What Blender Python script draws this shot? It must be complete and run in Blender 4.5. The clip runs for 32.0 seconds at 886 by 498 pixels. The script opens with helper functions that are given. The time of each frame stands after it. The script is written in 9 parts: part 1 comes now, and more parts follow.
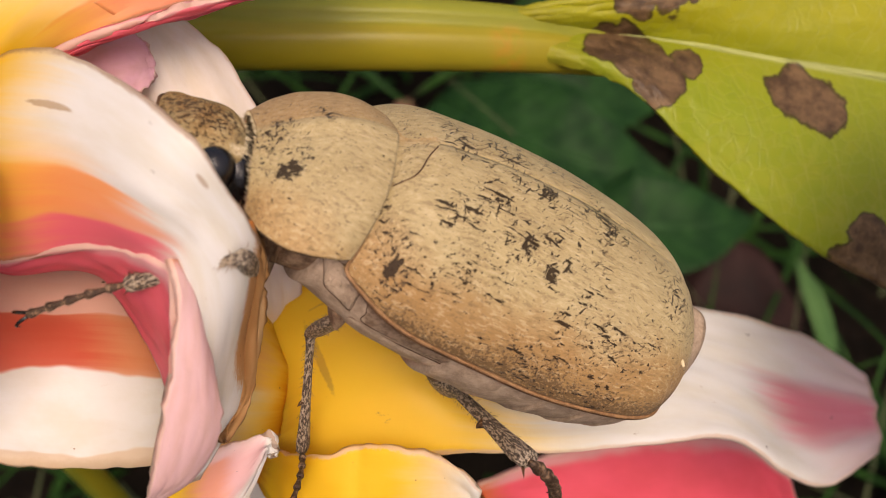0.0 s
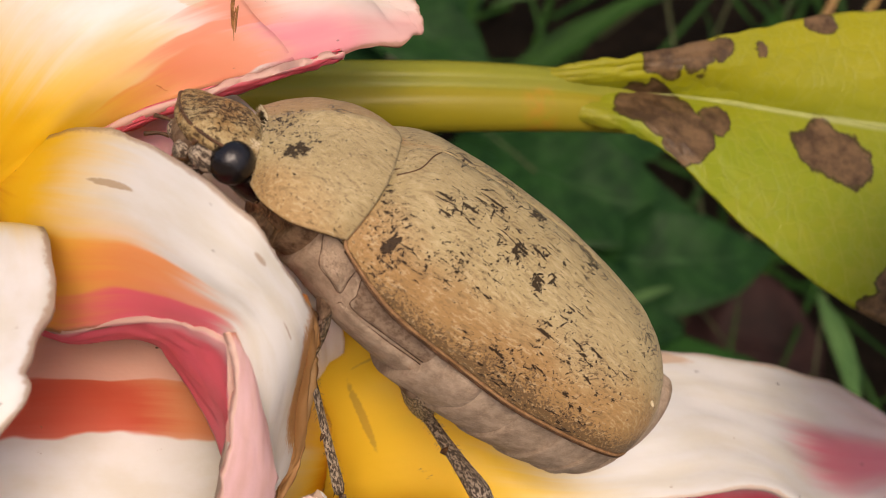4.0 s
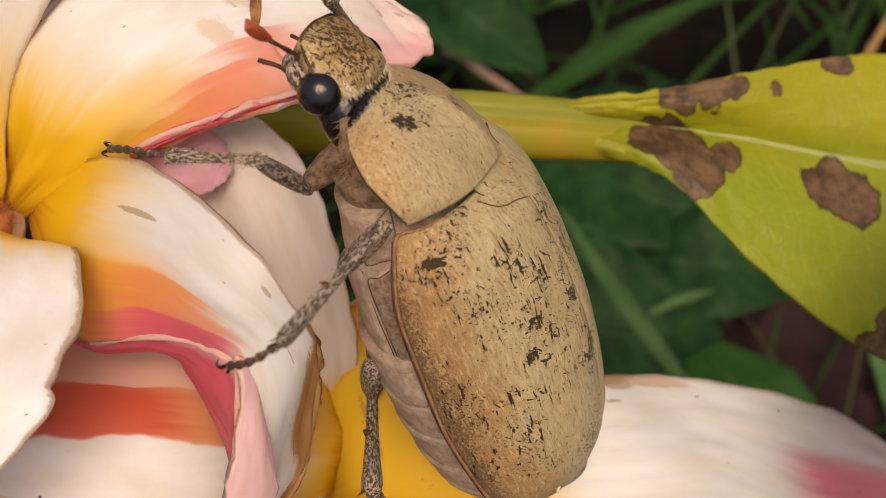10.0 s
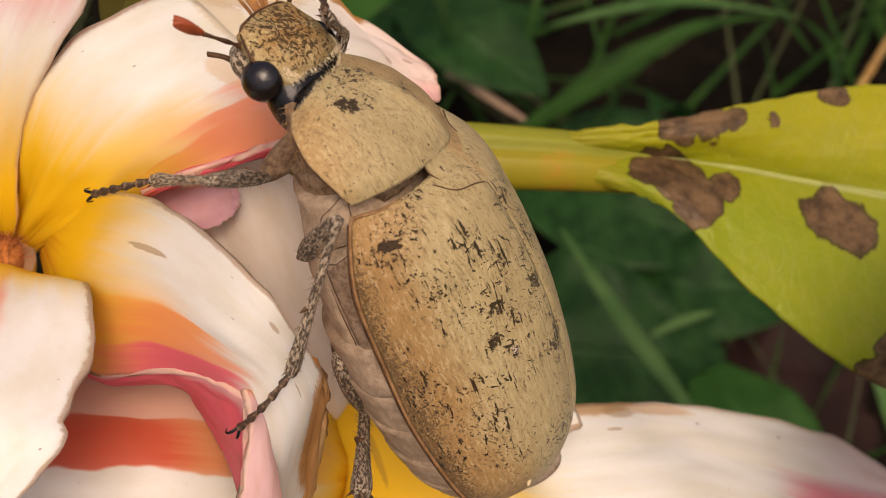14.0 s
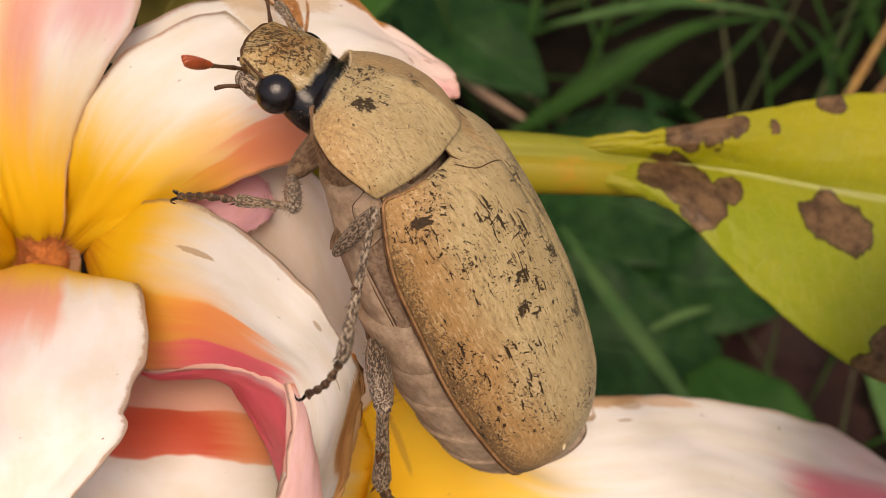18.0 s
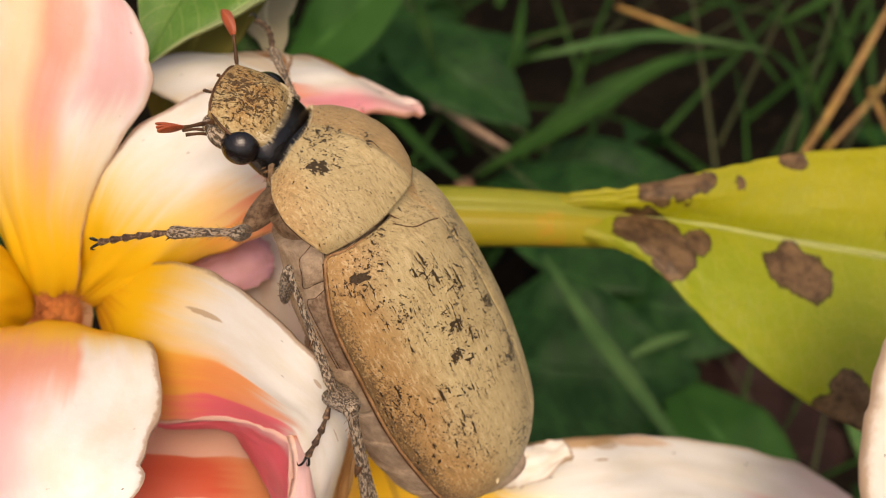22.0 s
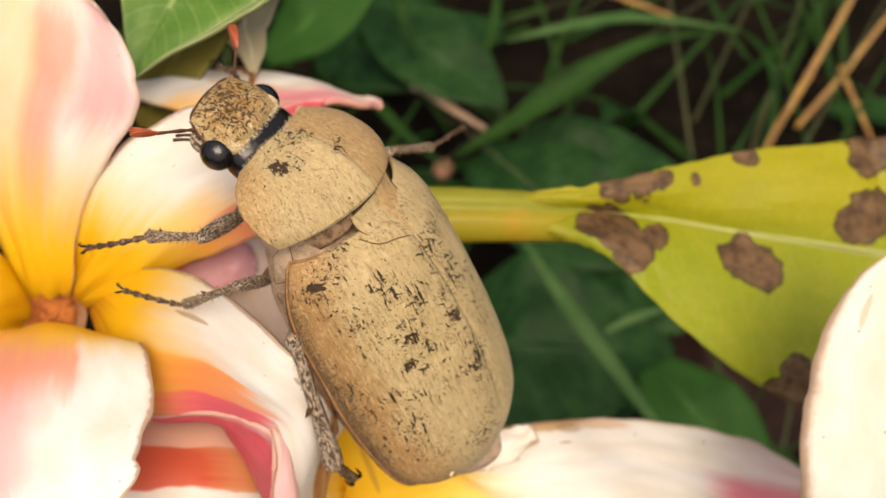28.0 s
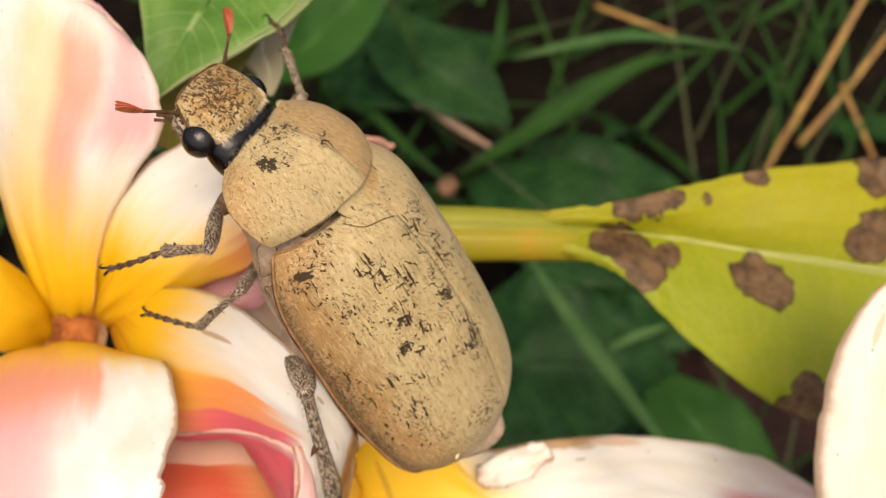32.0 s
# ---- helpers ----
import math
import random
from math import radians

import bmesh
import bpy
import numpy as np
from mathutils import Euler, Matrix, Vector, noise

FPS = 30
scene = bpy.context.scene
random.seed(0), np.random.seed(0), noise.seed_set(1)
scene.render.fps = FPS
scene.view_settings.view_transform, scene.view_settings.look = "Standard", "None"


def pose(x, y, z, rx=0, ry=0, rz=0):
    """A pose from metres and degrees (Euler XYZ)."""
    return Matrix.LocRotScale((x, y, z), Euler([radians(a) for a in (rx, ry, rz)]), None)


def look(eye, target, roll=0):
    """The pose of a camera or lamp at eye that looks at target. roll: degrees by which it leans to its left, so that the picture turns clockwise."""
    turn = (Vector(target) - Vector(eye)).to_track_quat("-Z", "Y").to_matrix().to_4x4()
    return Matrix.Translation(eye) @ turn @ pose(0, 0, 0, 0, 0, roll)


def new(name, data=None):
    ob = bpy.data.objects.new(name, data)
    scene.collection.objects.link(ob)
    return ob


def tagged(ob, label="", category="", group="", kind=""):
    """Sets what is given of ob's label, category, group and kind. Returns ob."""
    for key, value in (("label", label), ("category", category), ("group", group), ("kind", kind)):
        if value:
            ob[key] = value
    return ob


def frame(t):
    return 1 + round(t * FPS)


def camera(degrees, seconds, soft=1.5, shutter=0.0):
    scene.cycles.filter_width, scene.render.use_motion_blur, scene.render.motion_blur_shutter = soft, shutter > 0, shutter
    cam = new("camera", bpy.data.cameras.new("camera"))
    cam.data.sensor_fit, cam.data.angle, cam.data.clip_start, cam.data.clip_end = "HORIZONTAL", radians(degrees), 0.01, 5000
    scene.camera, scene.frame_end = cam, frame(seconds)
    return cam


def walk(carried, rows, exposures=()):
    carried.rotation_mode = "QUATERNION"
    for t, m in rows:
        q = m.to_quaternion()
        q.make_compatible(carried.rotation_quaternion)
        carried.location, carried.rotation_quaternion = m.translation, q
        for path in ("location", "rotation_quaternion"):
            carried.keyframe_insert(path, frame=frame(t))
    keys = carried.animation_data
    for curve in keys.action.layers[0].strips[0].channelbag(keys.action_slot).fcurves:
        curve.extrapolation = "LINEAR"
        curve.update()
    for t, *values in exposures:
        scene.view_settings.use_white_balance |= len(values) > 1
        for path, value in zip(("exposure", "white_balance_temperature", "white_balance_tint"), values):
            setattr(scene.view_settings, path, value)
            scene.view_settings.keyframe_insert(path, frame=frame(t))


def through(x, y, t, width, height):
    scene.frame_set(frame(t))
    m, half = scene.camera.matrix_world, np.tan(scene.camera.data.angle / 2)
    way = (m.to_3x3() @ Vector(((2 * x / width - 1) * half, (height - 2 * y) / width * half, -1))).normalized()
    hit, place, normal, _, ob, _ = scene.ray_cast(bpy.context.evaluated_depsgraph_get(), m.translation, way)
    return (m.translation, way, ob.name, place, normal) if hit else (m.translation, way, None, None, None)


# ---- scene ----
CM = 0.01
# The subject's own frame: u to the right, v up the slope of view, w towards the viewer; the ground lies 22.5 cm under its origin.
SUBJECT = Matrix.Translation((0, 0, 0.225)) @ pose(0, 0, 0, 30, 0, 0)


def at(x, y, z, rx, ry, rz):
    return SUBJECT @ pose(x, y, z, rx, ry, rz)


cam = camera(42, 32.0, soft=0.7)
walk(cam, [
    (0, at(-0.00031, -0.01157, 0.09955, -2.03, -2.95, -2.10)),
    (0.5, at(-0.00077, -0.01169, 0.10074, -1.86, -2.56, -1.86)),
    (1, at(-0.00071, -0.01125, 0.09986, -1.39, -2.95, -2.45)),
    (1.5, at(-0.00156, -0.01127, 0.10143, -1.25, -2.64, -2.07)),
    (2, at(-0.00167, -0.01081, 0.10116, -0.81, -2.56, -2.41)),
    (2.5, at(-0.00226, -0.01049, 0.10149, -0.60, -2.24, -2.45)),
    (3, at(-0.00165, -0.00985, 0.09937, -0.77, -2.05, -2.64)),
    (3.5, at(-0.00298, -0.00970, 0.10133, -0.44, -2.56, -2.99)),
    (5.5, at(0.00273, -0.00592, 0.10153, -2.18, 0.24, 0.27)),
    (6, at(0.00283, -0.00626, 0.10370, -2.04, 0.63, 0.86)),
    (6.5, at(0.00183, -0.00617, 0.10459, -2.18, 1.14, 0.60)),
    (7, at(0.00248, -0.00531, 0.10592, -1.94, 1.51, 0.34)),
    (7.5, at(0.00190, -0.00548, 0.10604, -2.09, 1.86, 0.26)),
    (8, at(0.00197, -0.00496, 0.10654, -1.73, 1.63, 0.40)),
    (8.5, at(0.00176, -0.00530, 0.10608, -2.18, 0.91, 0.24)),
    (9, at(0.00119, -0.00579, 0.10611, -2.85, 0.90, 0.27)),
    (9.5, at(0.00162, -0.00586, 0.10643, -3.00, 0.44, 0.15)),
    (10, at(0.00196, -0.00501, 0.10714, -1.88, 0.92, -0.19)),
    (10.5, at(0.00248, -0.00454, 0.10700, -1.56, 1.49, -0.22)),
    (11, at(0.00241, -0.00434, 0.10761, -1.00, 1.13, -0.17)),
    (11.5, at(0.00215, -0.00425, 0.10780, -0.62, 1.64, -0.01)),
    (12, at(0.00243, -0.00343, 0.10790, -0.49, 1.09, -0.03)),
    (12.5, at(0.00206, -0.00352, 0.10806, -0.46, 1.02, -0.26)),
    (13, at(0.00236, -0.00400, 0.10993, -0.65, 0.94, -0.43)),
    (13.5, at(0.00279, -0.00355, 0.10859, -0.94, 0.96, -0.55)),
    (14, at(0.00191, -0.00381, 0.10871, -1.02, 1.04, -0.36)),
    (14.5, at(0.00163, -0.00261, 0.11090, -0.10, 0.62, -0.45)),
    (16.5, at(0.00069, -0.00243, 0.11067, -0.01, 0.81, -0.88)),
    (17, at(-0.00024, -0.00283, 0.11346, -0.79, 1.03, -1.04)),
    (17.5, at(-0.00012, -0.00311, 0.11268, -0.55, 1.25, -0.92)),
    (18, at(-0.00052, -0.00306, 0.11438, -1.30, 0.65, -0.40)),
    (18.5, at(-0.00123, -0.00249, 0.11491, -0.87, 0.00, -0.40)),
    (19, at(-0.00140, -0.00245, 0.11541, -0.98, 0.32, -0.23)),
    (19.5, at(-0.00051, -0.00104, 0.11729, -0.40, -0.37, -0.32)),
    (20, at(-0.00064, -0.00133, 0.11816, -1.49, 0.26, -0.29)),
    (20.5, at(0.00023, -0.00026, 0.11890, -0.27, 0.36, -0.01)),
    (21, at(0.00000, -0.00000, 0.12014, 0.01, 0.05, 0.00)),
    (21.5, at(-0.00075, -0.00001, 0.12123, -0.79, 0.60, -0.20)),
    (22, at(-0.00078, 0.00071, 0.12179, -0.58, -0.14, -0.50)),
    (22.5, at(-0.00113, 0.00094, 0.12232, -1.46, 0.15, -0.92)),
    (23, at(-0.00086, 0.00130, 0.12275, -1.85, 0.16, -1.19)),
    (23.5, at(-0.00061, 0.00173, 0.12429, -1.31, 0.08, -1.57)),
    (24, at(-0.00101, 0.00193, 0.12504, -0.94, 0.08, -1.50)),
    (24.5, at(-0.00048, 0.00237, 0.12480, -0.95, -0.02, -1.59)),
    (25, at(-0.00063, 0.00215, 0.12596, -1.29, -0.07, -1.22)),
    (25.5, at(-0.00020, 0.00268, 0.12506, -0.99, -0.06, -1.83)),
    (27.5, at(0.00105, 0.00433, 0.12924, -1.33, -0.52, -1.28)),
    (28, at(0.00056, 0.00372, 0.12892, -2.08, -0.91, -1.19)),
    (28.5, at(0.00094, 0.00387, 0.12915, -1.91, -1.42, -1.12)),
    (29, at(0.00128, 0.00431, 0.12963, -1.52, -1.03, -1.35)),
    (29.5, at(0.00131, 0.00519, 0.13041, -1.37, -0.69, -1.37)),
    (30, at(0.00120, 0.00497, 0.13120, -1.05, -0.92, -1.26)),
    (30.5, at(0.00000, 0.00460, 0.13136, -0.74, -0.51, -1.25)),
    (31, at(-0.00028, 0.00488, 0.13097, -1.00, -0.59, -1.24)),
    (31.5, at(-0.00088, 0.00428, 0.13050, -1.25, -1.12, -1.20)),
    (32, at(-0.00126, 0.00416, 0.13018, -1.31, -0.99, -1.17)),
], exposures=[(0, 0.10, 7300, 20), (3, -0.01, 7300, 18), (9, -0.11, 7600, 19), (12, -0.10, 7700, 18), (17, -0.05, 7900, 20), (20, 0.02, 7900, 17), (24, 0.18, 7900, 16), (32, 0.3, 7600, 13)])
cam.data.dof.use_dof = True
cam.data.dof.focus_distance = 0.077
cam.data.dof.aperture_fstop = 52

# ---- light ----
world = bpy.data.worlds.new("sky")
scene.world = world
world.use_nodes = True
wt = world.node_tree
sky = wt.nodes.new("ShaderNodeTexSky")
sky.sky_type, sky.sun_disc = "NISHITA", False
sky.sun_elevation, sky.sun_rotation = radians(72), radians(165)
sky.air_density, sky.dust_density, sky.ozone_density = 1.0, 6.0, 0.3
wt.links.new(sky.outputs[0], wt.nodes["Background"].inputs[0])
wt.nodes["Background"].inputs[1].default_value = 0.183
sun = new("sun", bpy.data.lights.new("sun", "SUN"))
sun.data.energy, sun.data.angle, sun.data.color = 1.76, radians(26), (1.0, 0.94, 0.84)
sun.matrix_world = look((0, 0, 0), (-0.08, 0.30, -0.95))


# ---- node helpers ----
class Net:
    """A small builder of shader nodes."""

    def __init__(self, name):
        self.m = bpy.data.materials.new(name)
        self.m.use_nodes = True
        self.t = self.m.node_tree
        self.t.nodes.clear()
        self.out = self.t.nodes.new("ShaderNodeOutputMaterial")
        self.coords = self.t.nodes.new("ShaderNodeTexCoord")

    def put(self, socket, value):
        if isinstance(value, bpy.types.NodeSocket):
            self.t.links.new(value, socket)
        elif value is not None:
            if socket.type == "RGBA" and len(value) == 3:
                value = (*value, 1)
            socket.default_value = value

    def obj(self):
        return self.coords.outputs["Object"]

    def uv(self):
        return self.coords.outputs["UV"]

    def math(self, op, a, b=0.0, c=0.0, clamp=False):
        n = self.t.nodes.new("ShaderNodeMath")
        n.operation, n.use_clamp = op, clamp
        for i, v in enumerate((a, b, c)):
            self.put(n.inputs[i], v)
        return n.outputs[0]

    def split(self, v):
        n = self.t.nodes.new("ShaderNodeSeparateXYZ")
        self.put(n.inputs[0], v)
        return n.outputs

    def scaled(self, v, s, loc=(0, 0, 0), rot=(0, 0, 0)):
        n = self.t.nodes.new("ShaderNodeMapping")
        self.put(n.inputs[0], v)
        n.inputs["Scale"].default_value, n.inputs["Location"].default_value, n.inputs["Rotation"].default_value = s, loc, rot
        return n.outputs[0]

    def noise(self, v, scale, detail=4.0, rough=0.6, distort=0.0):
        n = self.t.nodes.new("ShaderNodeTexNoise")
        self.put(n.inputs["Vector"], v)
        for k, x in (("Scale", scale), ("Detail", detail), ("Roughness", rough), ("Distortion", distort)):
            n.inputs[k].default_value = x
        return n.outputs["Fac"]

    def warp(self, v, scale, amount):
        """v pushed about by noise."""
        nz = self.t.nodes.new("ShaderNodeTexNoise")
        self.put(nz.inputs["Vector"], v)
        nz.inputs["Scale"].default_value, nz.inputs["Detail"].default_value = scale, 3
        m = self.t.nodes.new("ShaderNodeVectorMath")
        m.operation = "MULTIPLY_ADD"
        self.t.links.new(nz.outputs["Color"], m.inputs[0])
        m.inputs[1].default_value = (amount * 2,) * 3
        self.put(m.inputs[2], v)
        return m.outputs[0]

    def cells(self, v, scale, feature="F1"):
        n = self.t.nodes.new("ShaderNodeTexVoronoi")
        n.feature = feature
        self.put(n.inputs["Vector"], v)
        n.inputs["Scale"].default_value = scale
        return n.outputs["Distance"]

    def step(self, x, lo, hi):
        n = self.t.nodes.new("ShaderNodeMapRange")
        n.interpolation_type = "SMOOTHSTEP"
        self.put(n.inputs[0], x)
        n.inputs[1].default_value, n.inputs[2].default_value = min(lo, hi), max(lo, hi)
        n.inputs[3].default_value, n.inputs[4].default_value = (0, 1) if lo < hi else (1, 0)
        return n.outputs[0]

    def mix(self, f, a, b):
        n = self.t.nodes.new("ShaderNodeMix")
        n.data_type = "RGBA"
        self.put(n.inputs[0], f)
        self.put(n.inputs[6], a)
        self.put(n.inputs[7], b)
        return n.outputs[2]

    def rand(self):
        return self.t.nodes.new("ShaderNodeObjectInfo").outputs["Random"]

    def near(self, v, centre, radius, soft=0.5):
        """1 inside a round patch, 0 outside."""
        n = self.t.nodes.new("ShaderNodeVectorMath")
        n.operation = "DISTANCE"
        self.put(n.inputs[0], v)
        n.inputs[1].default_value = centre
        return self.step(n.outputs["Value"], radius * (1 + soft), radius * (1 - soft))

    def bump(self, h, strength, dist):
        n = self.t.nodes.new("ShaderNodeBump")
        self.put(n.inputs["Height"], h)
        n.inputs["Strength"].default_value, n.inputs["Distance"].default_value = strength, dist
        return n.outputs[0]

    def skin(self, colour, rough=0.5, normal=None, metal=0.0, spec=0.5, coat=0.0, through=0.0, sheen=0.0, thin=None):
        p = self.t.nodes.new("ShaderNodeBsdfPrincipled")
        for k, v in (("Base Color", colour), ("Roughness", rough), ("Metallic", metal), ("Specular IOR Level", spec), ("Coat Weight", coat), ("Sheen Weight", sheen)):
            self.put(p.inputs[k], v)
        if normal is not None:
            self.put(p.inputs["Normal"], normal)
        last = p.outputs[0]
        if through:
            tr = self.t.nodes.new("ShaderNodeBsdfTranslucent")
            self.put(tr.inputs[0], thin if thin is not None else colour)
            mx = self.t.nodes.new("ShaderNodeMixShader")
            mx.inputs[0].default_value = through
            self.t.links.new(last, mx.inputs[1])
            self.t.links.new(tr.outputs[0], mx.inputs[2])
            last = mx.outputs[0]
        self.t.links.new(last, self.out.inputs[0])
        return self.m


# ---- materials ----
def petal_material(name, yellow, ground, bands=(), edge=(0.74, 0.55, 0.42), edge_width=0.012, specks=0.5, blush=None, yellow_colour=(0.90, 0.60, 0.03), marks=(), yellow_under=False):
    """Petal seen through its own map: u across, v from throat to tip. bands: (u, half width, v0, v1, colour, strength)."""
    n = Net(name)
    uv = n.uv()
    u, v, _ = n.split(uv)
    wob = n.noise(uv, 3.0, 3)
    fine = n.noise(n.scaled(uv, (17, 2.6, 1)), 1.0, 3, 0.55)
    broad = n.noise(uv, 5.5, 4, 0.6)
    u2 = n.math("ADD", u, n.math("MULTIPLY", n.math("SUBTRACT", wob, 0.5), 0.22))
    v2 = n.math("ADD", v, n.math("MULTIPLY", n.math("SUBTRACT", fine, 0.5), 0.13))
    c = n.mix(n.step(broad, 0.35, 0.7), ground, tuple(x * k for x, k in zip(ground, (0.93, 0.9, 0.82))))
    if blush:
        c = n.mix(n.math("MULTIPLY", n.step(v2, blush[0], blush[1]), blush[3]), c, blush[2])
    if yellow_under:
        c = n.mix(n.step(v2, yellow[1], yellow[0]), c, yellow_colour)
    for bu, bw, v0, v1, colour, strength, *crisp in bands:
        d = n.step(n.math("ABSOLUTE", n.math("SUBTRACT", u2, bu)), bw * (1.08 if crisp else 1.35), bw * (0.92 if crisp else 0.35))
        a = n.math("MULTIPLY", n.step(v2, v0 - 0.07, v0 + 0.05), n.step(v2, v1 + 0.06, v1 - 0.06))
        s = n.math("MULTIPLY", n.math("MULTIPLY", d, a), n.math("ADD", n.math("MULTIPLY", fine, 0.3), 0.83))
        c = n.mix(n.math("MULTIPLY", s, strength, clamp=True), c, colour)
    if not yellow_under:
        c = n.mix(n.step(v2, yellow[1], yellow[0]), c, yellow_colour)
    c = n.mix(n.math("MULTIPLY", n.step(v2, 0.10, 0.0), 0.7), c, (0.62, 0.17, 0.012))
    e = n.math("MINIMUM", n.math("MINIMUM", u, n.math("SUBTRACT", 1.0, u)), n.math("MULTIPLY", n.math("SUBTRACT", 1.0, v), 1.3))
    e2 = n.math("SUBTRACT", e, n.math("MULTIPLY", n.math("SUBTRACT", n.noise(uv, 22, 5, 0.75), 0.42), 0.055))
    c = n.mix(n.math("MULTIPLY", n.step(e2, edge_width * 1.6, edge_width * 0.2), 0.7), c, edge)
    for mu, hu, mv, hv, colour, strength in marks:
        d = n.math("ADD", n.math("POWER", n.math("DIVIDE", n.math("SUBTRACT", u, mu), hu), 2.0), n.math("POWER", n.math("DIVIDE", n.math("SUBTRACT", v, mv), hv), 2.0))
        d = n.math("ADD", d, n.math("MULTIPLY", n.math("SUBTRACT", n.noise(n.scaled(uv, (60, 60, 1)), 1.0, 4, 0.7), 0.5), 1.6))
        c = n.mix(n.math("MULTIPLY", n.step(d, 1.2, 0.6), strength), c, colour)
    dirt = n.math("MULTIPLY", n.step(n.noise(n.scaled(uv, (10, 15, 1)), 1.0, 6, 0.8), 0.66, 0.72), specks)
    c = n.mix(dirt, c, (0.30, 0.17, 0.08))
    spots = n.math("MULTIPLY", n.step(n.cells(n.scaled(uv, (9, 14, 1)), 1.0), 0.055, 0.03), specks)
    c = n.mix(spots, c, (0.12, 0.07, 0.04))
    h = n.math("ADD", n.math("MULTIPLY", fine, 0.06), n.noise(n.obj(), 420, 5, 0.6))
    return n.skin(c, 0.42, n.bump(h, 0.14, 0.0006), spec=0.28, through=0.42)


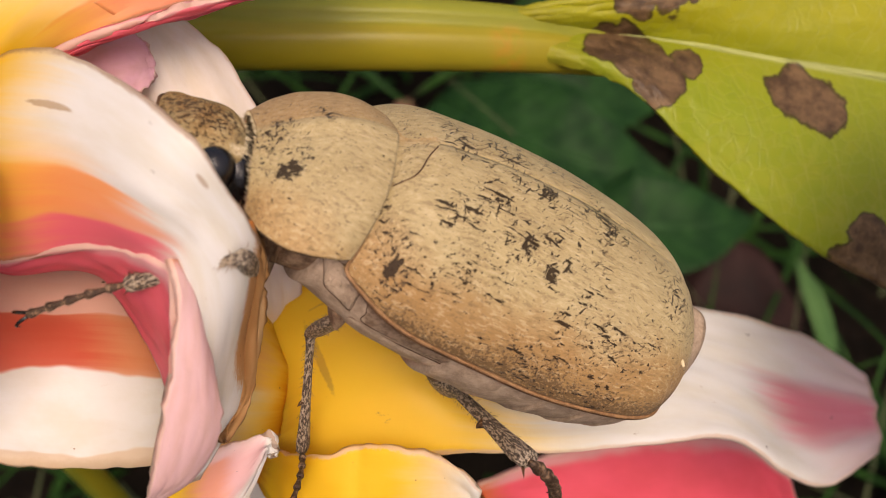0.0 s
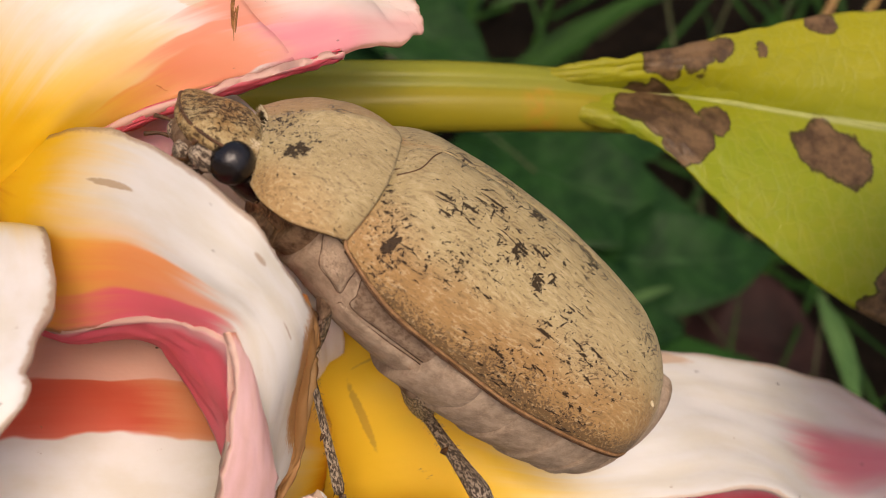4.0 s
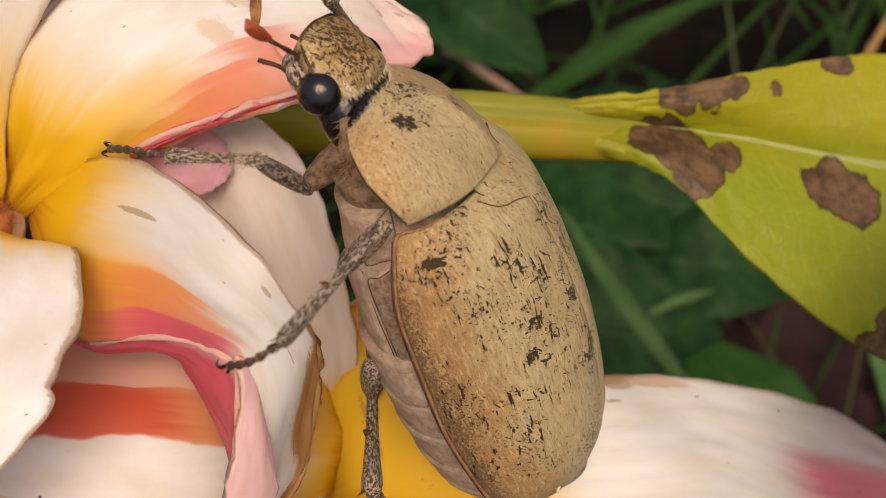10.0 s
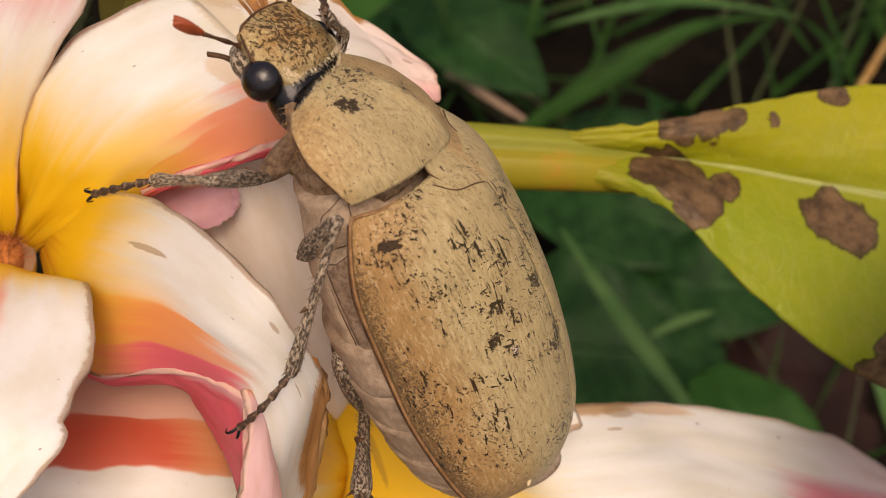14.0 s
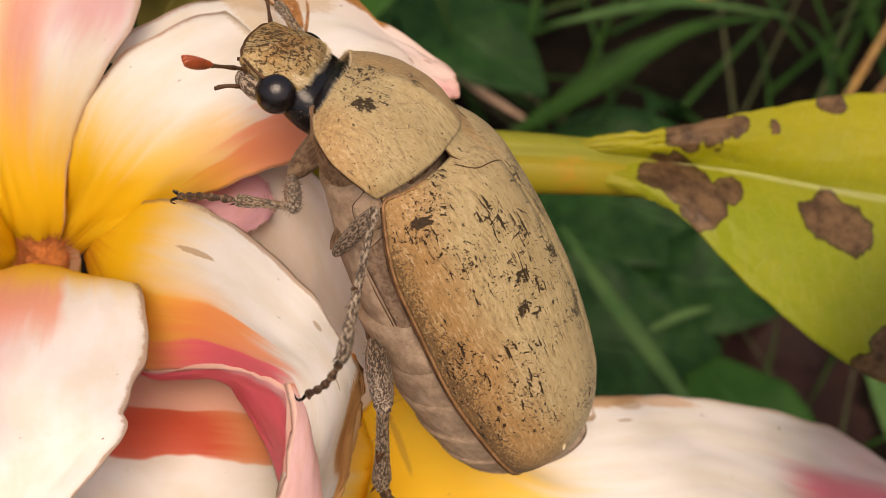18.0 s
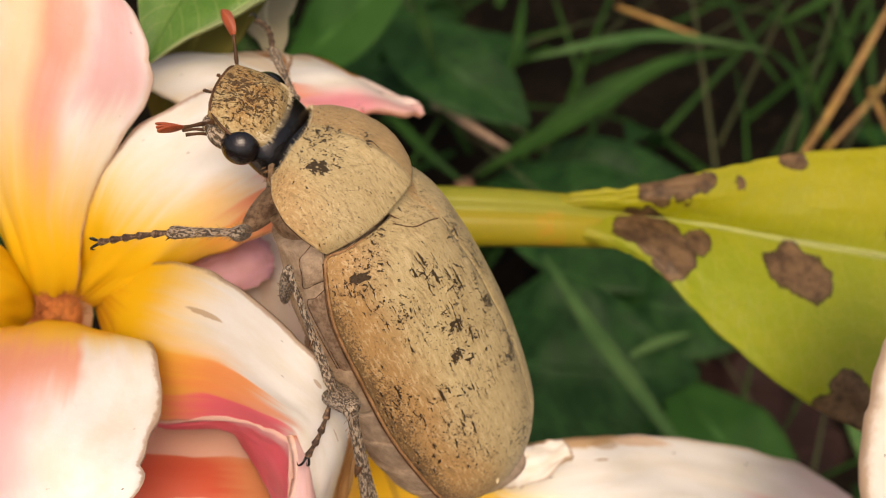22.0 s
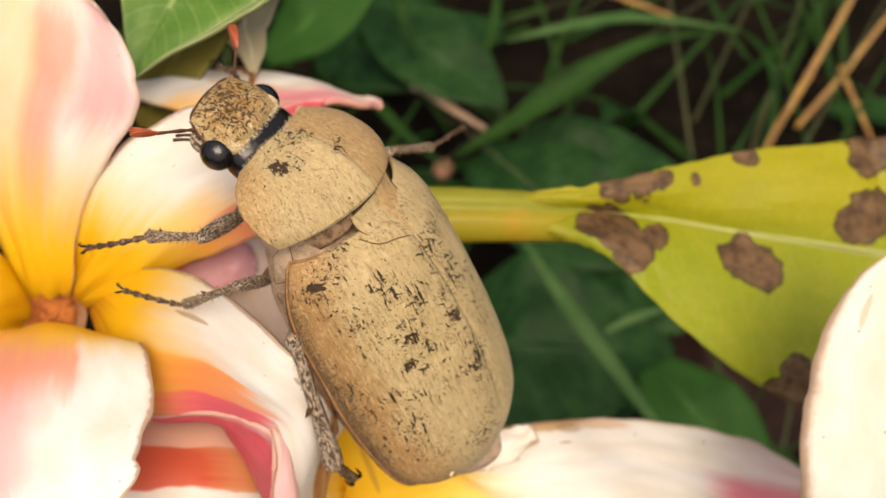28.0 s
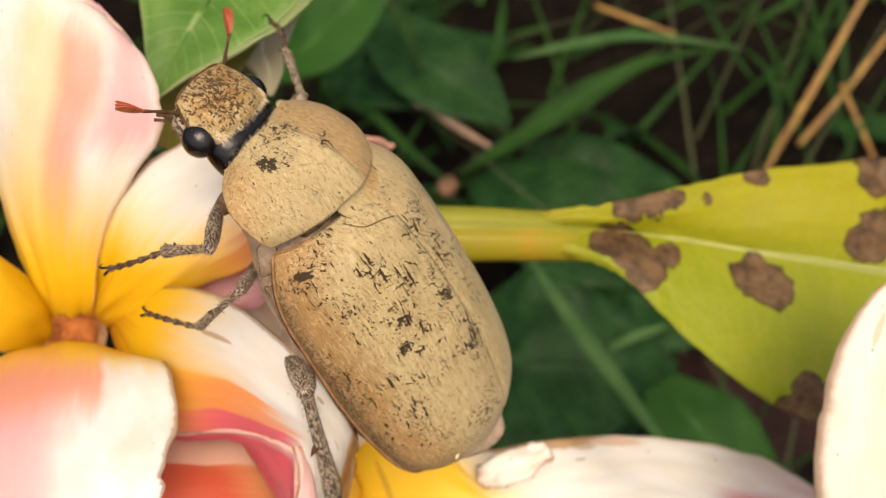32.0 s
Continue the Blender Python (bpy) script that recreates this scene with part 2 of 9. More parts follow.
WHITE, PINK, SALMON = (0.81, 0.80, 0.765), (0.72, 0.30, 0.33), (0.78, 0.23, 0.13)
PETAL = {
    "cream": petal_material("petal_cream", (0.12, 0.34), WHITE, [(0.62, 0.20, 0.06, 0.36, (0.86, 0.46, 0.06), 0.8), (0.74, 0.22, 0.10, 0.45, (0.86, 0.34, 0.11), 0.95, 1), (0.74, 0.10, 0.40, 0.52, (0.84, 0.34, 0.18), 0.8), (1.0, 0.21, 0.13, 0.52, (0.85, 0.16, 0.22), 0.95, 1)], edge=(0.40, 0.24, 0.13), edge_width=0.016, marks=[(0.0, 0.24, 0.75, 0.11, (0.58, 0.29, 0.10), 0.95), (0.25, 0.018, 0.285, 0.04, (0.42, 0.27, 0.12), 0.7), (0.12, 0.02, 0.5, 0.012, (0.40, 0.25, 0.12), 0.6), (0.3, 0.008, 0.62, 0.02, (0.35, 0.2, 0.1), 0.6)]),
    "upper": petal_material("petal_upper", (0.20, 0.48), WHITE, [(0.42, 0.16, 0.2, 0.72, (0.86, 0.52, 0.12), 0.5), (0.62, 0.13, 0.2, 0.74, SALMON, 0.6), (0.86, 0.12, 0.5, 1.0, PINK, 0.6)], blush=(0.75, 1.0, PINK, 0.4)),
    "climbing": petal_material("petal_climbing", (0.20, 0.43), WHITE, [(0.70, 0.20, 0.2, 0.46, (0.86, 0.50, 0.08), 0.7), (0.95, 0.27, 0.60, 1.0, (0.81, 0.45, 0.42), 0.8), (0.90, 0.16, 0.58, 0.76, (0.80, 0.28, 0.34), 0.8), (0.93, 0.12, 0.27, 0.48, (0.84, 0.32, 0.12), 0.9, 1), (0.84, 0.12, 0.42, 0.58, (0.84, 0.32, 0.17), 0.9, 1), (0.70, 0.08, 0.53, 0.65, (0.84, 0.34, 0.22), 0.85, 1)], edge=(0.50, 0.28, 0.17), edge_width=0.014, blush=(0.72, 1.0, (0.84, 0.56, 0.48), 0.6), marks=[(0.22, 0.3, 0.615, 0.03, (0.66, 0.52, 0.33), 0.55), (0.52, 0.1, 0.535, 0.022, (0.72, 0.55, 0.36), 0.6), (0.05, 0.16, 0.69, 0.10, (0.62, 0.47, 0.30), 0.7), (0.0, 0.10, 0.83, 0.05, (0.40, 0.19, 0.055), 1.0), (0.5, 0.03, 0.86, 0.008, (0.45, 0.25, 0.2), 0.6), (0.4, 0.02, 0.92, 0.012, (0.40, 0.22, 0.18), 0.6)]),
    "pale": petal_material("petal_pale", (0.10, 0.30), (0.87, 0.86, 0.835), [(0.30, 0.30, 0.15, 0.66, (0.82, 0.47, 0.47), 0.9), (0.42, 0.30, 0.14, 0.39, (0.84, 0.40, 0.27), 0.95, 1), (0.72, 0.30, 0.0, 0.27, (0.92, 0.66, 0.12), 0.85), (0.97, 0.09, 0.02, 0.30, (0.90, 0.70, 0.22), 0.5)], edge=(0.42, 0.24, 0.12), edge_width=0.012, specks=0.8),
    "yellow": petal_material("petal_yellow", (0.55, 1.0), WHITE, [], yellow_colour=(0.86, 0.56, 0.03)),
    "red_band": petal_material("petal_red_band", (0.04, 0.26), WHITE, [(0.30, 0.36, 0.0, 1.0, (0.76, 0.45, 0.34), 1.0, 1), (0.55, 0.13, 0.16, 0.60, (0.70, 0.25, 0.09), 0.85, 1), (0.55, 0.13, 0.46, 1.0, (0.64, 0.11, 0.06), 0.92, 1), (0.95, 0.3, 0.05, 0.3, (0.72, 0.52, 0.10), 0.5), (1.02, 0.085, 0.0, 1.0, (0.72, 0.57, 0.40), 0.9, 1)], edge=(0.62, 0.46, 0.29), edge_width=0.024, specks=1.0),
    "right": petal_material("petal_right", (0.28, 0.46), WHITE, [(0.0, 0.22, 0.0, 0.3, (0.76, 0.32, 0.02), 0.9), (0.55, 0.2, 0.80, 1.0, (0.80, 0.16, 0.24), 0.8)], blush=(0.78, 1.0, (0.88, 0.58, 0.58), 0.5), specks=1.0, marks=[(0.55, 0.16, 0.16, 0.006, (0.50, 0.31, 0.06), 0.6), (0.35, 0.008, 0.24, 0.07, (0.52, 0.33, 0.07), 0.6), (0.0, 0.09, 0.50, 0.10, (0.52, 0.31, 0.13), 0.85), (0.07, 0.05, 0.55, 0.03, (0.42, 0.26, 0.12), 0.6), (0.12, 0.03, 0.44, 0.03, (0.42, 0.24, 0.1), 0.6), (0.2, 0.012, 0.52, 0.012, (0.4, 0.25, 0.12), 0.7), (0.06, 0.05, 0.62, 0.05, (0.62, 0.40, 0.22), 0.7)], yellow_colour=(0.90, 0.62, 0.05), yellow_under=True),
    "ivory": petal_material("petal_ivory", (-0.2, -0.1), (0.88, 0.85, 0.79), [], edge=(0.42, 0.24, 0.11), edge_width=0.032, specks=1.0, marks=[(0.3, 0.03, 0.6, 0.03, (0.55, 0.42, 0.25), 0.6), (0.15, 0.02, 0.72, 0.05, (0.6, 0.45, 0.26), 0.6)]),
    "crimson": petal_material("petal_crimson", (-0.2, -0.1), (0.84, 0.12, 0.17), [(0.03, 0.07, 0.0, 1.0, (0.72, 0.38, 0.36), 0.9)], specks=0.25),
    "back": petal_material("petal_back", (0.02, 0.2), (0.87, 0.80, 0.74), [], specks=0.2),
    "lilac": petal_material("petal_lilac", (-0.2, -0.1), (0.82, 0.50, 0.60), [], specks=0.1),
    "fold": petal_material("petal_fold", (-0.2, -0.1), (0.82, 0.15, 0.20), [(0.0, 0.12, 0.0, 1.0, (0.80, 0.46, 0.45), 0.9)], specks=0.15),
    "papery": petal_material("petal_papery_edge", (-0.2, -0.1), (0.56, 0.31, 0.13), [(0.3, 0.16, 0.0, 1.0, (0.36, 0.17, 0.06), 0.8), (0.8, 0.12, 0.2, 0.7, (0.62, 0.40, 0.20), 0.8)], edge=(0.22, 0.10, 0.04), edge_width=0.03, specks=1.0),
    "flap": petal_material("petal_flap", (-0.2, -0.1), (0.84, 0.58, 0.58), [], specks=0.15),
}


SIZE = 1.15  # the beetle is built in its own measure, then brought to size


def shell_material(name, base, rim, blotches, scratch=1.0, lines=True, keel=False):
    """Tan scales, rubbed off to dark chitin in short dashes and blotches; body coordinates."""
    n = Net(name)
    o = n.scaled(n.obj(), (1 / SIZE,) * 3)
    x, y, z = n.split(o)
    ay = n.math("ABSOLUTE", y)
    w1 = n.warp(o, 420, 0.0005)
    mott = n.noise(o, 330, 5, 0.65)
    broad = n.noise(o, 120, 3, 0.5)
    grain = n.noise(n.scaled(w1, (1000, 4600, 4200)), 1.0, 4, 0.75)
    c = n.mix(n.step(mott, 0.3, 0.7), base, tuple(k * f for k, f in zip(base, (0.84, 0.81, 0.76))))
    c = n.mix(n.math("MULTIPLY", n.step(broad, 0.4, 0.7), 0.3), c, tuple(k * f for k, f in zip(base, (1.06, 1.10, 1.25))))
    # the sides run brown; with keel set, so does the whole right half
    dip = n.math("SUBTRACT", z, n.math("MULTIPLY", n.math("SUBTRACT", mott, 0.5), 0.0030))
    if lines:
        flank = n.math("MULTIPLY", n.step(dip, 0.0042, 0.0010), n.step(ay, 0.0036, 0.0056))
        tail = n.step(n.math("ADD", x, n.math("MULTIPLY", mott, 0.004)), -0.0190, -0.0245)
        side = n.math("MULTIPLY", n.math("MAXIMUM", flank, n.math("MULTIPLY", tail, 0.5)), 0.82)
    else:
        flank = n.math("MULTIPLY", n.step(dip, 0.0024, -0.0004), n.step(ay, 0.0030, 0.0045))
        side = n.math("MULTIPLY", flank, 0.7)
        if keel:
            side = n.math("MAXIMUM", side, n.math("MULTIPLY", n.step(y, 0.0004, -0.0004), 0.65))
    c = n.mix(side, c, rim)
    # fine lying hairs
    c = n.mix(n.math("MULTIPLY", n.step(grain, 0.53, 0.62), 0.42), c, (0.50, 0.40, 0.235))
    c = n.mix(n.math("MULTIPLY", n.step(grain, 0.46, 0.38), 0.5), c, (0.145, 0.095, 0.045))
    flat = n.scaled(o, (1, 1, 0))
    worn = None
    for (bx, by), r, dense in blotches:
        d = n.math("MULTIPLY", n.near(flat, (bx * CM, by * CM, 0), r * CM, 0.85), dense)
        worn = d if worn is None else n.math("MAXIMUM", worn, d)
    zone = n.step(n.noise(o, 190, 4, 0.65), 0.44, 0.64)
    wa = n.scaled(n.warp(o, 700, 0.00022), (1, 1, 1), rot=(0, 0, 0.12))
    wb = n.scaled(n.warp(o, 640, 0.00022), (1, 1, 1), (0.2, 0.1, 0.3), (0, 0, -0.75))
    wc = n.scaled(n.warp(o, 600, 0.00022), (1, 1, 1), (0.5, 0.3, 0.1), (0, 0, 0.2))
    lost = None
    for v, s, cut in ((wa, (620, 4300, 3600), 0.0), (wb, (800, 4600, 3800), 0.02), (wc, (4200, 1000, 3400), 0.025)):
        f = n.noise(n.scaled(v, s), 1.0, 3, 0.6)
        f = n.math("ADD", f, n.math("ADD", n.math("MULTIPLY", worn, 0.13), n.math("MULTIPLY", zone, 0.05 * scratch)))
        d = n.step(f, 0.685 + cut, 0.715 + cut)
        lost = d if lost is None else n.math("MAXIMUM", lost, d)
    fine = n.noise(n.scaled(wb, (1100, 5200, 5200)), 1.0, 3, 0.65)
    fine = n.math("MULTIPLY", n.step(n.math("ADD", fine, n.math("MULTIPLY", zone, 0.05 * scratch)), 0.645, 0.68), 0.7)
    if lines:
        near_rim = n.math("MULTIPLY", n.step(dip, 0.0012, -0.0010), n.step(ay, 0.0044, 0.0058))
        stipple = n.step(n.math("ADD", n.noise(n.scaled(w1, (5600, 7600, 7600)), 1.0, 3, 0.7), n.math("MULTIPLY", near_rim, 0.24)), 0.62, 0.68)
        fine = n.math("MAXIMUM", fine, n.math("MULTIPLY", n.math("MULTIPLY", stipple, n.step(near_rim, 0.02, 0.25)), 0.75))
    c = n.mix(fine, c, (0.075, 0.042, 0.018))
    c = n.mix(n.math("MULTIPLY", lost, 0.93), c, (0.016, 0.008, 0.004))
    h = n.math("SUBTRACT", n.math("ADD", grain, n.math("MULTIPLY", mott, 0.5)), n.math("ADD", n.math("MULTIPLY", lost, 0.5), n.math("MULTIPLY", fine, 0.35)))
    return n.skin(c, n.mix(lost, (0.5, 0.5, 0.5), (0.3, 0.3, 0.3)), n.bump(h, 0.8, 0.00014), spec=n.mix(lost, (0.22, 0.22, 0.22), (0.1, 0.1, 0.1)), sheen=0.05)


TAN = (0.362, 0.285, 0.142)
SHELL = shell_material("tan_elytra_scales", TAN, (0.285, 0.152, 0.05), [
    ((-0.20, 0.67), 0.026, 2.0), ((-0.26, 0.62), 0.12, 0.35), ((-0.38, 0.43), 0.075, 1.15), ((-0.47, 0.38), 0.07, 0.9), ((-0.57, 0.34), 0.09, 1.1),
    ((-0.67, 0.29), 0.08, 1.35), ((-0.62, 0.20), 0.08, 0.8), ((-0.57, 0.64), 0.05, 0.8), ((-0.86, 0.45), 0.055, 1.4), ((-0.78, 0.50), 0.10, 0.6),
    ((-1.04, 0.53), 0.045, 1.9), ((-1.13, 0.47), 0.05, 1.3), ((-1.21, 0.68), 0.07, 1.0), ((-1.30, 0.62), 0.08, 0.8), ((-0.44, 0.05), 0.07, 1.0),
    ((-0.62, 0.06), 0.07, 0.9), ((-0.80, 0.09), 0.08, 1.0), ((-0.98, 0.11), 0.09, 1.2), ((-1.18, 0.10), 0.09, 0.8), ((-1.40, 0.08), 0.10, 0.7), ((-1.62, 0.05), 0.10, 0.5),
    ((-0.40, -0.30), 0.12, 0.6), ((-0.50, -0.06), 0.06, 0.8), ((-0.75, -0.12), 0.12, 0.6), ((-0.55, 0.50), 0.30, 0.32), ((-1.0, 0.60), 0.35, 0.26)], 1.6)
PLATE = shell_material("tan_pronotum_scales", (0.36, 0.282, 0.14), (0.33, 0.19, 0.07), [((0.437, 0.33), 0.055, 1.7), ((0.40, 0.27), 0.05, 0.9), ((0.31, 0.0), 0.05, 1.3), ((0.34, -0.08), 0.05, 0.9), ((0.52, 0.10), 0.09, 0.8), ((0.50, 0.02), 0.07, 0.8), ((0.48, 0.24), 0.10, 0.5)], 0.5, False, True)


def face_material():
    """Golden-tan face under dense dark squiggles, thickest in its middle; paler down behind."""
    n = Net("brown_head_scales")
    o = n.scaled(n.obj(), (1 / SIZE,) * 3)
    x, y, z = n.split(o)
    w = n.warp(o, 1100, 0.0005)
    a = n.noise(n.scaled(w, (3300, 4600, 3900)), 1.0, 3, 0.6)
    b = n.noise(o, 900, 4, 0.65)
    fine = n.noise(n.scaled(w, (5200, 7000, 6000)), 1.0, 3, 0.7)
    mid = n.near(n.scaled(o, (1, 0.8, 0)), (0.0041, 0, 0), 0.0020, 0.6)
    c = n.mix(n.step(b, 0.35, 0.65), (0.42, 0.325, 0.165), (0.34, 0.245, 0.11))
    c = n.mix(n.math("MULTIPLY", mid, n.step(b, 0.3, 0.62)), c, (0.31, 0.175, 0.06))
    c = n.mix(n.step(x, 0.0018, 0.0006), c, (0.50, 0.42, 0.27))
    c = n.mix(n.math("MULTIPLY", n.step(fine, 0.52, 0.62), 0.4), c, (0.58, 0.46, 0.25))
    c = n.mix(n.math("MULTIPLY", n.step(fine, 0.46, 0.36), 0.55), c, (0.12, 0.065, 0.025))
    dark = n.step(n.math("ADD", a, n.math("MULTIPLY", mid, 0.10)), 0.585, 0.64)
    c = n.mix(n.math("MULTIPLY", dark, 0.85), c, (0.045, 0.022, 0.010))
    return n.skin(c, 0.5, n.bump(n.math("SUBTRACT", n.math("ADD", a, fine), dark), 0.9, 0.00018), spec=0.15)


FACE = face_material()


def plain(name, colour, dark, scale, rough=0.5, bump=0.2, size=0.0002, spec=0.5, coat=0.0, stretch=(1, 1, 1), lo=0.35, hi=0.65, through=0.0):
    n = Net(name)
    o = n.scaled(n.obj(), stretch)
    a = n.noise(o, scale, 5, 0.65)
    b = n.noise(o, scale * 6, 4, 0.7)
    c = n.mix(n.step(a, lo, hi), colour, dark)
    c = n.mix(n.math("MULTIPLY", n.step(b, 0.45, 0.75), 0.4), c, tuple(min(1, k * 1.35) for k in colour))
    return n.skin(c, rough, n.bump(n.math("ADD", a, b), bump, size), spec=spec, coat=coat, through=through)


BELLY = plain("grey_tan_belly_down", (0.45, 0.335, 0.235), (0.28, 0.20, 0.135), 900, 0.55, 0.7, 0.0003, spec=0.2)
LEG = plain("frosted_dark_leg", (0.47, 0.38, 0.28), (0.032, 0.017, 0.010), 7200, 0.38, 0.7, 0.0002, spec=0.25, lo=0.455, hi=0.515, stretch=(0.3, 1, 1))
WAIST = plain("brown_waist_down", (0.30, 0.20, 0.12), (0.10, 0.055, 0.03), 1100, 0.6, 0.6, 0.0003, spec=0.15)
FLANK = plain("brown_granular_flank", (0.40, 0.28, 0.19), (0.20, 0.125, 0.075), 2400, 0.55, 0.8, 0.0003, spec=0.2)
COXA = plain("brown_bristly_hip", (0.24, 0.16, 0.10), (0.09, 0.05, 0.03), 1500, 0.5, 0.8, 0.0003, spec=0.15)
FOOT = plain("dark_brown_foot", (0.22, 0.14, 0.085), (0.03, 0.016, 0.01), 2600, 0.4, 0.4, 0.0002, spec=0.2, lo=0.36, hi=0.52)
CHITIN = plain("black_chitin", (0.003, 0.0025, 0.0025), (0.005, 0.0035, 0.003), 300, 0.03, 0.3, 0.0003, spec=0.42)
EYE = plain("black_eye", (0.004, 0.0035, 0.004), (0.007, 0.005, 0.005), 500, 0.02, 0.2, 0.0003, spec=0.5)
RUST = plain("rust_antenna", (0.36, 0.075, 0.024), (0.22, 0.045, 0.016), 900, 0.35, 0.2)
DARK_RIM = plain("dark_brown_rim", (0.10, 0.05, 0.025), (0.04, 0.02, 0.01), 900, 0.4, 0.3, spec=0.15)
PALE_RIM = plain("pale_tan_rim", (0.40, 0.27, 0.15), (0.25, 0.15, 0.07), 900, 0.5, 0.2, spec=0.2)
BROWN_RIM = plain("brown_margin_rim", (0.27, 0.15, 0.07), (0.15, 0.075, 0.03), 1200, 0.5, 0.3, spec=0.2)
PALE_HAIR = plain("pale_hair", (0.62, 0.52, 0.34), (0.5, 0.4, 0.24), 900, 0.5, 0.1)
TWIG = plain("pale_dry_twig", (0.34, 0.24, 0.16), (0.22, 0.14, 0.09), 150, 0.7, 0.5)
TAWNY = plain("tawny_hair", (0.42, 0.24, 0.11), (0.26, 0.13, 0.055), 900, 0.5, 0.1)
DRIED = plain("withered_brown_petal", (0.46, 0.22, 0.075), (0.19, 0.075, 0.025), 700, 0.6, 0.6, 0.0003, spec=0.2, through=0.2)
THROAT = plain("rusty_throat_down", (0.74, 0.27, 0.07), (0.46, 0.13, 0.035), 700, 0.7, 0.9, 0.0006)


def leaf_material():
    n = Net("yellowing_leaf")
    o = n.obj()
    uv = n.uv()
    u, v, _ = n.split(uv)
    a = n.noise(o, 45, 4)
    b = n.noise(o, 320, 5, 0.7)
    c = n.mix(n.step(n.math("ADD", u, n.math("MULTIPLY", a, 0.5)), 0.45, 0.95), (0.30, 0.285, 0.009), (0.22, 0.27, 0.013))
    c = n.mix(n.math("MULTIPLY", n.step(b, 0.4, 0.7), 0.35), c, (0.31, 0.30, 0.02))
    vein = n.math("ABSOLUTE", n.math("SINE", n.math("MULTIPLY", n.math("SUBTRACT", v, n.math("MULTIPLY", n.math("ABSOLUTE", n.math("SUBTRACT", u, 0.5)), 0.16)), 62)))
    c = n.mix(n.math("MULTIPLY", n.step(vein, 0.12, 0.0), 0.22), c, (0.36, 0.35, 0.07))
    rib = n.step(n.math("ABSOLUTE", n.math("SUBTRACT", u, 0.5)), 0.022, 0.008)
    lace = n.step(n.cells(n.warp(o, 300, 0.0016), 700, "DISTANCE_TO_EDGE"), 0.12, 0.0)
    c = n.mix(n.math("MULTIPLY", lace, 0.10), c, (0.36, 0.36, 0.09))
    c = n.mix(n.math("MULTIPLY", n.step(n.noise(o, 110, 5, 0.7), 0.5, 0.72), 0.35), c, (0.21, 0.235, 0.02))
    c = n.mix(n.math("MULTIPLY", n.step(v, 0.17, 0.06), 0.8), c, (0.27, 0.25, 0.02))
    c = n.mix(n.math("MULTIPLY", rib, 0.5), c, (0.42, 0.44, 0.22))
    wob = n.t.nodes.new("ShaderNodeVectorMath")
    wob.operation = "ADD"
    nz = n.t.nodes.new("ShaderNodeTexNoise")
    nz.inputs["Scale"].default_value, nz.inputs["Detail"].default_value = 260, 5
    n.t.links.new(o, nz.inputs["Vector"])
    sc = n.t.nodes.new("ShaderNodeVectorMath")
    sc.operation = "MULTIPLY_ADD"
    n.t.links.new(nz.outputs["Color"], sc.inputs[0])
    sc.inputs[1].default_value, sc.inputs[2].default_value = (0.0044, 0.0044, 0), (-0.0022, -0.0022, 0)
    n.t.links.new(o, wob.inputs[0])
    n.t.links.new(sc.outputs[0], wob.inputs[1])
    flat = n.scaled(wob.outputs[0], (1, 1, 0))
    spot = None
    for p, r in SPOTS:
        d = n.near(flat, ((p[0] - LEAF_BASE[0]) * CM, (p[1] - LEAF_BASE[1]) * CM, 0), r * CM, 0.10)
        spot = d if spot is None else n.math("MAXIMUM", spot, d)
    dead = n.mix(n.step(n.noise(o, 500, 5, 0.7), 0.35, 0.65), (0.175, 0.105, 0.05), (0.065, 0.037, 0.018))
    ring = n.math("MULTIPLY", n.math("MULTIPLY", spot, n.math("SUBTRACT", 1.0, spot)), 3.4)
    c = n.mix(spot, c, dead)
    c = n.mix(ring, c, (0.035, 0.016, 0.007))
    h = n.math("ADD", n.math("MULTIPLY", b, 0.6), n.math("ADD", n.math("MULTIPLY", spot, -0.6), n.math("MULTIPLY", lace, -0.25)))
    return n.skin(c, 0.38, n.bump(h, 0.3, 0.0005), spec=0.22, through=0.25)


LEAF_BASE = (-1.76, 0.36, 0.40)
SPOTS = [(p, r) for p, r in zip(
    [(3.65, -0.27, 0.00), (3.87, -0.40, 0.00), (2.19, 0.51, 0.10), (2.48, 0.59, 0.10), (2.70, 0.64, 0.10), (1.91, 0.16, 0.00), (2.13, 0.04, 0.00), (2.35, -0.11, 0.00), (2.32, -0.24, 0.00), (2.65, 0.04, 0.00), (5.06, 0.05, -0.30), (5.26, 0.24, -0.30), (3.73, 0.86, 0.00), (4.21, -1.56, -0.10), (4.04, -1.78, -0.10), (4.30, -1.79, -0.10), (5.31, 0.94, -0.40), (3.09, 0.58, 0.00)],
    [0.25, 0.23, 0.19, 0.18, 0.14, 0.18, 0.22, 0.22, 0.17, 0.14, 0.26, 0.26, 0.16, 0.2, 0.2, 0.26, 0.3, 0.05])]
LEAF = leaf_material()
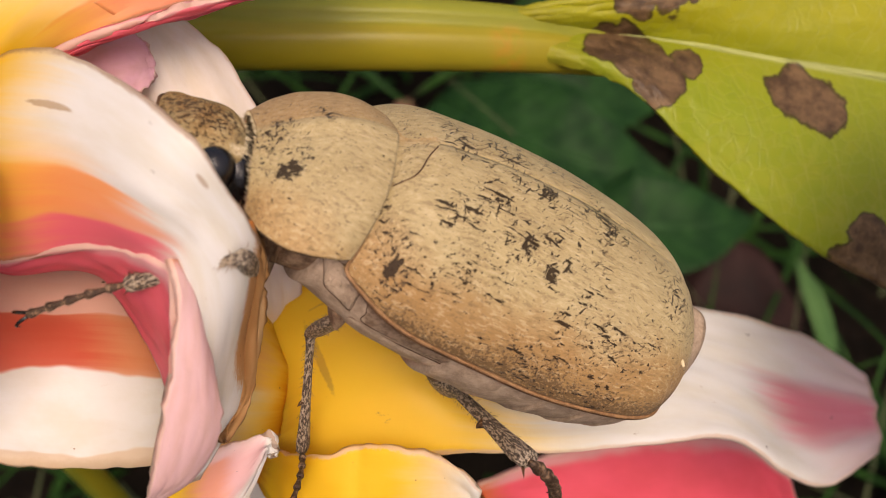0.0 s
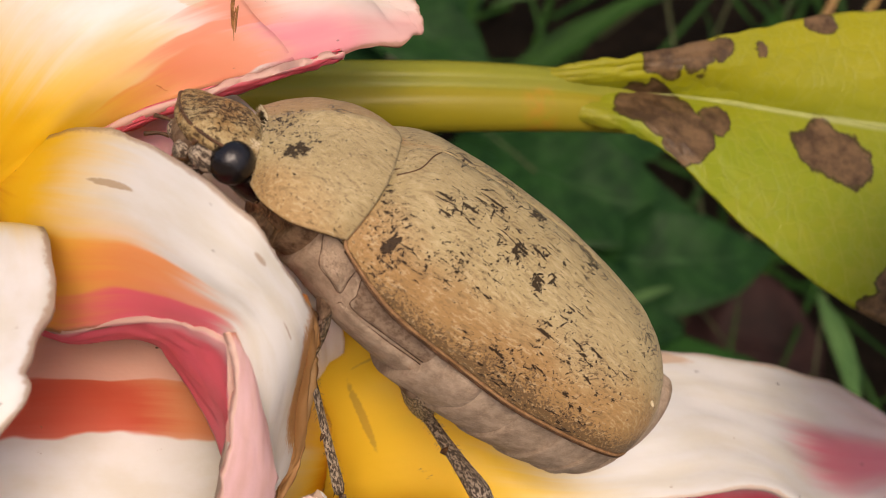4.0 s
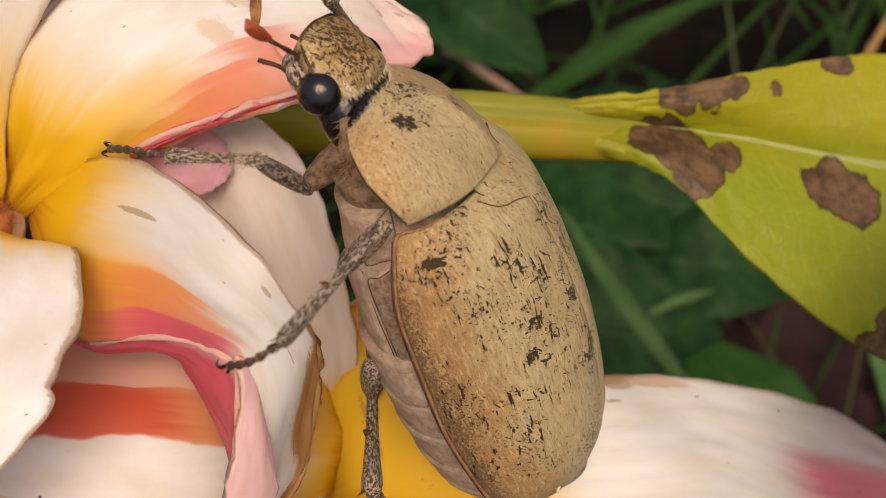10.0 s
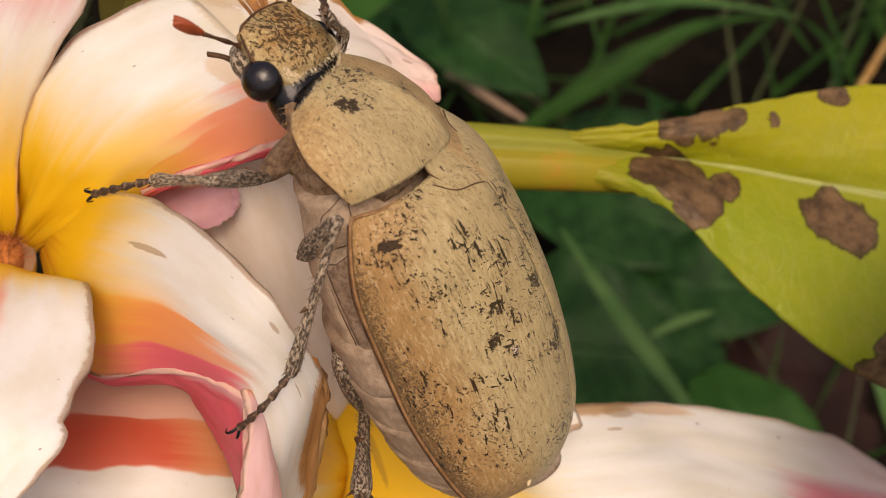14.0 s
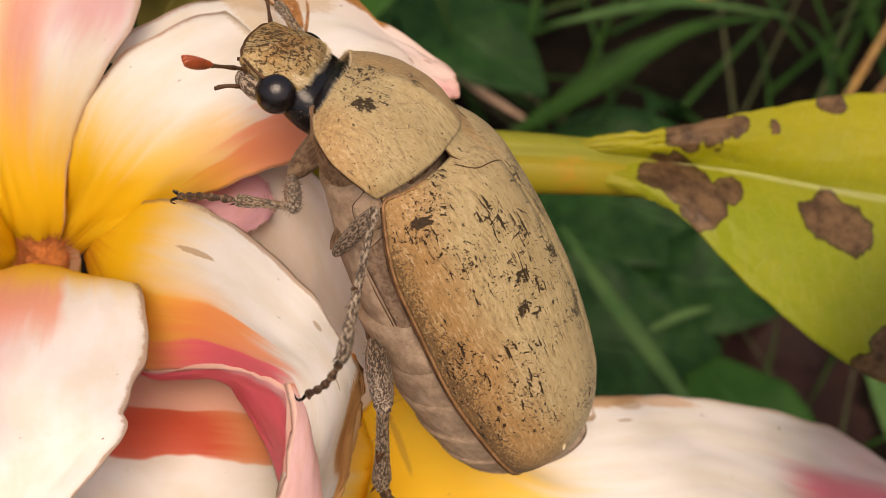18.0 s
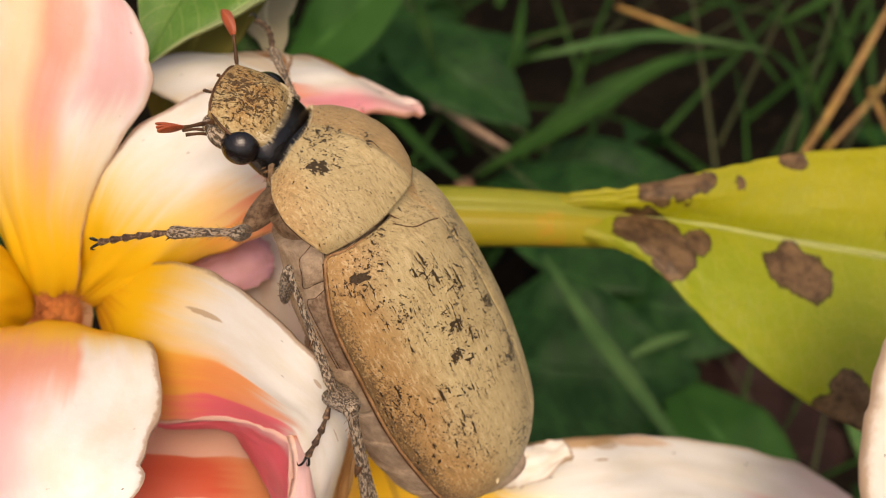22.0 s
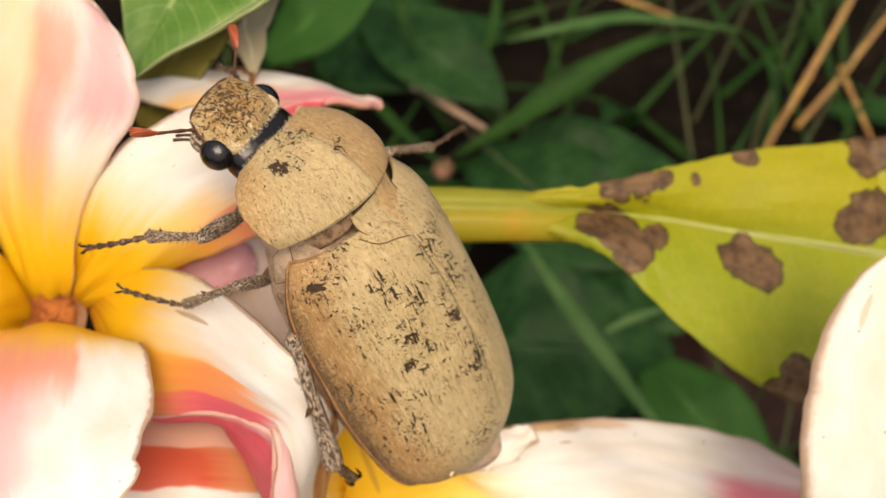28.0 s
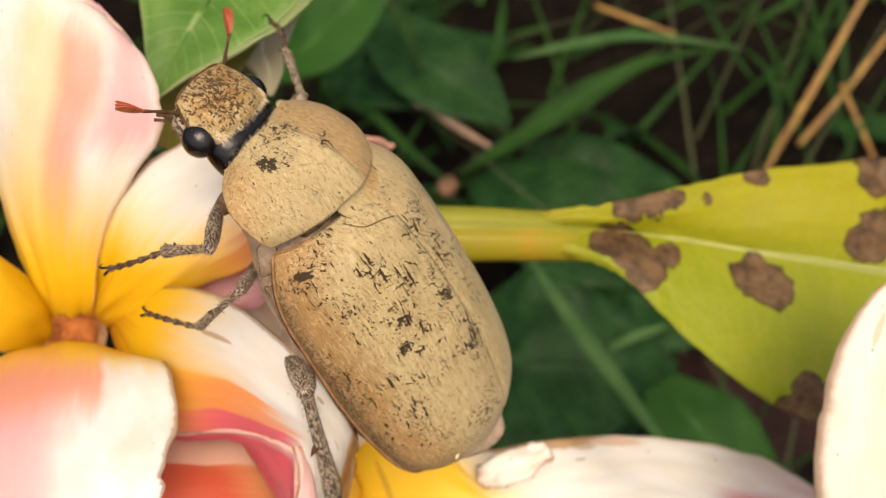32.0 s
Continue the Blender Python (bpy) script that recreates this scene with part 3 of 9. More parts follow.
def stalk_material():
    n = Net("yellow_green_stalk")
    o = n.obj()
    u, v, _ = n.split(n.uv())
    a = n.noise(n.scaled(o, (30, 160, 160)), 1.0, 5, 0.65)
    c = n.mix(n.step(a, 0.35, 0.7), (0.215, 0.215, 0.02), (0.16, 0.17, 0.015))
    low = n.math("MULTIPLY", n.step(u, 0.20, 0.24), n.step(u, 0.55, 0.5))
    c = n.mix(n.math("MULTIPLY", low, 0.7), c, (0.26, 0.20, 0.012))
    stain = n.math("MULTIPLY", n.step(n.math("ABSOLUTE", n.math("SUBTRACT", v, 0.62)), 0.06, 0.01), n.math("MULTIPLY", n.step(u, 0.18, 0.24), n.step(n.noise(o, 500, 4), 0.4, 0.6)))
    c = n.mix(n.math("MULTIPLY", stain, 0.35), c, (0.46, 0.16, 0.02))
    return n.skin(c, 0.36, n.bump(a, 0.2, 0.0003), spec=0.25, through=0.06)


STALK = stalk_material()
RIB = plain("pale_leaf_rib", (0.29, 0.31, 0.10), (0.22, 0.24, 0.05), 300, 0.45, 0.2, spec=0.2, stretch=(0.2, 1, 1))


def blade_material(name, a, b, c, gloss=0.6, shine=0.1):
    n = Net(name)
    o = n.obj()
    r = n.rand()
    u, v, _ = n.split(n.uv())
    col = n.mix(r, a, b)
    col = n.mix(n.step(n.noise(o, 60, 4), 0.4, 0.7), col, c)
    rib = n.step(n.math("ABSOLUTE", n.math("SUBTRACT", u, 0.5)), 0.05, 0.01)
    col = n.mix(n.math("MULTIPLY", rib, 0.5), col, tuple(min(1, k * 1.9 + 0.02) for k in a))
    return n.skin(col, gloss, n.bump(n.noise(n.scaled(n.uv(), (40, 3, 1)), 1.0, 3), 0.2, 0.0005), spec=shine, through=0.22)


def veined_material(name, dark, light, vein, shine=0.3):
    n = Net(name)
    u, v, _ = n.split(n.uv())
    k = n.math("ABSOLUTE", n.math("SUBTRACT", u, 0.5))
    c = n.mix(n.step(n.noise(n.obj(), 160, 4), 0.35, 0.65), dark, light)
    ribs = n.step(n.math("ABSOLUTE", n.math("SINE", n.math("MULTIPLY", n.math("SUBTRACT", v, n.math("MULTIPLY", k, 0.34)), 36))), 0.15, 0.02)
    net = n.step(n.cells(n.scaled(n.warp(n.uv(), 6, 0.02), (26, 44, 1)), 1.0, "DISTANCE_TO_EDGE"), 0.07, 0.01)
    mid = n.step(k, 0.035, 0.01)
    edge = n.step(k, 0.475, 0.495)
    f = n.math("MAXIMUM", n.math("MAXIMUM", n.math("MULTIPLY", ribs, 0.65), n.math("MULTIPLY", net, 0.22)), n.math("MULTIPLY", n.math("MAXIMUM", mid, edge), 0.8))
    c = n.mix(f, c, vein)
    return n.skin(c, 0.4, n.bump(f, 0.35, 0.0003), spec=shine, through=0.26)


# GRASS, MIDGREEN and BROAD are darkened to carry the shade under overhanging plants
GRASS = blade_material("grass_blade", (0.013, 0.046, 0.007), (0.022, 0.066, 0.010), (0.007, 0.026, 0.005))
PALE_GRASS = blade_material("pale_grass_blade", (0.075, 0.15, 0.045), (0.06, 0.125, 0.04), (0.035, 0.095, 0.025))
MIDGREEN = blade_material("mid_green_weed_leaf", (0.024, 0.085, 0.013), (0.02, 0.07, 0.012), (0.014, 0.055, 0.009))
STRAND = blade_material("pale_strand", (0.10, 0.12, 0.055), (0.07, 0.075, 0.035), (0.05, 0.07, 0.03))
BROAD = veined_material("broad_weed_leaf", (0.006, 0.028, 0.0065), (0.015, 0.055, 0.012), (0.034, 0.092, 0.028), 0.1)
FRESH = veined_material("fresh_green_leaf", (0.055, 0.16, 0.018), (0.095, 0.215, 0.028), (0.26, 0.36, 0.12))
UNDERSIDE = blade_material("pale_leaf_underside", (0.30, 0.36, 0.17), (0.27, 0.33, 0.15), (0.22, 0.29, 0.11))
OLIVE = blade_material("olive_dry_leaf", (0.17, 0.15, 0.03), (0.15, 0.13, 0.03), (0.11, 0.10, 0.02))
GREY_LEAF = blade_material("grey_green_leaf", (0.36, 0.33, 0.22), (0.34, 0.31, 0.2), (0.24, 0.23, 0.14))
STRAW = plain("golden_straw", (0.36, 0.21, 0.05), (0.22, 0.11, 0.03), 120, 0.5, 0.3, stretch=(0.3, 1, 1))
# dead-leaf brown, its colour lowered too for the shade near the ground
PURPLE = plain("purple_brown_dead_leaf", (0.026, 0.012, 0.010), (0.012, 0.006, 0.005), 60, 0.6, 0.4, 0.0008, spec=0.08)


def soil_material():
    n = Net("shade_darkened_soil")
    o = n.obj()
    a = n.noise(o, 25, 6, 0.7)
    b = n.noise(o, 190, 6, 0.7)
    # soil colour lowered to hold the shade of the plants above
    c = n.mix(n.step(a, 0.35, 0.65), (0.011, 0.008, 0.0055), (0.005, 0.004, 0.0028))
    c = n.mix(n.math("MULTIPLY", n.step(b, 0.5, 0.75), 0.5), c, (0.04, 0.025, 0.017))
    return n.skin(c, 0.9, n.bump(n.math("ADD", a, b), 0.9, 0.006), spec=0.04)


SOIL = soil_material()


# ---- mesh helpers ----
def part(name, bm, material, parent, label="", smooth=True):
    me = bpy.data.meshes.new(name)
    bm.to_mesh(me)
    bm.free()
    me.materials.append(material)
    if smooth:
        me.polygons.foreach_set("use_smooth", [True] * len(me.polygons))
    ob = new(name, me)
    ob.parent = parent
    return tagged(ob, label)


def spline(points, s):
    """Catmull-Rom through the points, s from 0 to 1."""
    k = len(points) - 1
    f = min(max(s, 0.0), 1.0) * k
    i = min(int(f), k - 1)
    f -= i
    p = [Vector(points[min(max(j, 0), k)]) for j in (i - 1, i, i + 1, i + 2)]
    return 0.5 * ((2 * p[1]) + (p[2] - p[0]) * f + (2 * p[0] - 5 * p[1] + 4 * p[2] - p[3]) * f * f + (3 * p[1] - p[0] - 3 * p[2] + p[3]) * f ** 3)


def table(rows, s):
    """A smooth value from (s, value) rows."""
    for (a, x), (b, y) in zip(rows, rows[1:]):
        if s <= b:
            f = max(0.0, (s - a) / (b - a))
            return x + (y - x) * f
    return rows[-1][1]


def sheet(fn, nu, nv, bm=None, wrap=False):
    """A surface fn(u, v) over the unit square, with its map."""
    bm = bm or bmesh.new()
    layer = bm.loops.layers.uv.verify()
    rows = [[bm.verts.new(fn(i / nu, j / nv)) for i in range(nu + (0 if wrap else 1))] for j in range(nv + 1)]
    for j in range(nv):
        for i in range(nu):
            k = (i + 1) % nu if wrap else i + 1
            face = bm.faces.new((rows[j][i], rows[j][k], rows[j + 1][k], rows[j + 1][i]))
            for loop, (a, b) in zip(face.loops, ((i, j), (i + 1, j), (i + 1, j + 1), (i, j + 1))):
                loop[layer].uv = (a / nu, b / nv)
    return bm


def tube(points, radii, sides=10, bm=None, caps=True, steps=None, flat=1.0):
    """A tapered tube along a smooth line through the points."""
    bm = bm or bmesh.new()
    layer = bm.loops.layers.uv.verify()
    steps = steps or max(2, (len(points) - 1) * 4)
    up = Vector((0.13, 0.22, 1)).normalized()
    rows = []
    for j in range(steps + 1):
        s = j / steps
        c = spline(points, s)
        d = (spline(points, min(1, s + 0.01)) - spline(points, max(0, s - 0.01))).normalized()
        a = d.cross(up).normalized()
        b = a.cross(d)
        r = spline([(x, 0, 0) for x in radii], s).x
        rows.append([bm.verts.new(c + r * (math.cos(t) * a + flat * math.sin(t) * b)) for t in (2 * math.pi * i / sides for i in range(sides))])
    for j in range(steps):
        for i in range(sides):
            k = (i + 1) % sides
            face = bm.faces.new((rows[j][i], rows[j][k], rows[j + 1][k], rows[j + 1][i]))
            for loop, (x, y) in zip(face.loops, ((i, j), (i + 1, j), (i + 1, j + 1), (i, j + 1))):
                loop[layer].uv = (x / sides, y / steps)
    if caps:
        bm.faces.new(rows[0][::-1])
        bm.faces.new(rows[-1])
    return bm


def ball(c, r, bm=None, seg=16):
    bm = bm or bmesh.new()
    m = Matrix.Translation(c) @ Matrix.Diagonal((*(r if isinstance(r, tuple) else (r, r, r)), 1))
    bmesh.ops.create_uvsphere(bm, u_segments=seg, v_segments=seg * 2 // 3, radius=1, matrix=m)
    return bm


def thick(ob, t, offset=0.0):
    m = ob.modifiers.new("thickness", "SOLIDIFY")
    m.thickness, m.offset = t, offset
    return ob


def base_at(name, p):
    """An Empty at p, in the subject's frame, that carries parts built in that frame."""
    e = new(name)
    e.matrix_world = SUBJECT @ Matrix.Translation(Vector(p) * CM)
    return e


# ---- ground ----
def ground():
    bm = bmesh.new()
    def fn(u, v):
        # finer near the middle, out to the horizon
        k = lambda t: math.copysign(abs(2 * t - 1) ** 6 * 60 + abs(2 * t - 1) * 0.45, t - 0.5)
        x, y = k(u), k(v) + 0.1
        near = max(0.0, 1 - math.hypot(x, y - 0.1) / 0.6)
        h = (noise.noise((x * 22, y * 22, 0.3)) * 0.007 + noise.noise((x * 70, y * 70, 4)) * 0.0028) * near
        return Vector((x, y, h - 0.004))
    sheet(fn, 150, 150, bm)
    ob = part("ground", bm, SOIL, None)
    tagged(ob, "brown crumbly garden soil, its colour darkened for shade under the plants", "ground", kind="structure")


ground()


# ---- flowers ----
def petal_point(ribs, bulge, wave, seed, u, v, lift=0.0, lobe=None):
    """A place on a petal, in cm: u between its two edges, v from throat to tip. lobe: (v0, v1, reach) of a torn lobe on the first edge."""
    a, b = [r[0] for r in ribs], [r[1] for r in ribs]
    p, q = spline(a, v), spline(b, v)
    across = q - p
    along = spline(a, min(1, v + 0.02)) + spline(b, min(1, v + 0.02)) - spline(a, max(0, v - 0.02)) - spline(b, max(0, v - 0.02))
    nrm = along.cross(across)
    nrm = nrm.normalized() if nrm.length > 1e-6 else Vector((0, 0, 1))
    if nrm.z < 0:
        nrm = -nrm
    way = across.normalized() if across.length > 1e-6 else across
    k = math.sin(math.pi * u)
    end = math.sin(math.pi * min(1, v * 1.1 + 0.06)) ** 0.5 if v < 0.95 else 0.4
    edge = abs(2 * u - 1) ** 6
    c = p + across * u + nrm * (bulge * k * end * min(1.0, across.length))
    c += nrm * wave * (noise.noise((u * 3.1 + seed * 7, v * 5.3, seed)) + 0.5 * noise.noise((u * 8 + seed, v * 11, seed + 3)))
    # the rim is a little ragged
    c += way * (0.035 * edge * noise.noise((v * 22, seed * 3.3, u * 2)))
    if lobe:
        rise = max(0.0, min(1.0, (v - lobe[0]) / 0.06)) * max(0.0, min(1.0, (lobe[1] - v) / 0.015))
        c -= way * (lobe[2] * rise * max(0.0, 1 - u / 0.25) ** 1.5)
    return c + nrm * lift


def petal(parent, name, material, ribs, bulge=0.25, wave=0.05, seed=0, label="", nu=26, nv=44, v0=0.0, v1=1.0, lift=0.0, lobe=None):
    """A petal between its two edges. ribs: (edge, other edge) from throat to tip, in cm; bulge lifts the middle."""
    o = SUBJECT.inverted() @ parent.matrix_world.translation / CM
    bm = sheet(lambda u, v: (petal_point(ribs, bulge, wave, seed, u, v0 + (v1 - v0) * v, lift, lobe) - o) * CM, nu, nv)
    layer = bm.loops.layers.uv.verify()
    for face in bm.faces:
        for loop in face.loops:
            loop[layer].uv.y = v0 + (v1 - v0) * loop[layer].uv.y
    ob = part(name, bm, material, parent, label)
    return thick(ob, 0.00055)


def dried_crease(parent, ribs, bulge, wave, seed):
    """A withered brown pleat across a petal, spread at the rim and drawn together inwards."""
    o = SUBJECT.inverted() @ parent.matrix_world.translation / CM
    rng = random.Random(31)
    line = [(0.0, 0.695), (0.15, 0.690), (0.30, 0.668), (0.42, 0.642), (0.54, 0.610), (0.66, 0.572), (0.80, 0.53)]
    def spot(f, g, up):
        u, v, _ = spline([(a, b, 0) for a, b in line], f)
        w = table([(0, 0.030), (0.25, 0.020), (0.5, 0.010), (0.75, 0.012), (1, 0.004)], f)
        return (petal_point(ribs, bulge, wave, seed, min(1, max(0, u + 0.4 * g * w)), v + g * w, up) - o) * CM
    def pleat(u, v):
        k = 2 * u - 1
        return spot(v, k, 0.022 - 0.040 * abs(k) ** 2 + 0.018 * noise.noise((k * 5, v * 7, 3)))
    crease = part("dried_crease", sheet(pleat, 14, 34), DRIED, parent, "withered brown pleat across the petal")
    for _ in range(7):
        g0, g1, f1 = rng.uniform(-1.3, 1.3), rng.uniform(-0.5, 0.5), rng.uniform(0.6, 1.0)
        pts = [spot(f1 * j / 6, g0 + (g1 - g0) * j / 6 + rng.uniform(-0.15, 0.15), 0.016) for j in range(7)]
        part("fibre", tube(pts, [0.00010, 0.00014, 0.00012, 0.00005], 6, None, True, 24), DRIED, crease)
    return crease


def open_flower():
    f = base_at("plumeria_flower", (-3.76, -0.74, 1.20))
    tagged(f, "open plumeria flower, white and pink with a yellow throat", "flower")
    petal(f, "petal", PETAL["yellow"], [((-3.81, -0.57, 1.50),(-3.87, -0.82, 1.50)), ((-3.87, -0.01, 2.20),(-3.89, -0.70, 2.20)), ((-4.22, 0.40, 2.80),(-4.25, -0.59, 2.80)), ((-4.64, 0.64, 3.30),(-4.68, -0.34, 3.30)), ((-5.05, 0.33, 3.60),(-5.06, 0.06, 3.60))], seed=1)
    sway = []
    ribs = [((-3.63, -0.47, 1.40),(-3.44, -0.60, 1.40)), ((-3.24, -0.07, 2.00),(-2.71, -0.31, 2.10)), ((-3.00, 0.39, 2.50),(-2.09, -0.08, 2.40)), ((-2.73, 0.82, 2.70),(-1.61, 0.08, 2.50)), ((-2.28, 1.17, 2.60),(-1.16, 0.23, 2.40)), ((-1.75, 1.39, 2.30),(-0.77, 0.34, 2.30)), ((-1.17, 1.43, 2.10),(-0.39, 0.45, 2.20)), ((-0.58, 1.23, 1.90),(-0.10, 0.53, 2.00)), ((-0.07, 0.90, 1.80),(0.02, 0.63, 1.90))]
    petal(f, "petal", PETAL["climbing"], ribs, 0.12, 0.06, 2, "white plumeria petal with a salmon and pink lower margin", v1=0.60)
    sway.append(petal(f, "petal_tip", PETAL["climbing"], ribs, 0.12, 0.06, 2, "white petal end with a browned rim and pink tip", v0=0.38, lift=-0.015, nv=80, lobe=(0.74, 0.86, 0.26)))
    sway.append(dried_crease(f, ribs, 0.12, 0.06, 2))
    petal(f, "petal", PETAL["cream"], [((-3.22, -0.2, 1.5), (-3.25, -0.56, 1.5)), ((-2.55, -0.13, 2.3), (-2.71, -1.24, 2.5)), ((-2.03, -0.14, 2.98), (-2.38, -1.4, 2.8)), ((-1.55, -0.33, 3.46), (-1.81, -1.32, 3.2)), ((-1.06, -0.7, 3.91), (-1.43, -1.35, 3.4)), ((-0.85, -1.08, 3.66), (-1.23, -1.46, 3.5)), ((-0.76, -1.37, 3.34), (-1.26, -1.85, 3.4)), ((-0.93, -1.92, 2.78), (-1.34, -2.31, 3.3)), ((-1.01, -2.38, 2.45), (-1.42, -2.63, 3.2)), ((-1.27, -2.8, 2.72), (-1.5, -2.83, 3.0))], 0.12, 0.025, 3, "cream plumeria petal with an orange streak and a dried brown rim", nv=60)
    petal(f, "petal", PETAL["upper"], [((-3.91, -0.78, 1.30),(-3.65, -0.64, 1.30)), ((-3.87, -0.15, 1.90),(-3.30, -0.30, 1.90)), ((-3.96, 0.64, 2.30),(-3.08, 0.27, 2.40)), ((-4.11, 1.40, 2.50),(-2.67, 0.85, 2.80)), ((-4.09, 2.08, 2.60),(-2.38, 1.25, 2.95)), ((-3.92, 2.67, 2.60),(-2.39, 1.65, 3.00)), ((-3.62, 2.91, 2.60),(-2.65, 2.06, 2.90)), ((-3.30, 2.69, 2.70),(-2.98, 2.37, 2.80))], 0.2, 0.05, 4)
    petal(f, "petal", PETAL["pale"], [((-3.96, -0.80, 1.40),(-3.52, -0.81, 1.40)), ((-4.09, -0.83, 2.50),(-2.77, -0.77, 2.50)), ((-4.15, -1.09, 3.10),(-2.31, -0.80, 3.20)), ((-4.13, -1.42, 3.60),(-2.16, -1.17, 3.70)), ((-3.96, -1.78, 4.00),(-2.20, -1.47, 4.00)), ((-3.72, -2.17, 4.20),(-2.20, -1.67, 4.10)), ((-3.35, -2.49, 4.30),(-2.50, -2.04, 4.30)), ((-3.02, -2.58, 4.30),(-2.81, -2.50, 4.30))], 0.2, 0.05, 5)
    petal(f, "petal_fold", PETAL["fold"], [((-2.70, -1.26, 2.55),(-2.75, -1.32, 2.30)), ((-2.36, -1.39, 2.85),(-2.44, -1.45, 2.50)), ((-1.79, -1.30, 3.25),(-1.89, -1.45, 2.70)), ((-1.42, -1.34, 3.45),(-1.66, -1.62, 2.80)), ((-1.22, -1.45, 3.55),(-1.42, -2.05, 2.90)), ((-1.21, -1.75, 3.50),(-1.27, -2.55, 3.15))], 0.06, 0.03, 6, "crimson rolled-under rim of a petal")
    petal(f, "petal_fold", PETAL["flap"], [((-1.21, -1.39, 3.62),(-1.14, -1.50, 3.40)), ((-1.17, -1.58, 3.62),(-1.10, -1.79, 3.40)), ((-1.21, -1.89, 3.58),(-1.05, -2.10, 3.30)), ((-1.30, -2.28, 3.50),(-1.05, -2.41, 3.20)), ((-1.42, -2.66, 3.32),(-1.22, -2.69, 3.10)), ((-1.48, -2.80, 3.15),(-1.43, -2.82, 3.10))], 0.12, 0.012, 7, "pale pink turned-back flap of a petal")
    sway += [petal(f, "petal_fold", PETAL["fold"], [((-2.14, -0.12, 2.55),(-2.16, -0.14, 2.44)), ((-1.59, 0.08, 2.60),(-1.63, 0.06, 2.48)), ((-1.17, 0.23, 2.48),(-1.19, 0.20, 2.34)), ((-0.80, 0.34, 2.39),(-0.82, 0.31, 2.28)), ((-0.55, 0.41, 2.30),(-0.55, 0.40, 2.28))], 0.05, 0.03, 8, "dark red folded rim of a petal")]
    petal(f, "petal", PETAL["lilac"], [((-2.63, -0.18, 1.90),(-2.45, -0.46, 1.90)), ((-2.23, -0.00, 2.00),(-2.00, -0.42, 2.00)), ((-1.81, 0.11, 2.00),(-1.68, -0.33, 2.00)), ((-1.60, 0.04, 1.90),(-1.56, -0.20, 1.90))], 0.08, 0.03, 9, "lilac-pink back of a petal")
    petal(f, "dried_edge", PETAL["papery"], [((-0.83, -1.21, 3.55), (-0.82, -1.21, 3.49)), ((-0.81, -1.38, 3.36), (-0.72, -1.38, 3.26)), ((-0.87, -1.64, 3.08), (-0.77, -1.65, 2.95)), ((-0.95, -1.91, 2.83), (-0.84, -1.93, 2.7)), ((-1.02, -2.35, 2.51), (-0.94, -2.35, 2.43)), ((-1.12, -2.59, 2.66), (-1.09, -2.59, 2.62))], 0.05, 0.04, 27, "papery brown dried edge of the cream petal", 12, 40)
    throat = bmesh.new()
    o = SUBJECT.inverted() @ f.matrix_world.translation / CM
    c = Vector((-3.57, -0.60, 1.78)) - o
    ball(c * CM, (0.0027, 0.0025, 0.0012), throat, 14)
    rng = random.Random(5)
    for _ in range(420):
        a, e = rng.uniform(0, 6.28), rng.uniform(0.2, 1.4)
        d = Vector((math.cos(a) * math.cos(e), math.sin(a) * math.cos(e), math.sin(e)))
        p = (c + Vector((d.x * 0.27, d.y * 0.25, d.z * 0.12))) * CM
        tube([p, p + d * 0.0009 + Vector((rng.uniform(-1, 1), rng.uniform(-1, 1), 0)) * 0.0003], [0.00005, 0.00002], 3, throat, False, 1)
    part("throat", throat, THROAT, f, "rusty downy throat of the flower")
    # the corolla tube behind the throat
    part("corolla_tube", tube([c * CM, (c + Vector((-0.3, -0.6, -1.2))) * CM, (c + Vector((-0.5, -1.4, -2.4))) * CM], [0.0035, 0.0022, 0.002], 14), PETAL["back"], f)
    foot = c + Vector((-0.5, -1.4, -2.4))
    part("pedicel", tube([foot * CM, (foot + Vector((0.2, -5, -9))) * CM, (foot + Vector((0.3, -10.6, -18.4))) * CM], [0.002, 0.0019, 0.002], 10), STALK, f)
    return sway


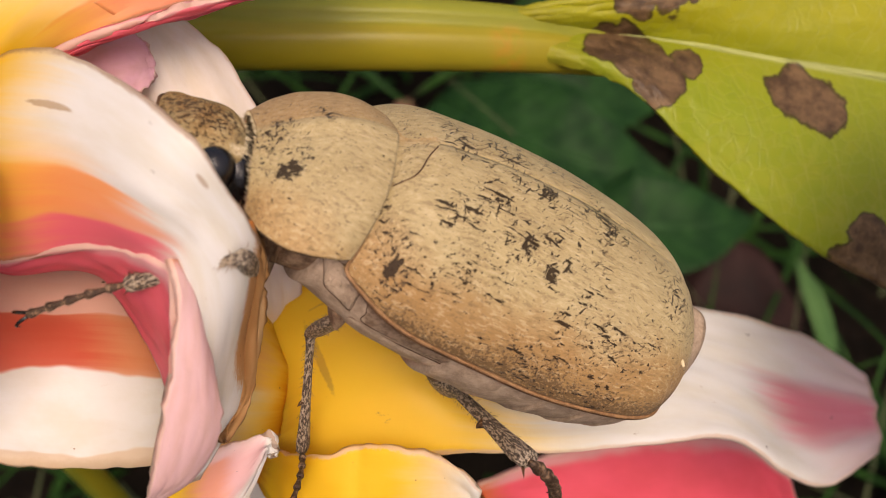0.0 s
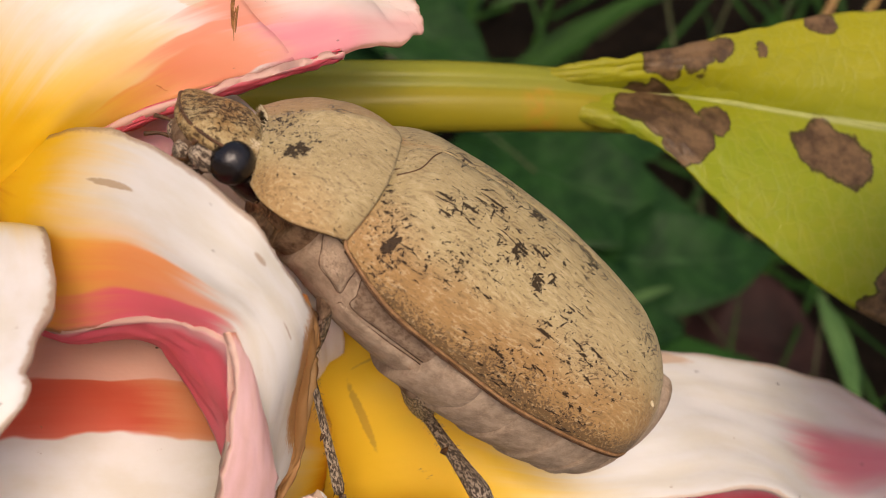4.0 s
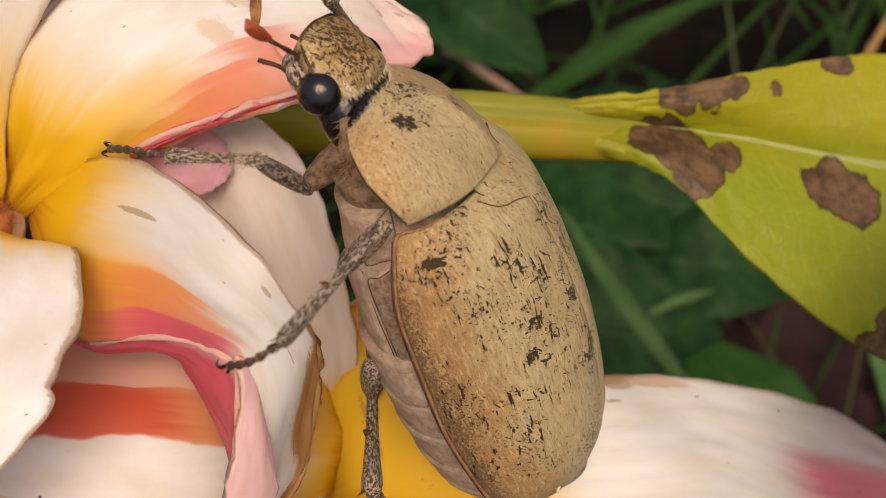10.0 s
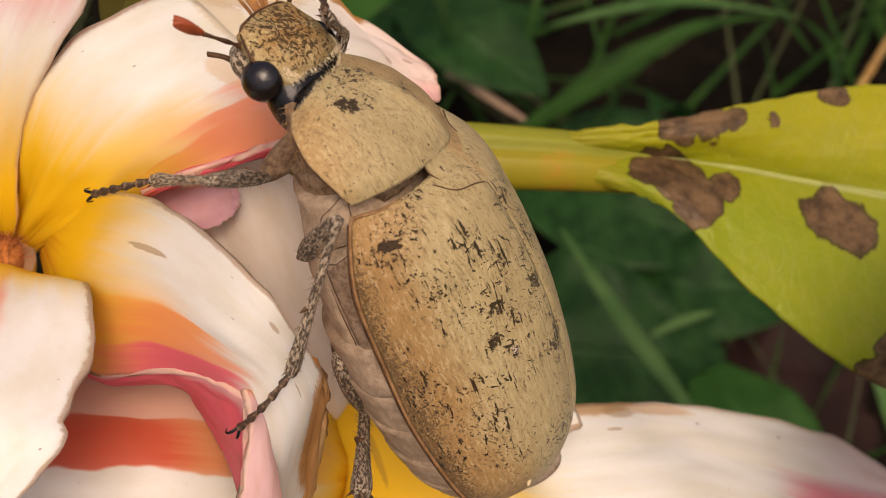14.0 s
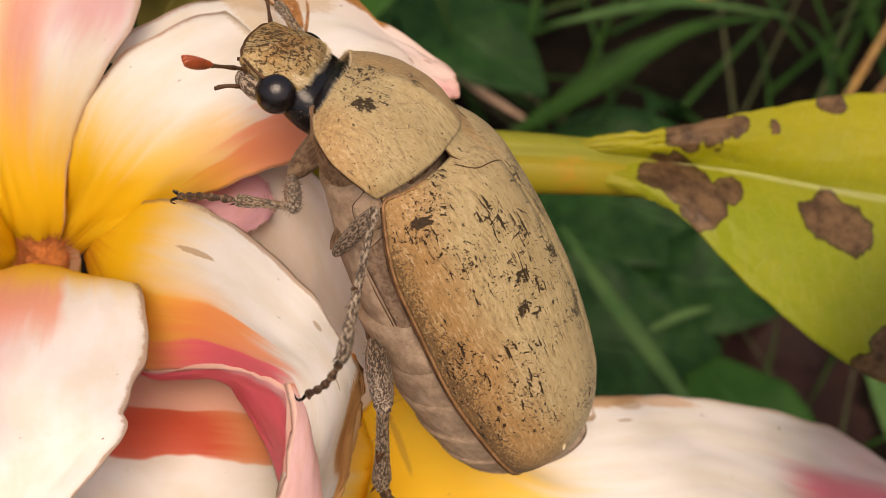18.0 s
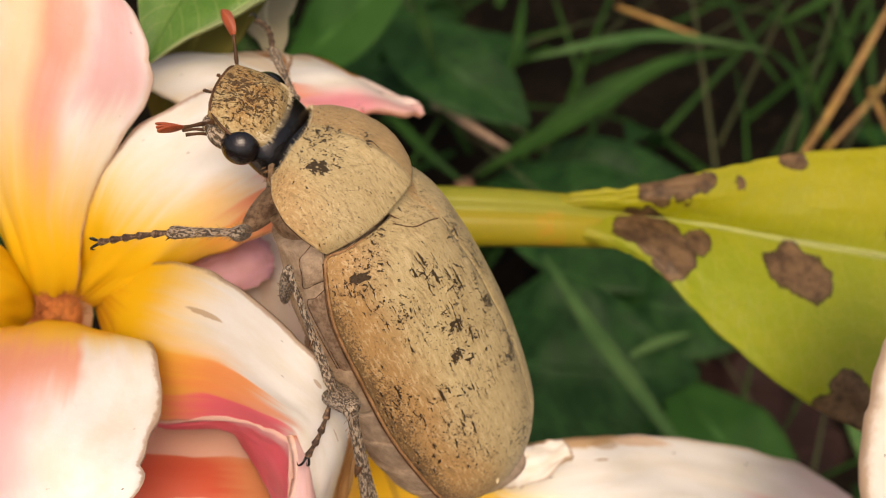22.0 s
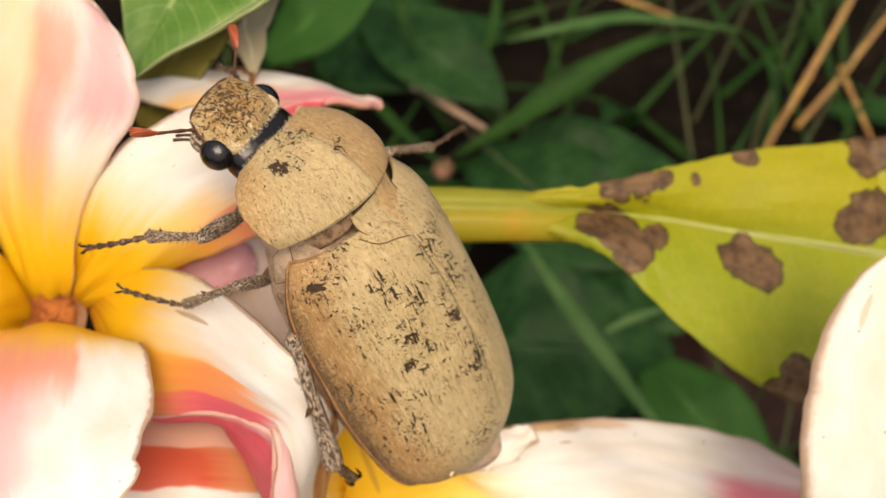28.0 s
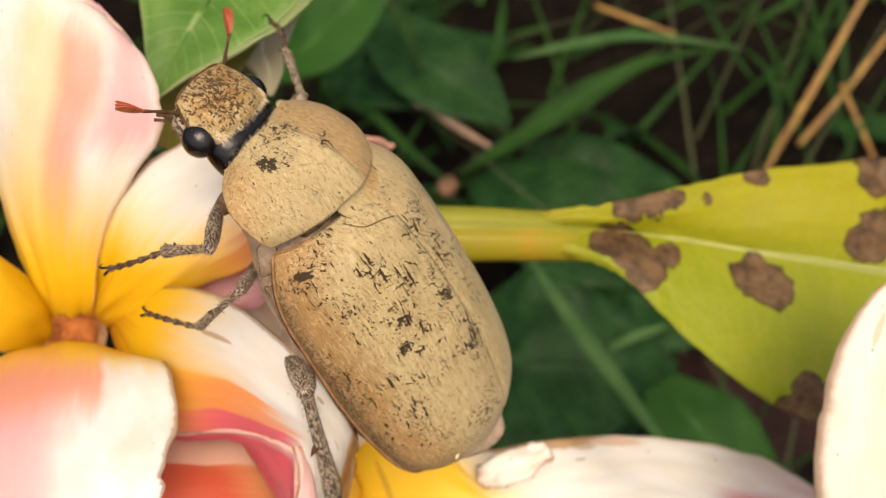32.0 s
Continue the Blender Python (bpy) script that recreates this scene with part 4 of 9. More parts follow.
def lower_flower():
    f = base_at("plumeria_flower", (-1.07, -2.86, 0.40))
    tagged(f, "wilting plumeria flower, yellow throat and crimson-backed petals", "flower")
    petal(f, "petal", PETAL["red_band"], [((-0.95, -1.98, 0.80),(-0.92, -2.89, 1.00)), ((-1.22, -1.54, 1.30),(-1.19, -2.86, 1.90)), ((-1.63, -1.30, 1.70),(-1.58, -2.76, 2.50)), ((-2.20, -1.24, 1.90),(-2.03, -2.68, 2.80)), ((-2.89, -1.25, 1.90),(-2.54, -2.60, 2.90)), ((-3.62, -1.42, 1.90),(-3.18, -2.51, 2.80)), ((-4.08, -1.89, 2.00),(-3.89, -2.07, 2.40))], 0.2, 0.05, 11, "white plumeria petal with a broad red-orange band")
    petal(f, "petal", PETAL["back"], [((-1.16, -2.54, 0.60),(-0.87, -2.53, 0.60)), ((-1.35, -1.70, 1.20),(-0.69, -1.70, 1.10)), ((-1.76, -0.79, 1.60),(-0.80, -0.91, 1.40)), ((-2.00, -0.16, 1.70),(-1.05, -0.18, 1.50)), ((-1.98, 0.14, 1.70),(-1.39, 0.22, 1.60)), ((-1.88, 0.22, 1.70),(-1.66, 0.26, 1.70))], 0.15, 0.05, 12, "pale pink back of a plumeria petal")
    petal(f, "petal", PETAL["right"], [((-1.24, -2.64, 0.50), (-0.97, -3.15, 0.60)), ((-1.03, -1.57, 0.90), (-0.44, -3.06, 1.20)), ((-0.38, -1.19, 0.90), (0.24, -3.01, 1.40)), ((0.11, -1.93, 1.00), (1.09, -3.03, 1.40)), ((1.16, -1.96, 0.80), (1.95, -3.05, 1.20)), ((1.90, -1.99, 0.30), (2.75, -3.18, 0.60)), ((2.88, -2.20, -0.30), (3.39, -3.61, 0.10)), ((3.82, -2.48, -0.80), (3.98, -3.86, -0.40)), ((4.68, -2.98, -1.20), (4.70, -3.71, -1.00))], 0.06, 0.07, 13, "yellow to white plumeria petal with a pink tip", nv=60)
    petal(f, "petal", PETAL["ivory"], [((0.36, -2.10, 1.36), (0.46, -2.28, 1.38)), ((0.48, -2.00, 1.45), (0.60, -2.24, 1.50)), ((0.71, -1.90, 1.40), (0.86, -2.18, 1.50)), ((1.06, -1.88, 1.20), (1.16, -2.00, 1.30))], 0.1, 0.05, 18, "tan dried lobe on the petal rim", 14, 20)
    petal(f, "petal", PETAL["crimson"], [((0.78, -3.89, -1.20),(0.95, -4.24, -1.60)), ((1.71, -3.67, -1.60),(2.09, -4.97, -2.30)), ((2.68, -3.63, -2.00),(3.13, -5.37, -2.80)), ((3.64, -3.74, -2.40),(4.10, -5.55, -3.20)), ((4.43, -4.33, -2.80),(4.78, -5.44, -3.40))], 0.25, 0.06, 14, "crimson back of a curled plumeria petal")
    petal(f, "petal", PETAL["yellow"], [((-1.03, -3.03, 0.90),(-1.00, -3.48, 0.90)), ((-0.57, -2.89, 1.80),(-0.64, -3.78, 1.30)), ((-0.17, -2.79, 2.00),(-0.22, -3.98, 1.30)), ((0.26, -2.88, 2.00),(0.25, -4.00, 1.30)), ((0.58, -3.18, 1.80),(0.59, -3.82, 1.40))], 0.2, 0.05, 15)
    petal(f, "petal", PETAL["pale"], [((-1.57, -2.93, 2.00),(-1.67, -3.46, 1.80)), ((-1.13, -2.69, 2.30),(-1.24, -3.42, 2.00)), ((-0.86, -2.61, 2.40),(-0.87, -2.74, 2.30)), ((-0.80, -2.69, 2.40),(-0.82, -2.79, 2.30))], 0.12, 0.05, 16, "cream dried edge of a petal", 16, 20)
    o = SUBJECT.inverted() @ f.matrix_world.translation / CM
    c = Vector((-1.07, -2.86, 0.40)) - o
    part("corolla_tube", tube([c * CM, (c + Vector((-0.2, -0.5, -1.0))) * CM, (c + Vector((-0.3, -1.2, -2.2))) * CM], [0.0042, 0.0024, 0.002], 14), PETAL["back"], f)
    foot = c + Vector((-0.3, -1.2, -2.2))
    part("pedicel", tube([foot * CM, (foot + Vector((0.2, -5, -9))) * CM, (foot + Vector((0.3, -10.6, -18.4))) * CM], [0.002, 0.0019, 0.002], 10), STALK, f)


def side_flower():
    f = base_at("plumeria_flower", (5.50, -3.21, 1.00))
    tagged(f, "cream plumeria flower with brown dried petal edge beside the leaf", "flower")
    petal(f, "petal", PETAL["ivory"], [((4.69, -3.50, 1.50),(5.50, -3.52, 1.50)), ((3.69, -2.78, 2.10),(5.83, -2.98, 2.00)), ((3.46, -2.10, 2.40),(5.80, -2.16, 2.40)), ((3.49, -1.45, 2.50),(5.70, -1.48, 2.60)), ((3.66, -0.82, 2.50),(5.60, -0.91, 2.60)), ((4.01, -0.34, 2.40),(5.39, -0.34, 2.50)), ((4.53, -0.04, 2.30),(5.07, -0.05, 2.30))], 0.3, 0.05, 21)
    petal(f, "petal", PETAL["upper"], [((5.05, -3.61, 1.20),(5.64, -3.69, 1.20)), ((5.75, -2.81, 1.60),(5.91, -3.73, 1.60)), ((6.40, -2.38, 2.00),(6.38, -3.83, 2.00)), ((6.94, -2.67, 2.20),(6.93, -3.22, 2.20))], 0.3, 0.05, 22)
    o = SUBJECT.inverted() @ f.matrix_world.translation / CM
    c = Vector((5.24, -3.61, 1.30)) - o
    part("corolla_tube", tube([c * CM, (c + Vector((0.1, -0.8, -1.2))) * CM, (c + Vector((0.2, -1.6, -2.6))) * CM], [0.0042, 0.0024, 0.002], 14), PETAL["back"], f)
    foot = c + Vector((0.2, -1.6, -2.6))
    part("pedicel", tube([foot * CM, (foot + Vector((0.2, -5, -9))) * CM, (foot + Vector((0.3, -10.6, -18.4))) * CM], [0.002, 0.0019, 0.002], 10), STALK, f)


swaying = open_flower()
lower_flower()
side_flower()


# ---- the yellowing leaf ----
def yellow_leaf():
    leaf = base_at("plumeria_leaf", LEAF_BASE)
    tagged(leaf, "yellowing plumeria leaf with brown dead spots on a thick stalk", "leaf")
    o = Vector(LEAF_BASE)
    top = [(0.94, 0.47, 0.15), (1.39, 0.52, 0.20), (1.96, 0.58, 0.15), (2.69, 0.73, 0.00), (3.60, 0.92, -0.25), (4.68, 1.01, -0.50), (5.69, 1.08, -0.70), (7.03, 0.85, -0.90), (8.12, -0.49, -1.00)]
    mid = [(1.11, 0.32, -0.12), (1.63, 0.31, -0.05), (2.12, 0.28, -0.10), (2.71, 0.19, -0.15), (3.73, 0.01, -0.30), (4.76, -0.17, -0.40), (5.85, -0.36, -0.60), (7.17, -0.63, -0.80), (8.26, -0.88, -1.00)]
    low = [(1.35, 0.05, 0.12), (1.78, -0.07, 0.20), (2.14, -0.28, 0.30), (2.74, -0.90, 0.25), (3.52, -1.55, 0.15), (4.27, -1.98, 0.00), (5.25, -2.43, -0.20), (6.77, -2.34, -0.60), (8.05, -1.32, -0.90)]
    def fn(u, v):
        a, m, b = spline(top, v), spline(mid, v), spline(low, v)
        p = a.lerp(m, u * 2) if u < 0.5 else m.lerp(b, u * 2 - 1)
        k = math.sin(math.pi * ((u * 2) % 1.0)) * 0.12
        side = noise.noise((u * 5, v * 7, 2)) * 0.05 + 0.02 * noise.noise((u * 16, v * 24, 5))
        edge = abs(2 * u - 1) ** 8 * 0.03 * noise.noise((v * 30, u, 1))
        crease = -0.10 * math.exp(-((v - 0.70 - 0.05 * u) / 0.012) ** 2) * (u < 0.48)
        return (p + Vector((0, edge, k + side + crease)) - o) * CM
    thick(part("blade", sheet(fn, 60, 90), LEAF, leaf), 0.0005)
    rib = [p + Vector((0, 0, 0.03)) - o for p in (Vector(m) for m in mid)]
    part("midrib", tube([p * CM for p in rib], [0.0002, 0.0003, 0.0003, 0.00028, 0.0002, 0.00015], 8, None, True, 40, 0.6), RIB, leaf)
    # winged stalk: a stout rod, its two raised wings run into the blade
    line = [(-1.74, 0.33, 0.50), (-0.39, 0.30, 0.35), (0.63, 0.27, 0.20), (1.48, 0.22, 0.00), (2.13, 0.12, -0.15)]
    def rod(u, v):
        a = 2 * math.pi * u
        c = spline(line, v)
        h = table([(0, 0.31), (0.4, 0.31), (0.7, 0.28), (0.88, 0.24), (1, 0.20)], v)
        deep_ = table([(0, 0.26), (0.7, 0.22), (0.9, 0.12), (1, 0.03)], v)
        y = math.cos(a)
        groove = 0.3 * math.exp(-((y - 0.25) / 0.2) ** 2) if math.sin(a) > 0 else 0
        return (c + Vector((0, h * y, deep_ * math.sin(a) * (1 - groove))) - o) * CM
    part("stalk", sheet(rod, 40, 50, None, True), STALK, leaf)


yellow_leaf()


def small_leaf(name, mat, mid, widths, label, tilt=(0, 0, 1), fold=0.1, seed=1, curl=0.0, cat="leaf", group="", margin=None):
    """A leaf along a line with half widths in cm."""
    leaf = base_at(name, mid[0])
    tagged(leaf, label, cat, group)
    o = Vector(mid[0])
    n0 = Vector(tilt).normalized()
    def fn(u, v):
        c = spline(mid, v)
        d = (spline(mid, min(1, v + 0.02)) - spline(mid, max(0, v - 0.02))).normalized()
        s = n0.cross(d).normalized()
        w = spline([(x, 0, 0) for x in widths], v).x
        k = 2 * u - 1
        return (c + s * (k * w) + n0 * (fold * w * abs(k) - curl * k * k * w + 0.08 * w * noise.noise((u * 4, v * 7, seed))) - o) * CM
    ob = part("blade", sheet(fn, 12, 30), mat, leaf)
    thick(ob, 0.0003)
    if margin:
        def turned(u, v):
            w = spline([(x, 0, 0) for x in widths], v).x * CM
            side = (fn(1, v) - fn(0.5, v)).normalized()
            return fn(1, v) + side * (0.20 * w * math.sin(u * math.pi * 0.62)) + n0 * (0.16 * w * (1 - math.cos(u * math.pi * 0.8)) + 0.02 * w * noise.noise((v * 9, u, 2)))
        thick(part("turned_margin", sheet(turned, 8, 30), margin, leaf, "pale grey-green margin curled up along the leaf"), 0.00025)
    part("midrib", tube([fn(0.5, v) + n0 * 0.0001 for v in (0, 0.2, 0.4, 0.6, 0.8, 0.98)], [max(widths) * 0.0004, max(widths) * 0.00028, max(widths) * 0.0001], 6), mat, leaf)
    return leaf


small_leaf("green_leaf", FRESH, [(-1.88, 3.74, 1.00), (-2.17, 2.91, 1.20), (-2.38, 2.44, 1.40), (-2.60, 2.01, 1.55), (-2.73, 1.68, 1.62)], [1.05, 0.86, 0.57, 0.24, 0.01], "fresh green leaf tip with pale veins above the flower", (0.1, 0.2, 1), 0.25, margin=UNDERSIDE)
small_leaf("olive_leaf", OLIVE, [(-1.76, 3.34, 0.70), (-2.05, 2.72, 0.80), (-2.41, 2.06, 0.90), (-2.67, 1.58, 1.00), (-2.75, 1.23, 1.00)], [0.5, 0.42, 0.36, 0.26, 0.1], "olive-brown shaded leaf underside", (0.1, 0.2, 1), 0.1)
small_leaf("grey_leaf", GREY_LEAF, [(-1.38, 3.48, 0.30), (-1.68, 2.79, 0.40), (-1.82, 2.37, 0.50), (-1.75, 2.09, 0.55), (-1.73, 1.81, 0.60)], [0.3, 0.27, 0.26, 0.16, 0.03], "thin grey-green dry leaf", (0.2, 0.2, 1), 0.05)


# ---- weeds and grass behind ----
def weeds():
    for name, mat, pts, w, label in (
        ("weed_leaf", MIDGREEN, [(-4.08, 4.45, -18.16), (-2.92, 5.23, -17.46), (-1.85, 6.26, -17.47), (-0.79, 7.45, -17.58)], [0.3, 1.0, 0.9, 0.2], "broad bright green weed leaf over the soil"),
        ("weed_leaf", BROAD, [(-3.27, 5.20, -24.37), (-1.39, 5.39, -23.32), (0.75, 5.54, -23.41), (2.75, 6.38, -25.04)], [0.4, 1.6, 1.4, 0.1], "broad dark green weed leaf over the soil"),
        ("weed_leaf", BROAD, [(2.19, 1.29, -22.10), (3.70, 1.58, -21.58), (5.74, 1.54, -21.56), (7.75, 1.43, -22.19)], [0.3, 1.35, 1.2, 0.1], "oval dark green weed leaf over the soil"),
        ("weed_leaf", BROAD, [(0.48, -3.17, -18.38), (2.25, -3.22, -17.19), (4.47, -3.41, -17.08), (6.60, -3.48, -17.62)], [1.0, 2.5, 1.9, 0.1], "broad mid-green weed leaf over the soil"),
        ("weed_leaf", BROAD, [(2.27, -5.64, -18.11), (3.48, -5.00, -17.78), (4.74, -4.61, -18.01), (6.22, -4.89, -18.54)], [0.6, 1.4, 1.3, 0.1], "crinkled blue-green weed leaf over the soil"),
        ("weed_leaf", MIDGREEN, [(5.70, -3.70, -15.76), (6.44, -4.68, -14.74), (7.46, -5.89, -14.50), (8.37, -7.25, -14.87)], [0.5, 1.2, 1.0, 0.1], "fresh green weed leaf in the grass"),
        ("weed_leaf", BROAD, [(-1.65, 6.15, -22.60), (-0.16, 5.31, -21.66), (1.25, 4.29, -21.30), (2.48, 3.29, -20.95)], [0.4, 1.3, 1.1, 0.1], "broad dark green weed leaf over the soil"),
        ("weed_leaf", BROAD, [(1.62, 1.81, -21.25), (3.28, 0.75, -19.95), (5.37, -0.22, -19.39), (7.38, -0.56, -19.88)], [0.6, 1.8, 1.5, 0.1], "broad dark green weed leaf over the soil"),
        ("weed_leaf", BROAD, [(4.59, -1.49, -19.35), (5.86, -1.81, -18.47), (7.69, -1.88, -18.43), (9.36, -1.81, -19.16)], [0.5, 1.5, 1.1, 0.1], "broad dark green weed leaf over the soil"),
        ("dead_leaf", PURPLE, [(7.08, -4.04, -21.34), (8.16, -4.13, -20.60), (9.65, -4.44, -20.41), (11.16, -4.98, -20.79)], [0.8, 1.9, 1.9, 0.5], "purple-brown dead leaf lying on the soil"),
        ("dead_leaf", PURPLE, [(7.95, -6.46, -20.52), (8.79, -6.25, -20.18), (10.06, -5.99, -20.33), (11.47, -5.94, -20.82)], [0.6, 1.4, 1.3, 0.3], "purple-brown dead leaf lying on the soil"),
    ):
        leaf = small_leaf(name, mat, pts, w, label, (0.05, 0.35, 0.9), 0.12, len(name) + int(pts[0][0] * 3), group="weed leaves")
        if name == "weed_leaf":
            o = Vector(pts[0])
            foot = Vector(pts[0]) + Vector((-0.4, -1.2, -2.2))
            part("stalk", tube([Vector((0, 0, 0)), (foot - o) * CM * 0.5, (foot - o) * CM * 1.6], [0.0009, 0.0011, 0.0013], 6), GRASS, leaf)
    for pts, w, mat, label in (
        ([(2.48, -0.38, -16.53), (3.48, -2.14, -14.82), (4.47, -3.62, -13.50), (5.81, -5.62, -12.35)], 0.19, PALE_GRASS, "pale grass blade crossing the weeds"),
        ([(0.94, 1.75, -20.06), (2.21, 2.49, -19.34), (4.07, 3.51, -18.77), (5.99, 4.65, -18.85), (8.42, 5.20, -19.75)], 0.26, GRASS, "long green grass blade over the soil"),
        ([(2.53, 5.15, -20.87), (4.31, 5.45, -20.35), (6.21, 5.60, -19.98), (9.41, 5.37, -21.00)], 0.16, PALE_GRASS, "long pale grass blade over the soil"),
        ([(6.39, -2.46, -17.63), (5.39, -2.69, -17.15), (4.50, -3.13, -17.24)], 0.12, PALE_GRASS, "short pale grass blade"),
        ([(-3.13, 4.30, -22.69), (-1.67, 3.69, -21.18), (-0.34, 2.34, -19.94), (0.77, 1.43, -19.88)], 0.15, GRASS, "green grass blade over the soil"),
        ([(-0.74, 7.58, -21.12), (-0.51, 6.10, -20.27), (-0.05, 4.67, -20.60)], 0.19, GRASS, "upright green grass blade"),
        ([(9.61, 5.74, -22.37), (10.30, 4.54, -21.21), (10.24, 2.98, -20.54), (9.71, 1.50, -20.49)], 0.12, GRASS, "bent green grass blade"),
        ([(8.38, 7.46, -22.21), (8.94, 5.56, -21.11), (10.04, 4.24, -21.50)], 0.09, GRASS, "thin green grass stem"),
        ([(9.71, 6.10, -21.42), (11.17, 6.87, -21.17), (12.37, 7.68, -21.18)], 0.12, GRASS, "green grass blade over the soil"),
        ([(2.50, 7.40, -22.17), (2.24, 5.89, -21.30), (1.90, 4.60, -21.71)], 0.12, GRASS, "upright green grass blade"),
        ([(7.88, -4.44, -16.49), (7.78, -5.30, -15.65), (7.55, -6.37, -15.37)], 0.19, PALE_GRASS, "short pale grass blade"),
        ([(8.16, -5.44, -17.07), (8.93, -6.16, -16.19), (10.09, -6.92, -16.21)], 0.15, GRASS, "green grass blade over the soil"),
        ([(2.32, 2.72, -19.47), (4.18, 3.90, -19.46), (5.91, 4.79, -19.51)], 0.25, GRASS, "green grass blade over the soil"),
        ([(9.89, -2.77, -17.45), (9.96, -4.03, -16.26), (10.16, -5.56, -15.84)], 0.25, PALE_GRASS, "pale grass blade beside the dead leaf"),
    ):
        small_leaf("grass_blade", mat, pts, [w * 0.1, w, w * 0.9, w * 0.1], label, (0.05, 0.4, 0.9), 0.35, int(pts[0][0] * 5), cat="grass", group="grass blades")
    for pts, r, label in (
        ([(10.54, 1.59, -23.43), (11.94, 4.16, -22.61), (13.80, 7.54, -22.25)], 0.12, "golden dry straw leaning over the soil"),
        ([(11.64, 2.60, -22.86), (13.23, 4.41, -22.75), (15.36, 6.98, -23.08)], 0.09, "golden dry straw leaning over the soil"),
        ([(12.97, 4.42, -22.76), (13.22, 3.21, -22.06), (13.95, 1.83, -22.42)], 0.08, "short golden dry straw"),
        ([(5.58, 7.33, -24.44), (6.71, 6.70, -23.62), (8.01, 6.26, -23.82)], 0.08, "short golden dry straw"),
    ):
        s = base_at("straw", pts[0])
        tagged(s, label, "straw", "dry straws")
        part("stem", tube([(Vector(p) - Vector(pts[0])) * CM for p in pts], [r * CM, r * CM * 0.9, r * CM * 0.7], 8), STRAW, s)
        k = spline(pts, 0.5) - Vector(pts[0])
        part("node", ball(k * CM, r * CM * 1.25, None, 10), STRAW, s)
    pts = [(0.01, 4.01, -21.37), (0.84, 3.33, -21.44), (1.94, 2.65, -21.74)]
    t = base_at("dry_twig", pts[0])
    tagged(t, "pale dry broken twig among the weeds", "twig")
    part("stem", tube([(Vector(p) - Vector(pts[0])) * CM for p in pts], [0.002, 0.0013, 0.0008], 8), TWIG, t)
    part("bud", ball((0, 0, 0), (0.0034, 0.0026, 0.0026), None, 10), TWIG, t)
    b = base_at("fallen_bud", (0.63, 1.48, -21.64))
    tagged(b, "small pinkish-brown fallen bud", "bud")
    bm = ball((0, 0, 0), (0.003, 0.0034, 0.0026), None, 12)
    for v in bm.verts:
        v.co *= 1 + 0.2 * noise.noise(v.co * 700)
    part("husk", bm, plain("bud_brown", (0.20, 0.095, 0.05), (0.10, 0.045, 0.025), 500, 0.7, 0.6), b)


weeds()


def undergrowth():
    """Thin grass and weeds that fill the ground behind, too many to count."""
    rng = random.Random(11)
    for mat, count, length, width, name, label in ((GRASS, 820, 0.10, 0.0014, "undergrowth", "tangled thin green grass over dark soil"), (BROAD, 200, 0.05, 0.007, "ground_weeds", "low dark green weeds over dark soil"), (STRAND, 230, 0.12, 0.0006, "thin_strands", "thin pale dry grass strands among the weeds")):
        bm = bmesh.new()
        layer = bm.loops.layers.uv.verify()
        for _ in range(count):
            x, y = rng.uniform(-0.3, 0.38), rng.uniform(-0.12, 0.55)
            # the bare patch of soil
            if math.hypot((x - 0.11) * 0.8, y - 0.235) < (0.06 if name == "ground_weeds" else 0.045):
                continue
            a, lean, L = rng.uniform(0, 6.28), rng.uniform(0.6, 1.5), length * rng.uniform(0.5, 1.3)
            d = Vector((math.cos(a), math.sin(a), 0))
            s = Vector((-d.y, d.x, 0))
            rows = []
            for j in range(6):
                f = j / 5
                p = Vector((x, y, -0.004)) + d * (L * math.sin(lean * f)) + Vector((0, 0, L * 0.7 * math.sin(1.7 * f) * (1.5 - lean * 0.7)))
                w = width * rng.uniform(0.9, 1.1) * (math.sin(math.pi * (0.12 + 0.86 * f)) if name == "ground_weeds" else 1.02 - f)
                rows.append((bm.verts.new(p - s * w), bm.verts.new(p + Vector((0, 0, -0.25 * w))), bm.verts.new(p + s * w)))
            for j in range(5):
                for k in range(2):
                    face = bm.faces.new((rows[j][k], rows[j][k + 1], rows[j + 1][k + 1], rows[j + 1][k]))
                    for loop, (aa, bb) in zip(face.loops, ((k, j), (k + 1, j), (k + 1, j + 1), (k, j + 1))):
                        loop[layer].uv = (aa / 2, bb / 5)
        tagged(part(name, bm, mat, None), label, "weeds" if name == "ground_weeds" else "grass", kind="stuff")


undergrowth()


# ---- the beetle: x to the head, y to its left, z to its back ----
HALF = [(0, 0.56), (0.06, 0.745), (0.2, 0.79), (0.4, 0.795), (0.62, 0.803), (0.78, 0.765), (0.88, 0.63), (0.95, 0.446), (1.0, 0.164)]
TOP = [(0, 0.38), (0.04, 0.46), (0.1, 0.58), (0.3, 0.632), (0.5, 0.625), (0.7, 0.55), (0.85, 0.46), (0.94, 0.26), (1.0, 0.0)]
MARGIN = [(0, 0.06), (0.15, -0.055), (0.5, -0.135), (0.8, -0.09), (1.0, -0.145)]


def soft(rows, s):
    return sum(table(rows, min(1, max(0, s + d))) for d in (-0.05, -0.025, 0, 0.025, 0.05)) / 5


